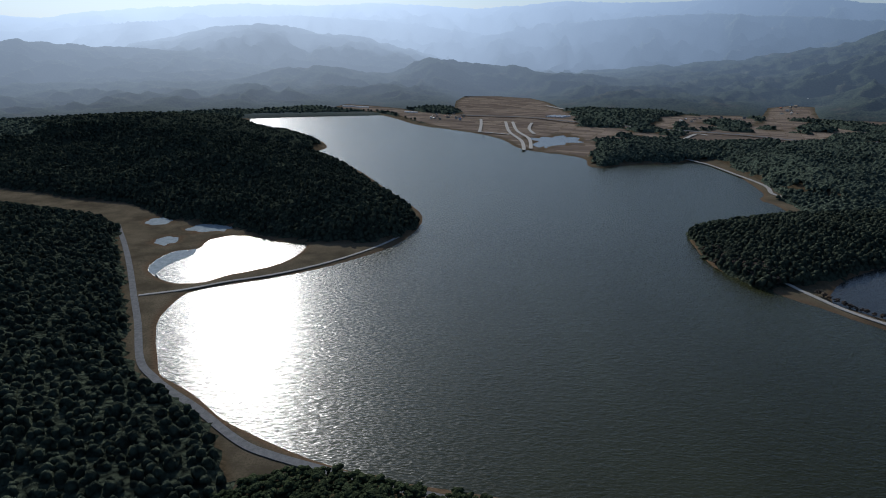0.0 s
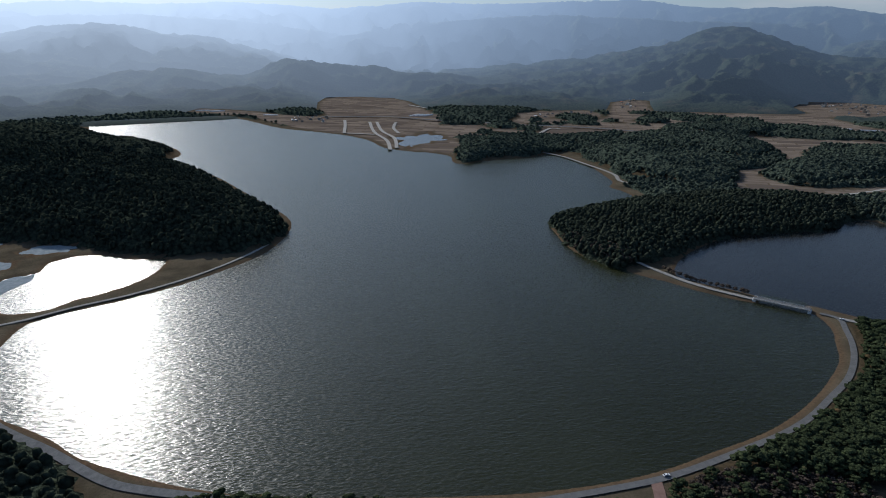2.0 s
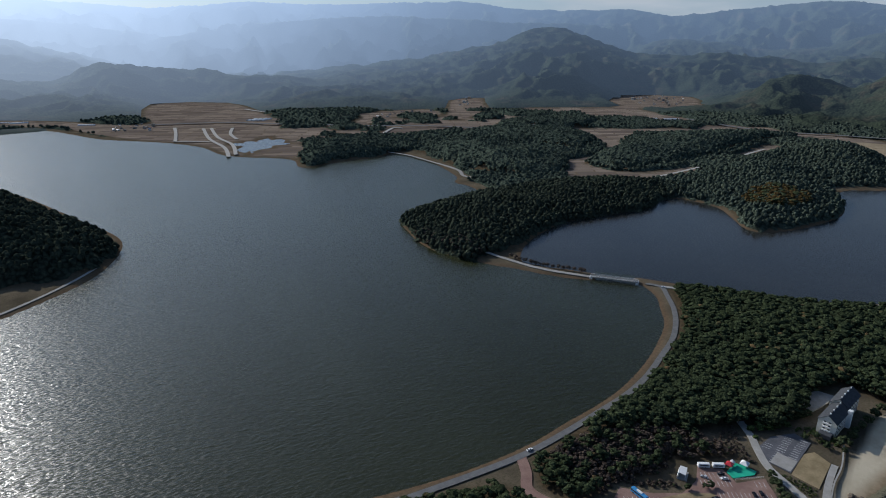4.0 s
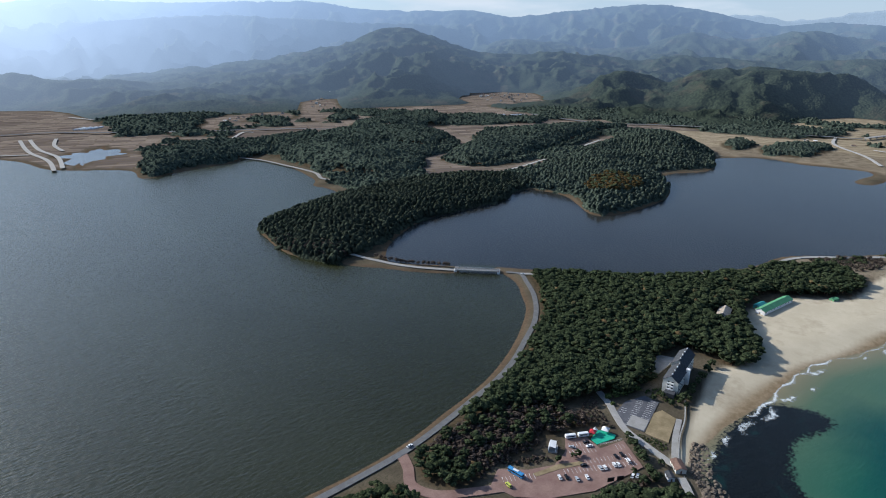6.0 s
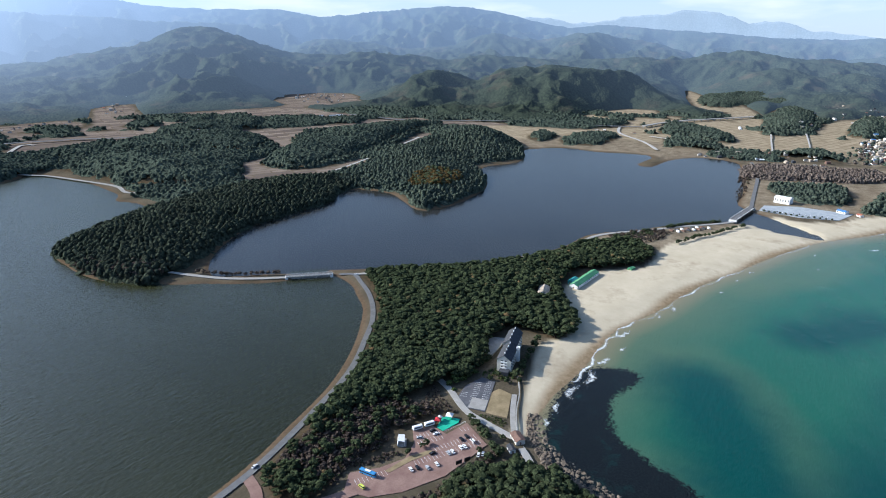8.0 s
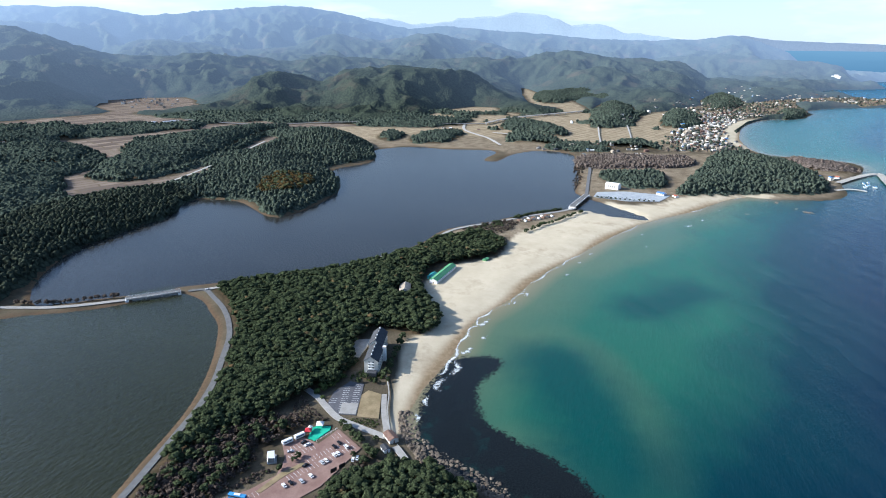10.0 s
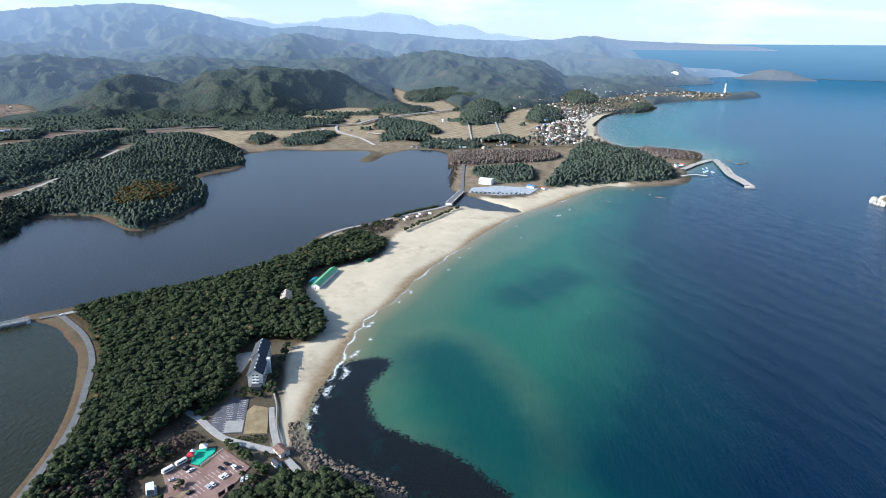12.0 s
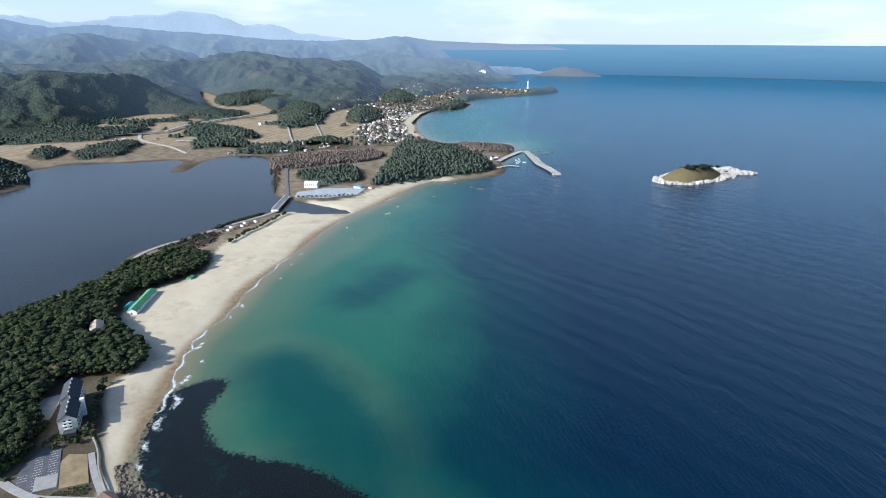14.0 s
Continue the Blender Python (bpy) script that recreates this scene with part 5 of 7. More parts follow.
M["brown_roof"] = worn("brown_roof", (0.13, 0.075, 0.055), (0.20, 0.12, 0.09), 0.5, 0.8)
M["dark_glass"] = worn("dark_glass", (0.02, 0.026, 0.032), (0.035, 0.042, 0.05), 0.6, 0.12, vary=0.1)
M["tyre"] = worn("tyre_rubber", (0.02, 0.02, 0.02), (0.035, 0.035, 0.035), 2.0, 0.9)
M["steel"] = worn("grey_steel", (0.30, 0.31, 0.32), (0.42, 0.43, 0.44), 1.0, 0.45, 0.4)
M["black"] = worn("black_panel", (0.012, 0.013, 0.016), (0.03, 0.03, 0.034), 0.8, 0.4)
M["stone"] = worn("brown_rock", (0.11, 0.085, 0.065), (0.22, 0.18, 0.14), 0.35, 0.9, vary=0.5, bump=0.6)
M["pale_stone"] = worn("pale_granite", (0.34, 0.31, 0.27), (0.50, 0.47, 0.42), 0.2, 0.9, vary=0.3, bump=0.6)
M["paving"] = worn("red_paving", (0.20, 0.125, 0.105), (0.27, 0.18, 0.15), 0.12, 0.9, vary=0.0)
M["grey_paving"] = worn("grey_paving", (0.085, 0.086, 0.095), (0.13, 0.13, 0.14), 0.12, 0.9, vary=0.0)
M["dry_grass"] = worn("dry_grass", (0.20, 0.155, 0.09), (0.30, 0.235, 0.14), 0.15, 0.95, vary=0.0)
M["green_mat"] = worn("green_mat", (0.02, 0.36, 0.22), (0.03, 0.44, 0.28), 0.2, 0.7)
M["plaza_paving"] = worn("plaza_paving", (0.30, 0.325, 0.34), (0.39, 0.415, 0.43), 0.12, 0.9, vary=0.0)
M["line"] = worn("road_paint", (0.66, 0.66, 0.64), (0.78, 0.78, 0.76), 1.0, 0.8, vary=0.0)
PAINT = {n: worn("car_paint_" + n, a, b, 0.4, 0.25, vary=0.1) for n, a, b in (
    ("white", (0.76, 0.76, 0.76), (0.82, 0.82, 0.82)), ("black", (0.012, 0.012, 0.014), (0.02, 0.02, 0.022)), ("silver", (0.40, 0.42, 0.44), (0.48, 0.50, 0.52)),
    ("blue", (0.05, 0.22, 0.46), (0.07, 0.28, 0.54)), ("lime", (0.52, 0.56, 0.08), (0.60, 0.64, 0.12)), ("red", (0.50, 0.04, 0.05), (0.58, 0.06, 0.07)))}


def box(x0, x1, y0, y1, z0, z1, chamfer=0.0):
    """A block; with chamfer its upper edges are bevelled."""
    c = chamfer
    rings = [(x0, x1, y0, y1, z0)] + ([(x0, x1, y0, y1, z1 - c), (x0 + c, x1 - c, y0 + c, y1 - c, z1)] if c else [(x0, x1, y0, y1, z1)])
    v = [p for a, b, d, e, z in rings for p in ((a, d, z), (b, d, z), (b, e, z), (a, e, z))]
    f = [(3, 2, 1, 0)]
    for r in range(len(rings) - 1):
        f += [(r * 4 + i, r * 4 + (i + 1) % 4, r * 4 + 4 + (i + 1) % 4, r * 4 + 4 + i) for i in range(4)]
    n = len(v)
    return v, f + [(n - 4, n - 3, n - 2, n - 1)]


def prism(profile, y0, y1):
    """An outline in x and z, drawn out along y."""
    n = len(profile)
    v = [(x, y0, z) for x, z in profile] + [(x, y1, z) for x, z in profile]
    return v, [tuple(range(n)), tuple(range(2 * n - 1, n - 1, -1))] + [(i + n, (i + 1) % n + n, (i + 1) % n, i) for i in range(n)]


def merged(*solids):
    v, f = [], []
    for a, b in solids:
        f += [tuple(i + len(v) for i in q) for q in b]
        v += list(a)
    return v, f


def part(name, solid, material, parent, label=""):
    return tagged(mesh_object(name, solid[0], solid[1], material, parent), label)


def disc(x, y, z, r, y1, sides=12):
    """A wheel shape across y."""
    return prism([(x + r * math.cos(2 * math.pi * i / sides), z + r * math.sin(2 * math.pi * i / sides)) for i in range(sides)], y, y1)


def ground_at(x, y):
    return float(height(np.array([float(x)]), np.array([float(y)]))[0])


def stand(ob, x, y, heading=0.0, z=None, scale=1.0):
    ob.matrix_world = Matrix.LocRotScale((x, y, ground_at(x, y) if z is None else z), Euler((0, 0, radians(heading))), (scale,) * 3)
    return ob


def gable_roof(length, width, eave, top, over=0.5, thick=0.25):
    h = width / 2 + over
    drop = (top - eave) * over / (width / 2)
    prof = [(-h, eave - drop), (0, top), (h, eave - drop), (h, eave - drop + thick), (0, top + thick), (-h, eave - drop + thick)]
    v, f = prism(prof, -length / 2 - over, length / 2 + over)
    return [(y, x, z) for x, y, z in v], [q[::-1] for q in f]


def gable_walls(length, width, eave, top):
    prof = [(-width / 2, -2.0), (width / 2, -2.0), (width / 2, eave), (0, top), (-width / 2, eave)]
    v, f = prism(prof, -length / 2, length / 2)
    return [(y, x, z) for x, y, z in v], [q[::-1] for q in f]


# ------------------------------------------------------------ paved places
def slab(name, loop, material, label, lift=0.3, category="pavement", kind="structure", depth=1.5):
    loop = np.array(loop, float)
    area = 0.5 * np.sum(loop[:, 0] * np.roll(loop[:, 1], -1) - np.roll(loop[:, 0], -1) * loop[:, 1])
    if area < 0:
        loop = loop[::-1]
    z = float(height(loop[:, 0], loop[:, 1]).max()) + lift
    n = len(loop)
    v = [(x, y, z) for x, y in loop] + [(x, y, z - depth) for x, y in loop]
    f = [tuple(range(n))] + [(i, i + n, (i + 1) % n + n, (i + 1) % n) for i in range(n)]
    return tagged(mesh_object(name, v, f, material), label, category, kind=kind), z


LOT = [(317, 185), (303, 161), (285, 164), (262, 168), (236, 182), (222, 196), (218, 212), (232, 220), (246, 207), (262, 199), (278, 203), (289, 212), (301, 203), (298, 190)]
lot, LOT_Z = slab("pavement", LOT, M["paving"], "reddish paved car park with white bays")
COURT = [(343, 208), (358, 211), (376, 206), (376, 194), (336, 181), (333, 195)]
court, COURT_Z = slab("pavement", COURT, M["grey_paving"], "grey paved parking court with pale lines")
STRIP = [(245, 202.5), (245.5, 199), (262, 194), (277, 186.8), (278, 190), (264, 198)]
slab("lawn", STRIP, M["dry_grass"], "narrow dry grass strip with a kerb between parking rows", 0.5, "lawn")
slab("pavement", [(334, 194), (347, 198), (350, 186), (337, 182)], M["concrete"], "pale concrete pad on the parking court", 0.45)
slab("lawn", [(361, 189), (369, 187), (367, 175), (338, 164), (335, 180)], M["dry_grass"], "dry straw-coloured lawn above the sea wall", 0.3, "lawn")
slab("pavement", [(1080, 82), (1100, 35), (1095, -40), (1045, -22), (1032, 28), (1045, 85)], M["plaza_paving"], "pale plaza behind the beach", 0.5)
slab("pavement", [(410, 232), (440, 232), (446, 219), (412, 216)], M["concrete"], "pale yard beside the guest house", 0.3)
ribbon("road", [(354, 232), (347, 218), (338, 206), (329, 192), (325, 177), (322, 162), (320, 150)], 5.0, M["concrete"], "pale lane past the car park", 0.6)
ribbon("road", [(368, 173), (347, 164), (327, 153), (318, 146)], 4.0, M["concrete"], "pale lane behind the sea wall", 0.5)
ribbon("road", [(196, 274), (190, 258), (182, 244), (188, 228), (205, 216), (222, 206)], 7.0, M["paving"], "reddish drive from the road to the car park", 0.6)


def stripes(name, rows, z, label):
    """Painted lines: from x, y to x, y, with a width."""
    solids = []
    for x0, y0, x1, y1, w in rows:
        d = math.hypot(x1 - x0, y1 - y0)
        nx, ny = -(y1 - y0) / d * w / 2, (x1 - x0) / d * w / 2
        q = [(x0 + nx, y0 + ny), (x0 - nx, y0 - ny), (x1 - nx, y1 - ny), (x1 + nx, y1 + ny)]
        solids.append(([(a, b, z - 0.05) for a, b in q] + [(a, b, z + 0.02) for a, b in q], [(4, 5, 6, 7), (0, 1, 5, 4), (1, 2, 6, 5), (2, 3, 7, 6), (3, 0, 4, 7)]))
    v, f = merged(*solids)
    return tagged(mesh_object(name, v, f, M["line"]), label, "markings", kind="stuff")


# bays run across the lot's long side
u, w = Vector((-0.86, 0.51)), Vector((0.51, 0.86))
lot_loop = smooth_loop(LOT, 1)
rows = []
for k in range(0, 36):
    for j in (2.0, 9.0, 19.0, 26.0, 36.0):
        a = Vector((303, 161)) + u * (3 + k * 2.5) + w * j
        b = a + w * 5.0
        if inside_by(lot_loop, np.array([a.x, b.x]), np.array([a.y, b.y]), 5.0).min() > 1.2 and inside_by(smooth_loop(STRIP, 1), np.array([a.x, b.x]), np.array([a.y, b.y]), 5.0).max() < -0.5:
            rows.append((a.x, a.y, b.x, b.y, 0.15))
stripes("bay_lines", rows, LOT_Z, "white painted parking bay lines")
rows = []
court_loop = smooth_loop(COURT, 1)
for k in range(-4, 18):
    for j in (0.0, 8.0, 16.0):
        a = Vector((336, 181)) + Vector((0.945, 0.326)) * (k * 2.7) + Vector((-0.326, 0.945)) * (1 + j)
        b = a + Vector((-0.326, 0.945)) * 5
        if inside_by(court_loop, np.array([a.x, b.x]), np.array([a.y, b.y]), 5.0).min() > 0.4:
            rows.append((a.x, a.y, b.x, b.y, 0.17))
stripes("bay_lines", rows, COURT_Z, "pale painted lines on the parking court")


# ------------------------------------------------------------ vehicles
def car(paint, kind="car"):
    tall = {"car": 1.45, "van": 1.95}[kind]
    c = tagged(new(kind))
    if kind == "car":
        body = [(-2.2, 0.35), (2.2, 0.35), (2.28, 0.6), (2.15, 0.85), (1.15, 0.98), (-1.6, 1.0), (-2.2, 0.92), (-2.28, 0.6)]
        cab = [(1.15, 0.96), (0.45, tall - 0.06), (-1.1, tall - 0.06), (-1.75, 0.98)]
        top = [(0.5, tall - 0.08), (0.35, tall), (-1.0, tall), (-1.15, tall - 0.08)]
    else:
        body = [(-2.4, 0.4), (2.3, 0.4), (2.4, 0.7), (2.25, 1.05), (1.7, 1.15), (-2.4, 1.15)]
        cab = [(1.7, 1.13), (1.05, tall - 0.06), (-2.25, tall - 0.06), (-2.38, 1.13)]
        top = [(1.1, tall - 0.1), (0.95, tall), (-2.2, tall), (-2.3, tall - 0.1)]
    part("body", prism(body, -0.88, 0.88), paint, c)
    part("window_band", prism(cab, -0.76, 0.76), M["dark_glass"], c, "dark tinted windows")
    part("roof", prism(top, -0.74, 0.74), paint, c)
    for x in (-1.4, 1.4):
        for y in (-0.9, 0.68):
            part("wheel", disc(x, y, 0.33, 0.33, y + 0.22), M["tyre"], c, "black tyre")
    return c


def bus():
    b = tagged(new("bus"), "blue and white coach parked on red paving", "bus")
    part("body", merged(box(-5.6, 5.6, -1.25, 1.25, 0.4, 1.5), box(-5.6, 5.6, -1.22, 1.22, 2.4, 3.2, 0.2)), PAINT["blue"], b, "blue painted body")
    part("window_band", box(-5.5, 5.55, -1.2, 1.2, 1.5, 2.4), M["dark_glass"], b, "dark window band")
    part("roof_unit", box(-2, 2, -0.8, 0.8, 3.2, 3.5, 0.1), M["white"], b, "white roof unit")
    for x in (-3.6, 3.6):
        for y in (-1.27, 1.0):
            part("wheel", disc(x, y, 0.5, 0.5, y + 0.27), M["tyre"], b, "black tyre")
    return b


lot_heading = math.degrees(math.atan2(w.y, w.x))
WORDS = {"white": "white", "black": "black", "silver": "silver grey", "blue": "blue", "lime": "yellow-green", "red": "red"}
for x, y, paint, kind, turn in ((295.7, 199.8, "black", "car", 90), (294.1, 195.9, "white", "car", 90), (284.5, 202.7, "silver", "car", 60), (298.3, 178.1, "black", "car", 0), (302.8, 176.8, "black", "car", 0),
                                (300.5, 170.4, "white", "van", 0), (292.8, 172.3, "white", "car", 0), (290.6, 173.9, "white", "car", 0), (283.9, 176.2, "white", "car", 0), (281.4, 177.6, "silver", "car", 0),
                                (275.4, 186.4, "black", "car", 90), (255, 189, "white", "car", 0), (258.5, 186.5, "black", "car", 0), (226, 205, "lime", "van", 20), (268, 178, "white", "car", 0), (262, 181, "silver", "car", 0)):
    c = car(PAINT[paint], kind)
    tagged(c, f"{WORDS[paint]} {'small passenger van' if kind == 'van' else 'passenger car'} on red paving", "van" if kind == "van" else "car", "vehicles in the car park")
    stand(c, x, y, lot_heading + turn, LOT_Z + 0.01)
for x, y, paint in ((293.4, 158.9, "white"), (291.0, 160.8, "white")):
    c = stand(car(PAINT[paint]), x, y, 20)
    tagged(c, "white passenger car under roadside trees", "car", "cars beside the trees")
stand(bus(), 237, 209, 95, LOT_Z + 0.01)
c = stand(car(PAINT["white"]), 492.5, 437, 125)
c.location.z += 0.85
tagged(c, "white passenger car on the lagoon road", "car")
c = stand(car(PAINT["white"]), 204, 274.5, 5)
c.location.z += 0.85
tagged(c, "white passenger car on the lake road", "car")


# ------------------------------------------------------------ round the car park
def trailer(label):
    t = tagged(new("trailer"), label, "trailer", "trailers by the car park")
    part("body", box(-3.6, 3.6, -1.3, 1.3, 0.5, 2.9, 0.25), M["white"], t)
    part("window", box(-2.6, 2.6, -1.34, -1.3, 1.5, 2.3), M["dark_glass"], t, "dark window strip")
    for x in (-0.7, 0.7):
        for y in (-1.32, 1.1):
            part("wheel", disc(x, y, 0.35, 0.35, y + 0.22), M["tyre"], t, "black tyre")
    return t


for i, (x, y) in enumerate(((292, 210), (300, 205.5))):
    stand(trailer("white office trailer at the edge of the car park"), x, y, -30, LOT_Z + 0.01)


def tent(size, cloth, label):
    t = tagged(new("tent"), label, "tent", "tents on the green mat")
    h = size / 2
    v = [(-h, -h, 2.3), (h, -h, 2.3), (h, h, 2.3), (-h, h, 2.3), (0, 0, 4.2), (-h, -h, 2.0), (h, -h, 2.0), (h, h, 2.0), (-h, h, 2.0)]
    f = [(0, 1, 4), (1, 2, 4), (2, 3, 4), (3, 0, 4)] + [(5 + i, 5 + (i + 1) % 4, (i + 1) % 4, i) for i in range(4)]
    part("canopy", (v, f), cloth, t)
    for x in (-h + 0.1, h - 0.1):
        for y in (-h + 0.1, h - 0.1):
            part("pole", box(x - 0.05, x + 0.05, y - 0.05, y + 0.05, 0, 2.2), M["steel"], t, "steel pole")
    return t


mat_ob, MAT_Z = slab("floor_mat", [(301, 200), (313, 203.5), (316, 199), (318, 191.5), (314, 190), (300, 194)], M["green_mat"], "bright green mat beside the car park", 0.5, "mat", "thing", 0.3)
stand(tent(5.0, M["white"], "white peaked tent on a green mat"), 315.5, 198.5, 20, MAT_Z)
stand(tent(4.5, PAINT["red"], "red peaked tent on a green mat"), 306.5, 202.5, 20, MAT_Z)
stand(tent(3.0, M["white"], "small white peaked tent on a green mat"), 309.5, 203.0, 10, MAT_Z)


def rail_fence(name, pts, h, label, material, gap=2.0, z=None):
    f = tagged(new(name), label, "fence")
    c = smooth_loop(pts, 4, False)
    seg = np.concatenate([[0], np.cumsum(np.hypot(*np.diff(c, axis=0).T))])
    at = np.arange(0, seg[-1], gap)
    xs, ys = np.interp(at, seg, c[:, 0]), np.interp(at, seg, c[:, 1])
    zs = height(xs, ys) if z is None else np.full(len(xs), z)
    for x, y, q in zip(xs, ys, zs):
        part("post", box(x - 0.08, x + 0.08, y - 0.08, y + 0.08, q - 0.3, q + h), material, f)
    for lv in (0.5, 0.95):
        v, fc = [], []
        for x, y, q in zip(xs, ys, zs):
            v += [(x - 0.06, y, q + h * lv - 0.06), (x + 0.06, y, q + h * lv - 0.06), (x + 0.06, y, q + h * lv + 0.06), (x - 0.06, y, q + h * lv + 0.06)]
        for i in range(len(xs) - 1):
            fc += [(i * 4 + k, i * 4 + (k + 1) % 4, i * 4 + 4 + (k + 1) % 4, i * 4 + 4 + k) for k in range(4)]
        part("rail", (v, fc), material, f)
    return f


rail_fence("fence", [(300, 192.5), (309, 189), (317, 186)], 1.0, "white barrier along the green mat", M["white"], 1.5, LOT_Z)


def stage(label):
    """The white open-air stage with its leaning shell."""
    t = tagged(new("stage"), label, "stage")
    part("deck", box(-6, 6, -4, 4, -1.0, 0.9, 0.1), M["concrete"], t, "grey concrete deck")
    v = [(-6, 4, 0.9), (6, 4, 0.9), (5, 3, 6.0), (-5, 3, 6.0), (-6, 4.4, 0.9), (6, 4.4, 0.9), (5, 3.4, 6.2), (-5, 3.4, 6.2)]
    part("back_wall", (v, [(0, 1, 2, 3), (7, 6, 5, 4), (0, 4, 5, 1), (1, 5, 6, 2), (2, 6, 7, 3), (3, 7, 4, 0)]), M["white"], t)
    v = [(-5, 3, 6.0), (5, 3, 6.0), (5.6, -2.5, 5.2), (-5.6, -2.5, 5.2)]
    part("canopy", (v + [(x, y, z + 0.2) for x, y, z in v], [(0, 1, 2, 3), (7, 6, 5, 4), (0, 4, 5, 1), (1, 5, 6, 2), (2, 6, 7, 3), (3, 7, 4, 0)]), M["white"], t)
    for x in (-5.4, 5.4):
        part("column", box(x - 0.15, x + 0.15, -2.5, -2.2, 0.8, 5.2), M["white"], t)
    return t


stand(stage("white open-air stage with a sloping canopy"), 274, 210, 35, LOT_Z - 0.2, 0.72)
for x, y in ((281, 163.2), (275.5, 166.2)):
    p = tagged(new("panel"), "tall black panel standing at the car park edge", "panel", "black panels at the car park")
    part("board", box(-2.2, 2.2, -0.1, 0.1, 0.6, 3.6), M["black"], p)
    for q in (-1.9, 1.9):
        part("leg", box(q - 0.08, q + 0.08, -0.08, 0.08, -0.4, 0.6), M["steel"], p)
    stand(p, x, y, -30, LOT_Z)


# ------------------------------------------------------------ guest house and huts
def guest_house():
    g = tagged(new("guest_house"), "white four-storey guest house with dark grey gabled roofs", "building")
    secs = ((0.0, 0.0, 25, 11.5, 10.4, 14.6), (25.0, 1.2, 25, 11.5, 11.8, 16.2))
    for x, y, l, d, eave, top in secs:
        v, f = gable_walls(l, d, eave, top)
        part("wall", ([(a + x, b + y, c) for a, b, c in v], f), M["cream"], g)
        v, f = gable_roof(l, d, eave, top, 0.6, 0.3)
        part("roof", ([(a + x, b + y, c) for a, b, c in v], f), M["grey_roof"], g, "dark grey tiled roof")
        for i in range(4):
            q = x - 9.5 + i * 6.3
            part("chimney", box(q - 0.45, q + 0.45, y - 0.45, y + 0.45, top - 0.8, top + 1.0, 0.1), M["white"], g, "small white roof vent")
        for fl in range(4):
            z = 0.9 + fl * 2.55
            for i in range(6):
                q = x - 10.3 + i * 4.1
                for side in (y - d / 2 - 0.06, y + d / 2 - 0.06):
                    part("window", box(q - 0.8, q + 0.8, side, side + 0.12, z, z + 1.45), M["dark_glass"], g)
    for fl in range(4):
        z = 0.9 + fl * 2.55
        for y in (-1.5, 1.5):
            pane = part("window", box(-12.58, -12.45, y - 0.7, y + 0.7, z, z + 1.5), M["dark_glass"], g)
            part("sill", box(-12.72, -12.44, y - 0.85, y + 0.85, z - 0.12, z - 0.01), M["white"], pane)
        part("balcony", box(-13.4, -12.5, -2.6, 2.6, z - 0.45, z + 0.45), M["white"], g, "white balcony front")
    part("porch", box(-18, -12.5, -5, 3, -2, 2.8, 0.2), M["grey_roof"], g, "low dark porch")
    part("stair_tower", box(8, 11, -8.4, -5.6, -2, 12.5), M["white"], g, "white stair tower")
    return g


stand(guest_house(), 405.0, 198.5, 14, 2.6)


def shed(length, width, eave, top, wall, roof, label, category, windows=0, group=""):
    t = tagged(new(category.replace(" ", "_")), label, category, group)
    part("wall", gable_walls(length, width, eave, top), wall, t)
    part("roof", gable_roof(length, width, eave, top, 0.4, 0.2), roof, t)
    for i in range(windows):
        x = -length / 2 + (i + 0.5) * length / windows
        for side in (-width / 2 - 0.06, width / 2 - 0.06):
            part("window", box(x - 0.6, x + 0.6, side, side + 0.12, eave * 0.4, eave * 0.8), M["dark_glass"], t)
    part("door", box(-length / 2 - 0.07, -length / 2 + 0.05, -0.5, 0.5, 0, 2.05), M["brown_roof"], t)
    return t


stand(shed(54, 9.5, 3.6, 5.8, M["white"], M["green_roof"], "long white beach hall with a bright green roof", "hall", 10), 615, 210, -5)
stand(shed(20, 11, 4.5, 7.0, M["cream"], M["tan_roof"], "cream house with a tan gabled roof among pines", "house", 4), 554, 232, 18, 4.0)
stand(shed(11, 7, 2.8, 3.8, M["green_roof"], M["green_roof"], "small green kiosk on the sand", "kiosk", 2), 680, 177, -15, None, 0.75)
stand(shed(14, 6, 3.0, 4.2, M["teal_roof"], M["teal_roof"], "small teal hut behind the beach hall", "hut", 2), 606, 220, -5)
stand(shed(10, 6.5, 3.0, 4.2, M["cream"], M["brown_roof"], "small house with a flat brown roof at the sea wall", "house", 2), 319.5, 146.5, 50)
stand(shed(6, 4, 2.6, 3.4, M["white"], M["grey_roof"], "small grey-roofed shed beside the sea wall", "shed", 1), 307, 145, 50)
stand(shed(9, 7, 4.0, 6.5, M["cream"], M["tan_roof"], "cream pavilion on the wooded peninsula", "pavilion", 3), 368, 722, 30)
stand(shed(24, 16, 9, 11, M["white"], M["white"], "white visitor building behind the beach", "building", 6), 1118, 58, 75)
stand(shed(14, 9, 4, 5.5, M["white"], M["blue_roof"], "low white building with a blue roof", "building", 3), 1095, -25, 60)
stand(shed(8, 6, 3, 4, M["white"], M["red_roof"], "small kiosk with a red roof beside the plaza", "kiosk", 1), 1088, -48, 40)

# sea wall of pale concrete, and the ramp at its end
ribbon("seawall", [(392, 182), (370, 170), (349, 162), (328, 151), (322, 146)], 0.9, M["concrete"], "pale concrete sea wall above the sand", 1.4, "wall")
ribbon("ramp", [(312, 140), (304, 131), (297, 125)], 5.0, M["concrete"], "pale concrete ramp with side walls", 1.2, "ramp")
rail_fence("fence", [(315, 140), (307, 131), (300, 124)], 1.2, "dark rail along the concrete ramp", M["steel"], 2.0)

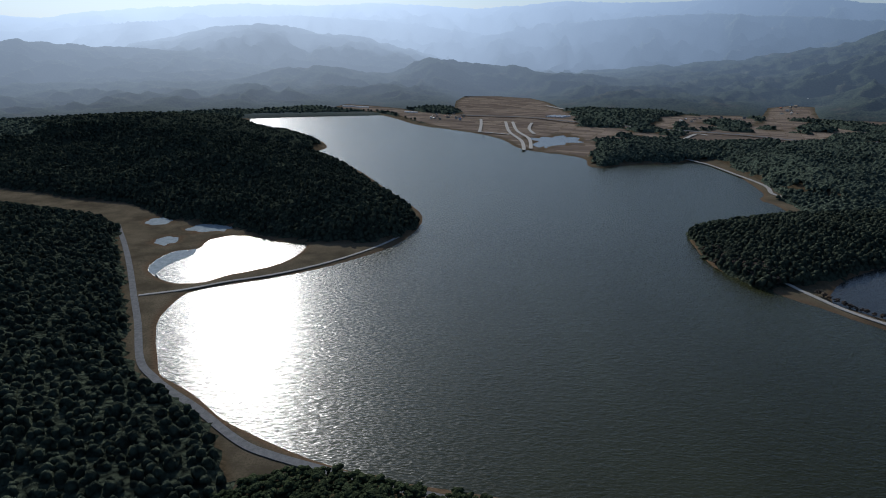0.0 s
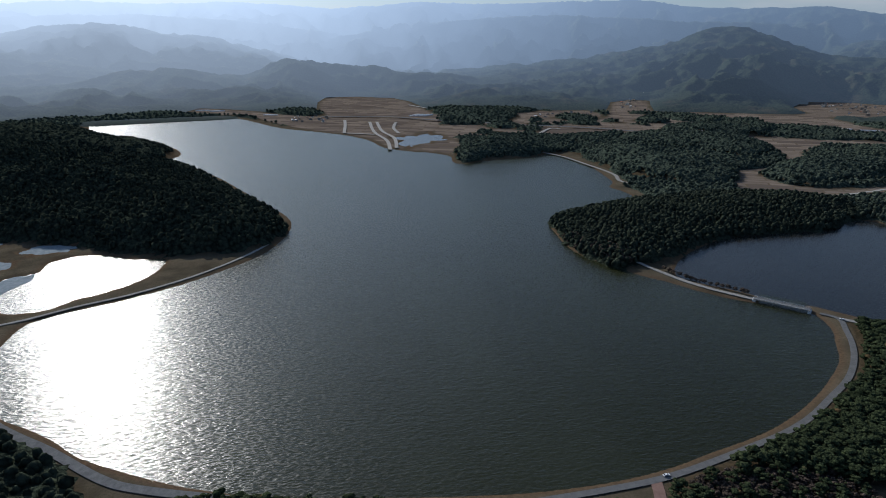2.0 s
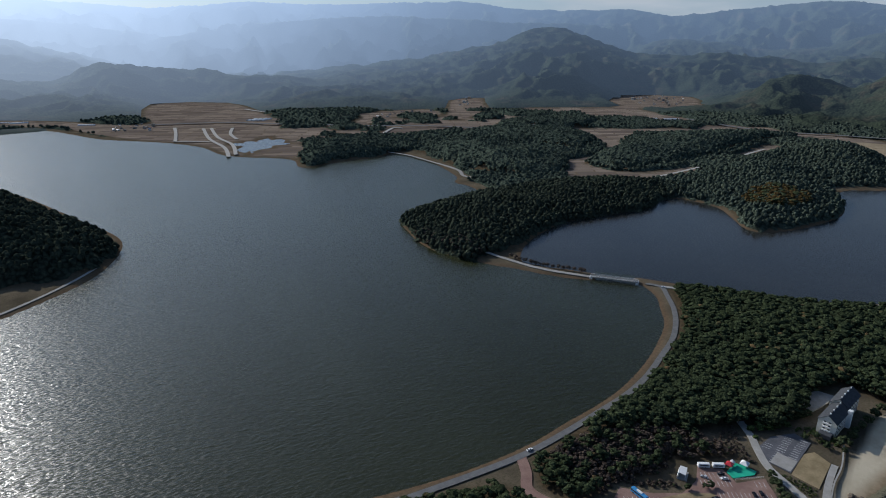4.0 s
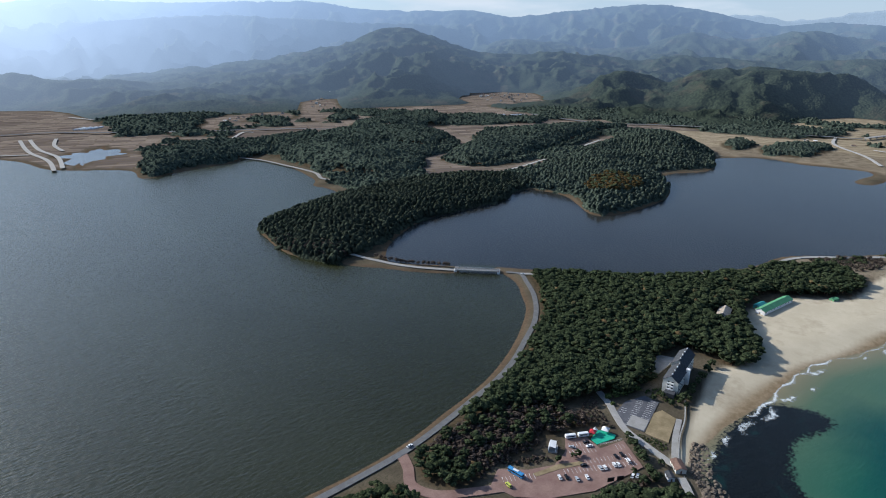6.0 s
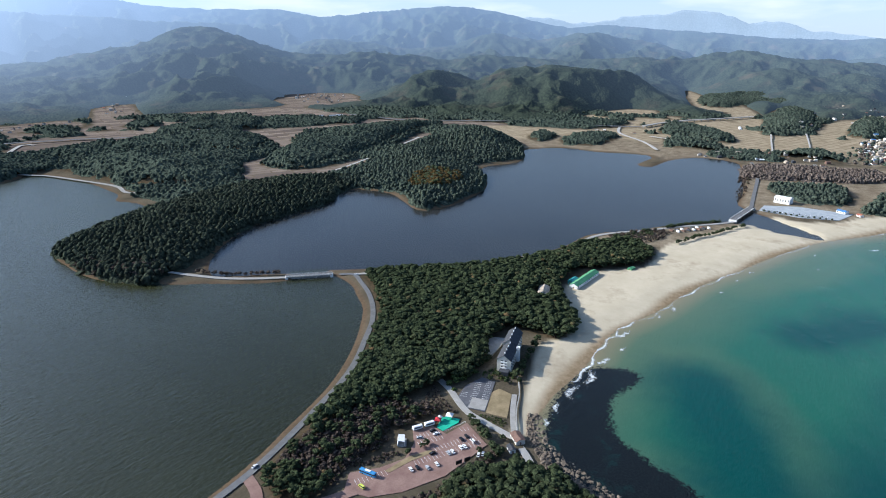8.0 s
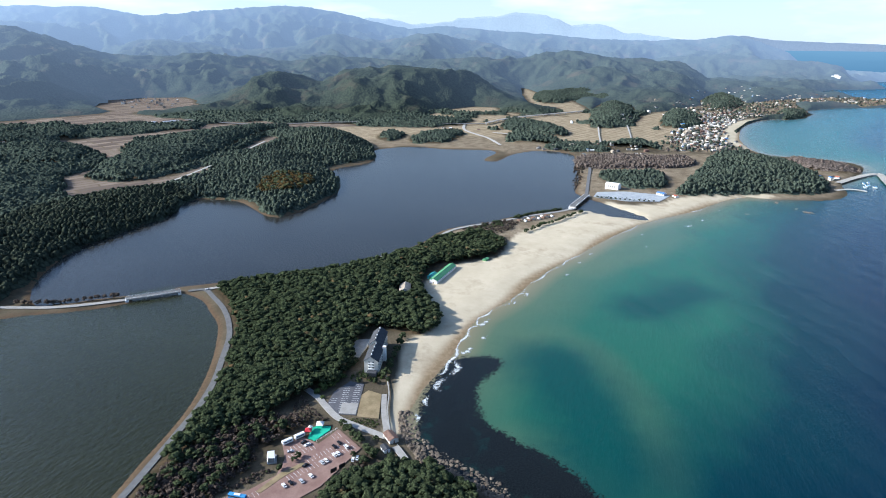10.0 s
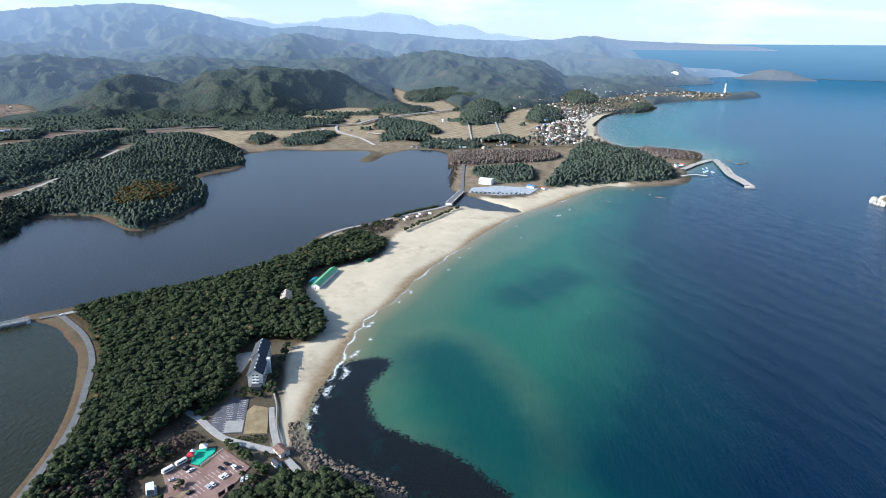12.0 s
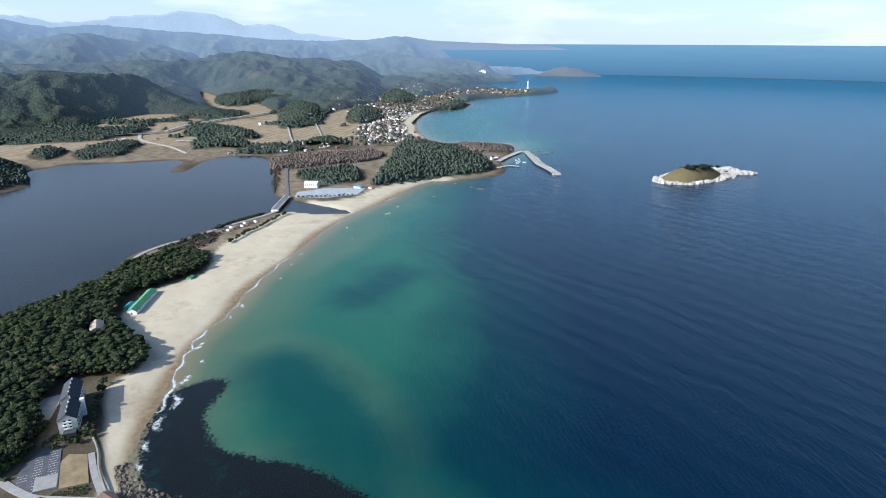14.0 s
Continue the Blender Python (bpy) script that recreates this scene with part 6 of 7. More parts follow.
# ------------------------------------------------------------ bridges
def bridge(length, width, deck_z, piers, label, rail=True):
    b = tagged(new("bridge"), label, "bridge")
    part("deck", merged(box(-length / 2 - 3, length / 2 + 3, -width / 2, width / 2, deck_z - 0.9, deck_z), box(-length / 2, length / 2, -width / 2 + 0.7, width / 2 - 0.7, deck_z - 1.6, deck_z - 0.9)), M["concrete"], b)
    part("road_surface", box(-length / 2 - 3, length / 2 + 3, -width / 2 + 0.7, width / 2 - 0.7, deck_z, deck_z + 0.06), M["asphalt"], b, "grey asphalt")
    for i in range(piers):
        x = -length / 2 + length * (i + 1) / (piers + 1)
        part("pier", box(x - 0.6, x + 0.6, -width / 2 + 1, width / 2 - 1, -3, deck_z - 1.6), M["concrete"], b)
    for x in (-length / 2 - 2.2, length / 2 + 2.2):
        part("abutment", box(x - 1.6, x + 1.6, -width / 2 - 0.4, width / 2 + 0.4, -3, deck_z - 0.9), M["white"], b, "pale abutment wall")
    for y in (-width / 2 + 0.15, width / 2 - 0.15):
        part("rail", merged(box(-length / 2 - 3, length / 2 + 3, y - 0.08, y + 0.08, deck_z + 0.9, deck_z + 1.1), box(-length / 2 - 3, length / 2 + 3, y - 0.06, y + 0.06, deck_z + 0.4, deck_z + 0.5)), M["white"], b, "white rail")
        for i in range(int(length / 3) + 1):
            x = -length / 2 + i * 3
            part("post", box(x - 0.1, x + 0.1, y - 0.1, y + 0.1, deck_z, deck_z + 1.15), M["white"], b)
    return b


stand(bridge(46, 8, 3.4, 2, "low concrete road bridge over the lake channel"), 461.5, 480.5, -47.5, 0.0)
stand(bridge(82, 10, 4.6, 3, "concrete road bridge over the lagoon mouth"), 1003, 103, -9, 0.0)

# raised road on piers over the paddies
via = tagged(new("viaduct"), "long pale viaduct on piers above the paddies", "viaduct")
vp = smooth_loop([(1865, 495), (2000, 455), (2115, 380), (2220, 300), (2350, 210)], 5, False)
for a, b in zip(vp[:-1], vp[1:]):
    d = b - a
    n = np.array([-d[1], d[0]]) / np.hypot(*d) * 6
    q = [a + n, a - n, b - n, b + n]
    part("deck", ([(*p, 7.0) for p in q] + [(*p, 9.0) for p in q], [(3, 2, 1, 0), (4, 5, 6, 7), (0, 1, 5, 4), (1, 2, 6, 5), (2, 3, 7, 6), (3, 0, 4, 7)]), M["concrete"], via)
    part("pier", box(a[0] - 1.5, a[0] + 1.5, a[1] - 1.5, a[1] + 1.5, -1, 7.0), M["concrete"], via)

# ------------------------------------------------------------ beach and shore
def rock_shape(rng, flat=0.7):
    return ICO2_V * (1 + rng.uniform(-0.28, 0.25, (len(ICO2_V), 1))) * np.array([1, rng.uniform(0.7, 1.0), flat]), ICO2_F


rock_rng = np.random.default_rng(5)
ROCKS = smooth_loop([(351, 154), (356, 145), (342, 136), (328, 122), (318, 104), (310, 84), (300, 60), (286, 62), (294, 92), (303, 119), (314, 131), (326, 143)], 3)
rx, ry = scatter(ROCKS, 1.35, rock_rng, 0.0)
rz = np.maximum(height(rx, ry), -0.6)
rs = rock_rng.uniform(0.5, 1.5, len(rx)) ** 1.5
big = np.argsort(-rs)[:120]
models = []
for i in range(6):
    m = new("rock")
    tagged(m, "brown weathered boulder at the water's edge", "rock", "shore boulders")
    models.append(mesh_object("rock", *rock_shape(rock_rng), M["stone"]))
    bpy.data.objects.remove(m)
    tagged(models[-1], "brown weathered boulder at the water's edge", "rock", "shore boulders")
for i in big:
    plant(models, rx[i], ry[i], rz[i] + 0.15, rs[i] * 0.95, rock_rng.uniform(0, 6))
finished(models)
small = np.setdiff1d(np.arange(len(rx)), big)
tagged(mesh_object("rocks", *planted([(ICO_V * (1 + rock_rng.uniform(-0.3, 0.25, (12, 1))) * np.array([1, 0.85, 0.65]), ICO_F) for _ in range(5)], rx[small], ry[small], rz[small] + 0.1, rs[small] * 0.85, rock_rng.uniform(0, 6, len(small))), M["stone"]),
       "brown boulders heaped along the shore", "rocks", kind="stuff")


def make_foam():
    k = Nodes("sea_foam")
    k.b.inputs["Alpha"].default_value = 1.0
    edge = k.attr("edge")
    a = k.span(k.math("ADD", edge, k.math("MULTIPLY", k.math("SUBTRACT", k.noise(0.3, 6, 0.8), 0.5), 2.8)), 0.45, 1.45)
    k.put(k.b.inputs["Alpha"], a)
    return k.done((0.78, 0.82, 0.82), 0.7, 0.0, 0.2)


M["foam"] = make_foam()


def foam(x, y, length, width, heading, label="white broken wave near the sand"):
    n, m = 14, 6
    u, v = np.meshgrid(np.linspace(-1, 1, n), np.linspace(-1, 1, m), indexing="ij")
    X, Y = u * length / 2, v * width / 2 + 0.18 * width * np.sin(u * 4 + x)
    c, s_ = math.cos(radians(heading)), math.sin(radians(heading))
    ob = mesh_object("surf", np.stack([x + X * c - Y * s_, y + X * s_ + Y * c, 0.10 + 0.3 * (1 - v * v)], -1).reshape(-1, 3), grid_faces(n, m)[:, ::-1], M["foam"], smooth=True)
    give(ob, "edge", ((1 - u ** 2) * (1 - np.abs(v) ** 1.5) * 0.95).ravel())
    return tagged(ob, label, "wave", "breaking waves", "stuff")


for x, y, l, wd, hd in ((398, 139, 30, 9, 8), (426, 134, 34, 10, 5), (457, 134, 26, 8, -20), (486, 126, 13, 7, 20), (514, 135, 30, 8, -25), (571, 117, 16, 7, -10), (597, 109, 22, 11, -15), (668, 76, 14, 6, -20), (713, 68, 12, 5, -22),
                        (750, 58, 18, 6, -25), (803, -7, 12, 7, -10), (855, -1, 15, 7, -25), (921, -64, 34, 12, -30), (960, -84, 22, 8, -35), (1026, -113, 10, 5, 0), (350, 139, 14, 6, 30), (372, 140, 20, 7, 15), (1145, -416, 14, 7, 0)):
    near = 1.0 if x < 545 else 0.7
    foam(x, y, l * near, wd * near, hd)
cs = smooth_loop(COAST[3:19], 8, False)
tn = np.gradient(cs, axis=0)
nn = np.stack([tn[:, 1], -tn[:, 0]], 1) / np.hypot(tn[:, 0], tn[:, 1])[:, None]
wob = 2.0 * np.sin(np.arange(len(cs)) * 0.9) + 1.5 * np.sin(np.arange(len(cs)) * 0.37)
vv = np.concatenate([np.column_stack([cs + nn * (k + wob[:, None]), np.full(len(cs), 0.07)]) for k in (-1.8, 0.6, 4.5)])
fm = mesh_object("surf", vv, np.concatenate([grid_faces(3, len(cs))]), M["foam"], smooth=True)
give(fm, "edge", np.concatenate([np.zeros(len(cs)), np.clip(0.5 + 1.6 * (fbm(cs[:, 0] / 40.0, cs[:, 1] / 40.0, 3) - 0.42) + 0.35 * (cs[:, 0] < 545), 0, 1.1), np.zeros(len(cs))]))
tagged(fm, "thin line of foam where waves reach the sand", "wave", kind="stuff")

# row of small trees on the sand, scrub and hedge at the far end of the spit
pts = smooth_loop([(802, 154), (838, 139), (866, 124), (900, 109), (935, 92)], 6, False)
row_rng = np.random.default_rng(9)
for m in pines:
    tagged(m, "small dark pine on the pale sand", "tree", "row of beach trees")
for i, (x, y) in enumerate(pts):
    plant(pines, x + row_rng.uniform(-1.5, 1.5), y + row_rng.uniform(-2, 2), ground_at(x, y) - 0.4, row_rng.uniform(4.5, 6.5), i)
for m in pines:
    tagged(m, "dark green pine standing alone", "tree", "single trees")
for x, y, size in ((281, 195, 4.5), (277, 196, 4), (267, 200, 4.5), (321, 184, 6), (316, 177, 6.5), (312, 171, 6), (308, 164, 6), (303, 157, 5.5), (294, 162, 4), (300, 154, 6), (314, 155, 4.5), (298, 149, 7), (289, 152, 7), (318, 180, 5), (310, 167, 6.5),
                   (384, 196, 5), (380, 186, 4.5), (390, 184, 6), (396, 184, 6), (404, 184, 6.5), (376, 199, 4), (412, 187, 6), (422, 188, 6), (432, 190, 7), (386, 178, 4), (395, 180, 5), (444, 192, 7), (455, 194, 7)):
    plant(pines, x, y, ground_at(x, y), size, x)
for m in bares:
    tagged(m, "thin bare tree on the causeway bank", "tree", "causeway trees")
for i in range(16):
    q = i / 15
    x, y = 392 + 46 * q + row_rng.uniform(-2, 2), 590 - 82 * q + row_rng.uniform(-2, 2)
    plant(bares, x + 6, y + 4, ground_at(x + 6, y + 4), row_rng.uniform(4, 7), i)
bush_models = [tree_model(q, "bush", "rounded yellow-green shrub beside the parking court") for q in SHAPES[0][:3]]
for m in bush_models:
    tagged(m, group="shrubs by the parking court")
for x, y, size in ((352, 222, 6), (358, 219, 6.5), (365, 217, 6), (371, 216, 6.5), (378, 214, 6), (362, 223, 7), (348, 215, 4)):
    plant(bush_models, x, y, ground_at(x, y) - 1.5, size, y)
finished(bush_models)


def scrub(name, loop, gap, tall, leaf, label):
    x, y = scatter(smooth_loop(loop, 3), gap, row_rng, 10.0)
    size = tall * row_rng.uniform(0.6, 1.3, len(x))
    ob = mesh_object(name, *planted([q[0] for q in SHAPES[1]], x, y, height(x, y) - size * 0.3, size, row_rng.uniform(0, 6, len(x))), M[leaf])
    return tagged(ob, label, "scrub", kind="stuff")


scrub("scrub", [(790, 243), (833, 218), (862, 190), (850, 172), (812, 178), (775, 200)], 5.5, 4.5, "bare", "bare brown scrub beside the lagoon road")
scrub("scrub", [(800, 225), (840, 208), (850, 190), (820, 190)], 8, 6, "pine", "dark pines among bare scrub")
scrub("hedge", [(868, 192), (900, 172), (920, 157), (943, 136), (950, 130), (946, 126), (915, 150), (895, 165), (866, 184)], 3.6, 5, "pine", "dark green hedge along the lagoon road")
scrub("scrub", [(212, 256), (236, 226), (262, 216), (276, 222), (290, 230), (300, 245), (270, 262), (240, 272)], 3.4, 3.6, "bare", "grey-brown bare thicket beside the car park")
scrub("scrub", [(1100, 130), (1200, 140), (1290, 150), (1290, 128), (1200, 122), (1110, 116)], 8, 5, "bare", "brown bank plants on the lagoon shore")
scrub("scrub", [(330, 740), (330, 690), (345, 640), (365, 612), (380, 640), (355, 700), (345, 745)], 6, 8, "bare", "bare brown trees on the peninsula tip")
scrub("scrub", [(870, 560), (930, 560), (960, 600), (900, 640), (850, 610)], 5, 13, "autumn", "rust-brown oak trees on the pine knoll")
scrub("scrub", [(222, 228), (216, 215), (232, 223), (246, 210), (262, 202), (268, 204), (262, 215), (244, 223)], 2.6, 2.6, "bare", "brown bare brush along the car park edge")
scrub("scrub", [(212, 200), (218, 190), (238, 176), (262, 163), (285, 160), (302, 158), (300, 148), (262, 156), (230, 162), (205, 182)], 3.2, 3.4, "bare", "brown bare brush below the car park")
scrub("scrub", [(377, 212), (394, 205), (398, 190), (385, 178), (377, 184), (380, 200)], 3.2, 2.2, "bush", "low garden shrubs in front of the guest house")
scrub("scrub", [(350, 228), (375, 222), (402, 228), (412, 214), (395, 213), (360, 217)], 4.5, 5.5, "pine", "pines between the court and the guest house")
scrub("scrub", [(318, 212), (324, 196), (331, 206), (342, 220), (346, 232), (330, 232)], 3.0, 2.2, "bare", "low brown brush beside the lane")
scrub("reeds", [(326, 161), (336, 164), (334, 178), (329, 184), (327, 172)], 1.4, 1.1, "bush", "low garden shrubs beside the lane")


for m in pines:
    tagged(m, "small dark pine at the plaza edge", "tree", "row of plaza trees")
for i in range(13):
    x, y = 1037 + 0.25 * abs(i - 6) ** 1.6, 78 - i * 7.6
    plant(pines, x, y, ground_at(x, y) - 0.3, row_rng.uniform(3.2, 4.6), i)


# parked caravans at the far end of the spit
def caravan(i):
    t = tagged(new("caravan"), ("white", "brown", "grey")[i % 3] + " caravan parked on the sand", "caravan", "caravans on the sand")
    part("body", box(-3, 3, -1.2, 1.2, 0.5, 2.8, 0.3), M[("white", "brown_roof", "grey_roof")[i % 3]], t)
    part("window", box(-2.2, 2.2, -1.24, -1.2, 1.5, 2.2), M["dark_glass"], t)
    for y in (-1.22, 1.0):
        part("wheel", disc(0, y, 0.35, 0.35, y + 0.22), M["tyre"], t)
    return t


for i in range(14):
    x, y = 860 + (i % 7) * 6.5, 165 - (i % 7) * 5.5 + (i // 7) * 9
    stand(caravan(i), x, y, 40 + 13 * (i % 3))
for i in range(12):
    c = stand(car(PAINT[("white", "silver", "black", "white")[i % 4]]), 1048 + i * 0.4, 75 - i * 7.5, 5)
    c.location.z += 0.6
    tagged(c, f"{WORDS[('white', 'silver', 'black', 'white')[i % 4]]} car parked on the beach plaza", "car", "cars on the plaza")


# ------------------------------------------------------------ villages and town
def house(rng, i):
    l, d, h = rng.uniform(9, 15), rng.uniform(7, 10), rng.choice([3.2, 3.2, 6.0, 9.0])
    roof = M[("concrete", "red_roof", "blue_roof", "grey_roof", "tan_roof", "grey_roof", "white", "brown_roof")[i % 8]]
    word = ("pale grey", "red", "blue", "dark grey", "tan", "dark grey", "white", "brown")[i % 8]
    t = tagged(new("house"), f"{'pale' if h < 4 else 'tall pale'} village house with a {word} roof", "house", "village houses")
    part("wall", gable_walls(l, d, h, h + 1.8), M[("cream", "concrete", "pale_stone", "concrete", "tan_roof")[i % 5]], t)
    part("roof", gable_roof(l, d, h, h + 1.8, 0.5, 0.3), roof, t)
    for k in (-0.25, 0.25):
        part("window", box(k * l - 0.8, k * l + 0.8, -d / 2 - 0.06, -d / 2 + 0.06, h * 0.35, h * 0.35 + 1.3), M["dark_glass"], t)
    return t


town_rng = np.random.default_rng(77)
houses = [house(town_rng, i) for i in range(16)]


settled = []


def settle(loop, gap, share, zlift=0.0):
    x, y = scatter(loop, gap, town_rng, 0.0)
    keep = town_rng.random(len(x)) < share
    for a, b in zip(x[keep], y[keep]):
        k = int(town_rng.integers(len(houses)))
        settled.append((a, b))
        turn = town_rng.choice([20, 110, 35, 125]) + town_rng.uniform(-8, 8)
        sc = town_rng.uniform(0.5, 0.85)
        copy_thing(houses[k], Matrix.LocRotScale((a, b, float(land_at(a, b)[0]) + zlift), Euler((0, 0, radians(turn))), None) @ Matrix.Diagonal((sc, sc, sc, 1)))


settle(smooth_loop([(1570, -70), (1640, -215), (1980, -200), (2350, -320), (2400, -440), (2440, -180), (2120, -110), (1870, -40), (1700, -50)], 2), 23, 0.45)
settle(smooth_loop([(2557, -41), (3165, -195), (3436, -390), (3168, -506), (2644, -424), (2403, -228), (2331, -68)], 2), 62, 0.3)
settle(smooth_loop([(2390, 60), (2556, 110), (2732, 46), (2557, -41), (2331, 24)], 2), 40, 0.35)
settle(smooth_loop([(2440, -200), (2400, -460), (2570, -510), (2900, -560), (3050, -950), (3200, -980), (3240, -700), (3000, -300)], 2), 76, 0.28)
settle(smooth_loop([(1850, 1850), (2080, 2180), (2250, 2020), (2030, 1780)], 2), 36, 0.45)
settle(smooth_loop([(770, 2090), (1000, 2120), (980, 1960), (770, 1900)], 2), 34, 0.35)
settle(smooth_loop([(-60, 2270), (70, 2150), (60, 2010), (-60, 2060)], 2), 30, 0.5)
settle(smooth_loop([(1330, 2480), (1500, 2560), (1270, 2150), (1190, 2180)], 2), 45, 0.35)
settle(smooth_loop([(1490, 60), (1490, 20), (1560, -10), (1580, 110), (1500, 300), (1480, 250)], 2), 26, 0.45)
settle(smooth_loop([(1640, 560), (1740, 470), (1780, 520), (1700, 640)], 2), 30, 0.4)
settle(smooth_loop([(1080, 1270), (1120, 1240), (1170, 1420), (1120, 1430)], 2), 26, 0.5)
settle(smooth_loop([(2150, -90), (2330, -20), (2440, -60), (2300, -90)], 2), 28, 0.6)
settle(smooth_loop([(1980, 60), (2080, 130), (2200, 120), (2100, 30)], 2), 30, 0.5)
settle(smooth_loop([(1300, -330), (1280, -300), (1340, -315), (1390, -370), (1380, -385)], 2), 20, 0.7)
finished(houses)
# the farther roofs of the fishing town, too small to tell apart one by one
gv = np.array([(a, b, c) for a in (-0.5, 0.5) for b, c in ((-0.36, -0.2), (0.36, -0.2), (0.36, 0.42), (0, 0.62), (-0.36, 0.42))])
gf = np.array([(0, 2, 1), (0, 4, 2), (4, 3, 2), (5, 6, 7), (5, 7, 9), (9, 7, 8), (1, 2, 7), (1, 7, 6), (2, 3, 8), (2, 8, 7), (3, 4, 9), (3, 9, 8), (4, 0, 5), (4, 5, 9)])
TOWN_QUARTERS = [([(1600, -80), (1640, -200), (1980, -195), (2330, -310), (2390, -430), (2440, -200), (2120, -115), (1870, -50)], 17, 0.6),
                 ([(2557, -41), (3165, -195), (3436, -390), (3168, -506), (2644, -424), (2403, -228), (2331, -68)], 42, 0.5),
                 ([(2420, -470), (2570, -515), (2900, -560), (3050, -950), (3200, -980), (3300, -800), (3100, -500), (2700, -440)], 34, 0.6),
                 ([(1490, 60), (1490, 20), (1560, -10), (1580, 110), (1500, 300), (1480, 250)], 24, 0.4)]
tx, ty = [], []
for loop, gap, share in TOWN_QUARTERS:
    qx, qy = scatter(smooth_loop(loop, 2), gap, town_rng, 0.0)
    ok = town_rng.random(len(qx)) < share
    for n in ("town_knoll", "town_head", "town_wood"):
        ok &= inside_by(WOOD_LOOPS[n], qx, qy, 5.0) < 0
    tx.append(qx[ok])
    ty.append(qy[ok])
tx, ty = np.concatenate(tx), np.concatenate(ty)
pick = town_rng.integers(0, 6, len(tx))
for k, (paint, word) in enumerate((("cream", "cream"), ("tan_roof", "tan"), ("concrete", "grey concrete"), ("brown_roof", "brown-roofed"), ("grey_roof", "dark-roofed"), ("pale_stone", "pale stone"))):
    q = pick == k
    turn = np.radians(town_rng.choice([20, 110, 35, 125], q.sum()))
    ob = mesh_object("far_houses", *planted([(gv, gf)], tx[q], ty[q], land_at(tx[q], ty[q]), town_rng.uniform(6, 11.5, q.sum()), turn), M[paint])
    tagged(ob, f"many small {word} houses of the fishing town", "houses", kind="stuff")


# garden trees and small groves between the houses
for leaf, gap, share, word in (("canopy", 15, 0.34, "dark green"), ("canopy_bare", 17, 0.30, "bare brown")):
    gx_, gy_ = scatter(TOWN_FLAT, gap, town_rng, 0.0)
    k = (town_rng.random(len(gx_)) < share + 0.9 * (fbm(gx_ / 90.0 + 4, gy_ / 90.0, 3) - 0.5)) & (inside_by(COVE_BEACH, gx_, gy_, 20.0) < -12) & (inside_by(SEA, gx_, gy_, 30.0) < -18)
    gx_, gy_ = gx_[k], gy_[k]
    ob = mesh_object("trees", *planted(shapes, gx_, gy_, land_at(gx_, gy_) - 1.0, town_rng.uniform(6, 10, len(gx_)), town_rng.uniform(0, 6.28, len(gx_))), M[leaf], smooth=True)
    tagged(ob, f"{word} garden trees among the town houses", "trees", kind="stuff")


def greenhouse():
    t = tagged(new("greenhouse"), "long white plastic greenhouse on the plain", "greenhouse", "greenhouses on the plain")
    arc = [(4 * math.cos(math.pi * i / 8), 3.4 * math.sin(math.pi * i / 8)) for i in range(9)]
    v, f = prism(arc, -25, 25)
    part("cover", v and ([(y, x, z) for x, y, z in v], [q[::-1] for q in f]), M["white"], t)
    part("door", box(-25.1, -24.95, -0.9, 0.9, 0, 2.2), M["steel"], t)
    return t


gh = greenhouse()
for x, y, hd in ((370, 2120, 40), (385, 2115, 40), (400, 2110, 40), (415, 2105, 40), (-115, 2230, -20), (-365, 2420, -10), (2005, 250, 10), (1525, 1525, -30), (1600, 1475, -25), (1320, 1050, 15), (1550, 1520, -30), (-310, 2390, 0)):
    copy_thing(gh, pose(x, y, ground_at(x, y), 0, 0, hd))
finished([gh])

# ------------------------------------------------------------ harbour, island, far landmarks
ribbon("breakwater", [(1300, -338), (1372, -388), (1415, -432), (1345, -428), (1262, -418), (1212, -421), (1165, -423)], 12, M["pale_stone"], "pale concrete breakwater of the small harbour", 1.6, "breakwater")
ribbon("quay", [(1235, -320), (1255, -350), (1245, -372)], 7, M["pale_stone"], "low pale quay of the small harbour", 0.6, "quay")
bw = smooth_loop([(1425, -440), (1345, -438), (1262, -428), (1212, -431), (1160, -430), (1156, -420)], 10, False)
bx, by = np.repeat(bw[:, 0], 7) + rock_rng.uniform(-5, 5, len(bw) * 7), np.repeat(bw[:, 1], 7) + rock_rng.uniform(-4, 4, len(bw) * 7)
stone_shapes = [(ICO_V * (1 + rock_rng.uniform(-0.3, 0.25, (12, 1))), ICO_F) for _ in range(5)]
tagged(mesh_object("rocks", *planted(stone_shapes, bx, by, np.full(len(bx), 0.8), rock_rng.uniform(1.0, 2.2, len(bx)), rock_rng.uniform(0, 6, len(bx))), M["pale_stone"]), "pale armour stones along the breakwater", "rocks", kind="stuff")


def boat(label):
    t = tagged(new("boat"), label, "boat", "boats in the harbour")
    v = [(-4, -1.2, 1.0), (3, -1.3, 1.1), (5, 0, 1.4), (3, 1.3, 1.1), (-4, 1.2, 1.0), (-3.6, -0.8, -0.3), (2.6, -0.8, -0.3), (4.2, 0, -0.1), (2.6, 0.8, -0.3), (-3.6, 0.8, -0.3)]
    part("hull", (v, [(0, 1, 2, 3, 4), (9, 8, 7, 6, 5)] + [(i, i + 5, (i + 1) % 5 + 5, (i + 1) % 5) for i in range(5)]), M["white"], t)
    part("cabin", box(-2.5, 0.5, -0.8, 0.8, 1.0, 2.8, 0.2), M["blue_roof"], t)
    return t


bt = boat("small white fishing boat moored in the harbour")
for x, y, hd in ((1285, -378, 10), (1295, -384, 20), (1305, -390, 0), (1290, -396, 40), (1318, -385, 15), (1330, -395, 5)):
    copy_thing(bt, pose(x, y, 0, 0, 0, hd))
finished([bt])


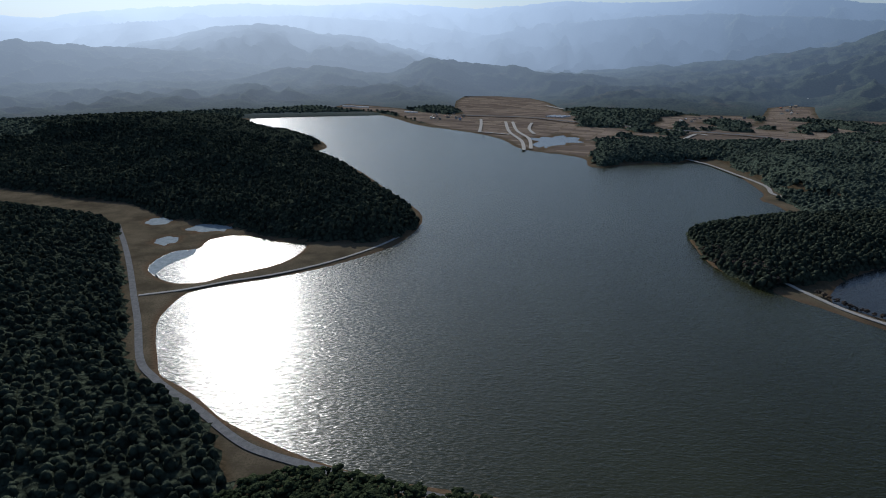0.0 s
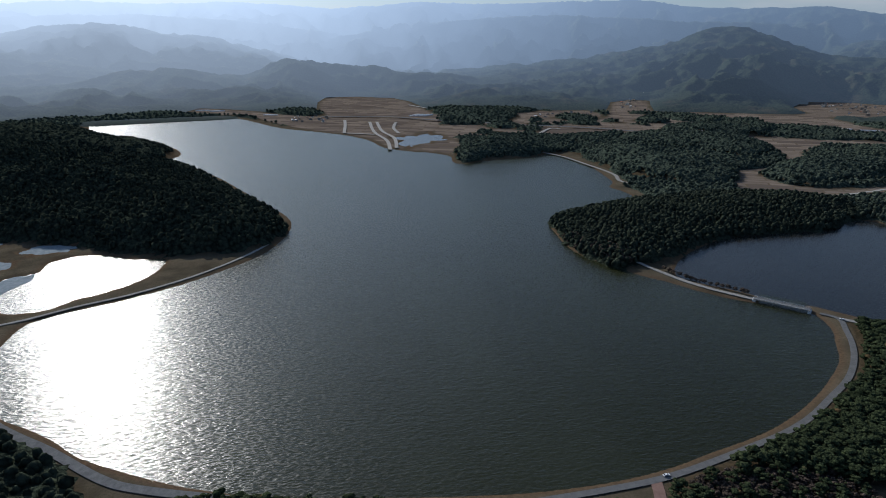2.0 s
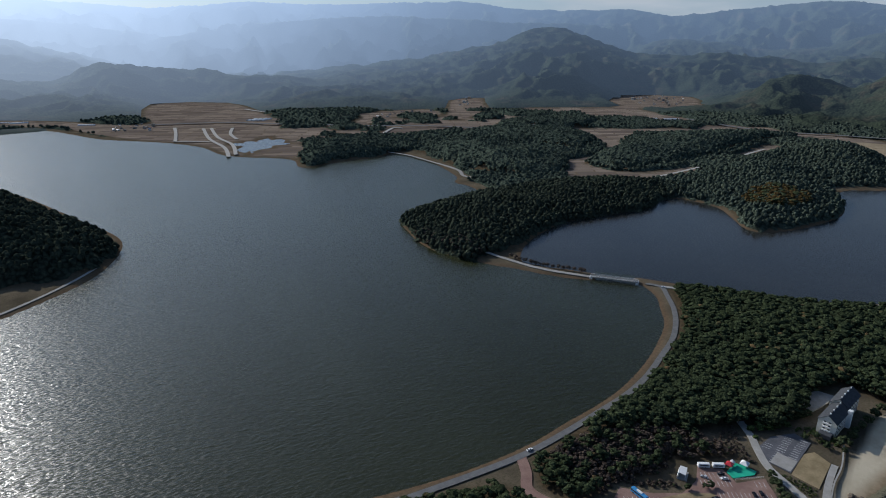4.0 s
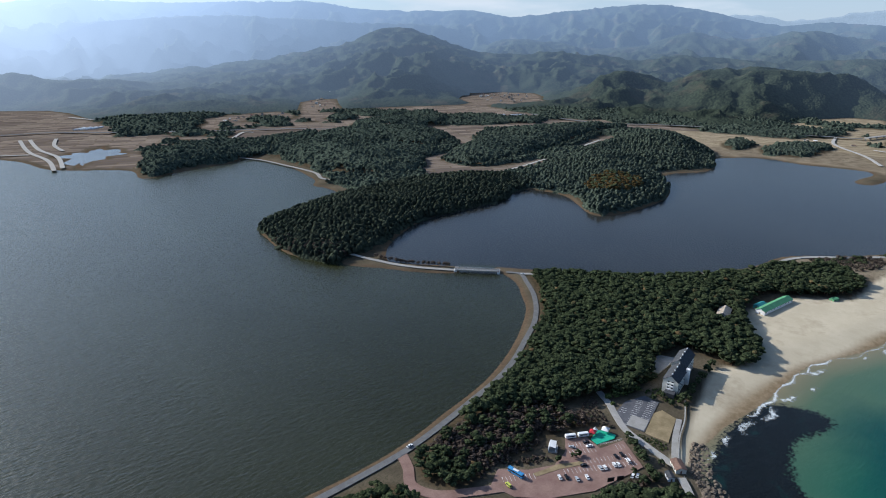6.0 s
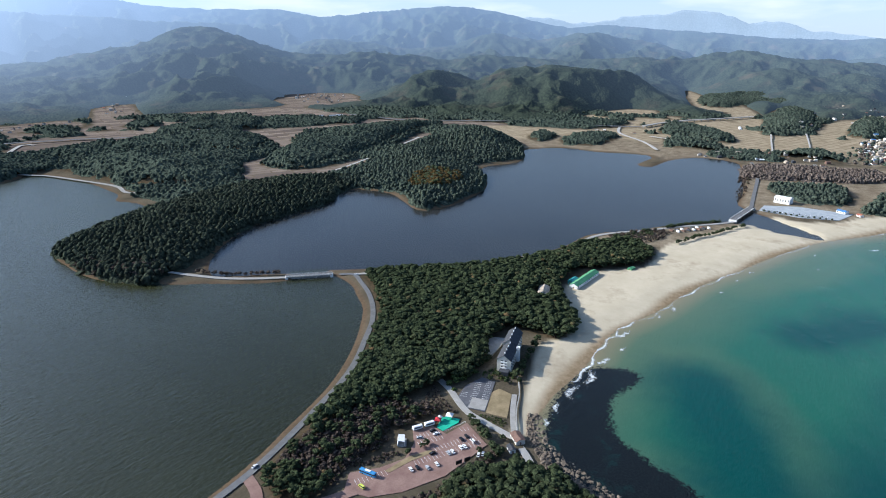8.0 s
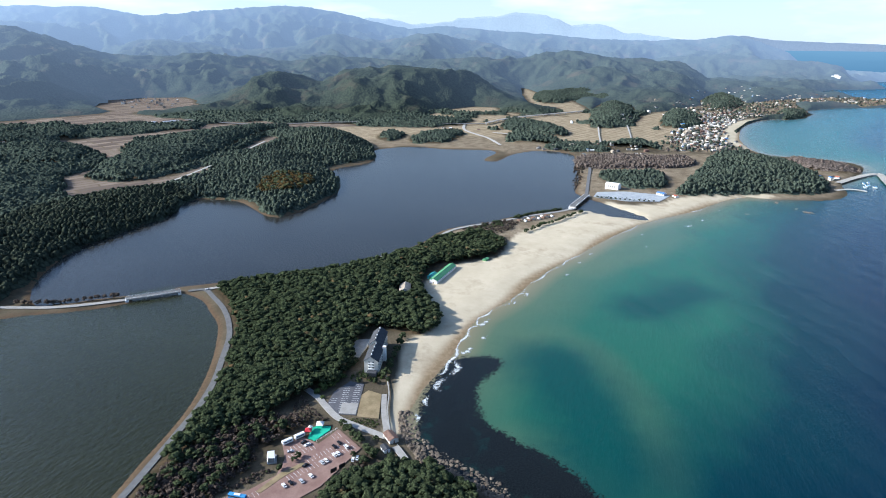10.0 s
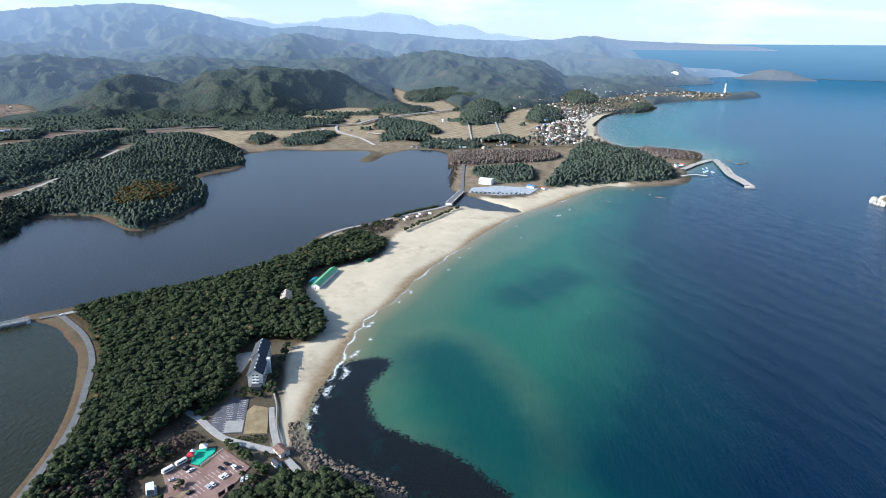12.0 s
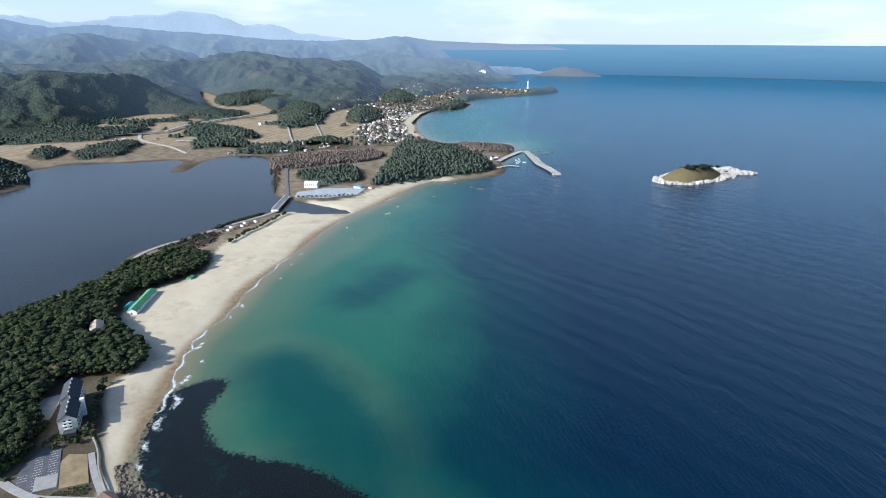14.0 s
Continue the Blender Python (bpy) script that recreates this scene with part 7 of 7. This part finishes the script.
def island():
    """A grassy dome on a pale granite shelf."""
    n, m = 72, 22
    a, q = np.meshgrid(np.arange(n) * 2 * math.pi / n, np.linspace(0, 1, m), indexing="ij")
    ax, ay = 92 * (1 + 0.10 * np.sin(3 * a + 1)), 45 * (1 + 0.14 * np.sin(2 * a))
    X, Y = q * ax * np.cos(a), q * ay * np.sin(a)
    Z = 20 * np.clip(1 - (q / 0.82) ** 2.2, 0, 1) * (0.8 + 0.5 * fbm(X / 30.0 + 40, Y / 30.0 + 40, 4)) + 2.6 * (1 - q ** 3) - 1.2 * (q > 0.97)
    c, s_ = math.cos(radians(-72)), math.sin(radians(-72))
    return np.stack([1086 + X * c - Y * s_, -677 + X * s_ + Y * c, Z], -1).reshape(-1, 3), q.ravel(), n, m


iv, iq, n, m = island()
isl = tagged(new("island"), "small grassy island ringed with pale rocks", "island")
ft = grid_faces(n, m)
ft = np.concatenate([ft, np.stack([(n - 1) * m + np.arange(m - 1), (n - 1) * m + np.arange(1, m), np.arange(1, m), np.arange(m - 1)], 1)])
M["island_grass"] = make_foliage("island_grass", (0.085, 0.085, 0.035), (0.14, 0.13, 0.06), (0.16, 0.12, 0.07), 0.1)
qf = iq[ft].mean(1)
mesh_object("grass", iv, ft[qf < 0.8], M["island_grass"], isl, True)
mesh_object("rock_shelf", iv, ft[qf >= 0.8], M["pale_stone"], isl, True)
ra = rock_rng.uniform(0, 6.28, 260)
rq = rock_rng.uniform(0.82, 1.02, 260)
ix, iy = rq * 92 * np.cos(ra), rq * 45 * np.sin(ra)
ex, ey = rock_rng.uniform(60, 150, 420), rock_rng.normal(0, 1, 420)
ey = ey * (9 + 4 * np.sin(ex / 9)) + np.where(rock_rng.random(420) < 0.5, 26, -14)
ix, iy = np.concatenate([ix, ex]), np.concatenate([iy, ey])
c, s_ = math.cos(radians(-72)), math.sin(radians(-72))
wx, wy = 1086 + ix * c - iy * s_, -677 + ix * s_ + iy * c
tagged(mesh_object("rocks", *planted(stone_shapes, wx, wy, np.full(len(wx), 0.8), rock_rng.uniform(1.5, 5.0, len(wx)), rock_rng.uniform(0, 6, len(wx))), M["pale_stone"]), "jagged pale granite rocks round the island", "rocks", kind="stuff")
tx, ty = rock_rng.normal(8, 18, 70), rock_rng.normal(-4, 7, 70)
wx, wy = 1086 + tx * c - ty * s_, -677 + tx * s_ + ty * c
tagged(mesh_object("scrub", *planted([q[0] for q in SHAPES[1]], wx, wy, np.full(len(wx), 17.0), rock_rng.uniform(5, 9, len(wx)), rock_rng.uniform(0, 6, len(wx))), M["pine_far"]), "dark low pines on top of the island", "scrub", kind="stuff")

# reefs off the beach and off the harbour
for x, y, r in ((1112, -207, 7), (1060, -245, 9), (1020, -153, 4), (1390, -480, 10), (1410, -500, 8), (1430, -470, 9), (1080, -232, 5)):
    k = tagged(mesh_object("rock", *rock_shape(rock_rng, 0.35), M["stone"]), "dark low reef awash in the shallows", "rock", "reefs")
    k.matrix_world = Matrix.LocRotScale((x, y, -0.3), Euler((0, 0, x)), (r, r * 0.6, r * 0.5))

lh = tagged(new("lighthouse"), "tall white lighthouse on the far headland", "lighthouse")
sides = 16
ring = [(math.cos(2 * math.pi * i / sides), math.sin(2 * math.pi * i / sides)) for i in range(sides)]


def turned(profile):
    v = [(r * a, r * b, z) for r, z in profile for a, b in ring]
    f = [(k * sides + i, k * sides + (i + 1) % sides, (k + 1) * sides + (i + 1) % sides, (k + 1) * sides + i) for k in range(len(profile) - 1) for i in range(sides)]
    return v, f + [tuple(range(len(v) - sides, len(v)))]


part("tower", turned([(6, -3), (6, 2), (4.5, 3), (3.4, 34), (5, 35), (5, 37)]), M["white"], lh)
part("lantern", turned([(2.6, 37), (2.6, 41)]), M["dark_glass"], lh)
part("cap", turned([(3.2, 41), (0.4, 44)]), M["white"], lh)
stand(lh, 3290, -1010, 0, 4)
tb = tagged(new("apartment_block"), "tall white hotel block above the bay", "building")
part("wall", merged(box(-22, 22, -9, 9, -3, 42), box(-10, 10, -7, 7, 42, 48)), M["white"], tb)
for fl in range(12):
    for i in range(8):
        part("window", box(-20 + i * 5.2, -17 + i * 5.2, -9.1, -8.95, 1.5 + fl * 3.4, 3.4 + fl * 3.4), M["dark_glass"], tb)
stand(tb, 4105, -945, 80, max(2.0, min(float(land_at(4105, -945)[0]) - 2, 14.0)))
finished(pines)
finished(bares)
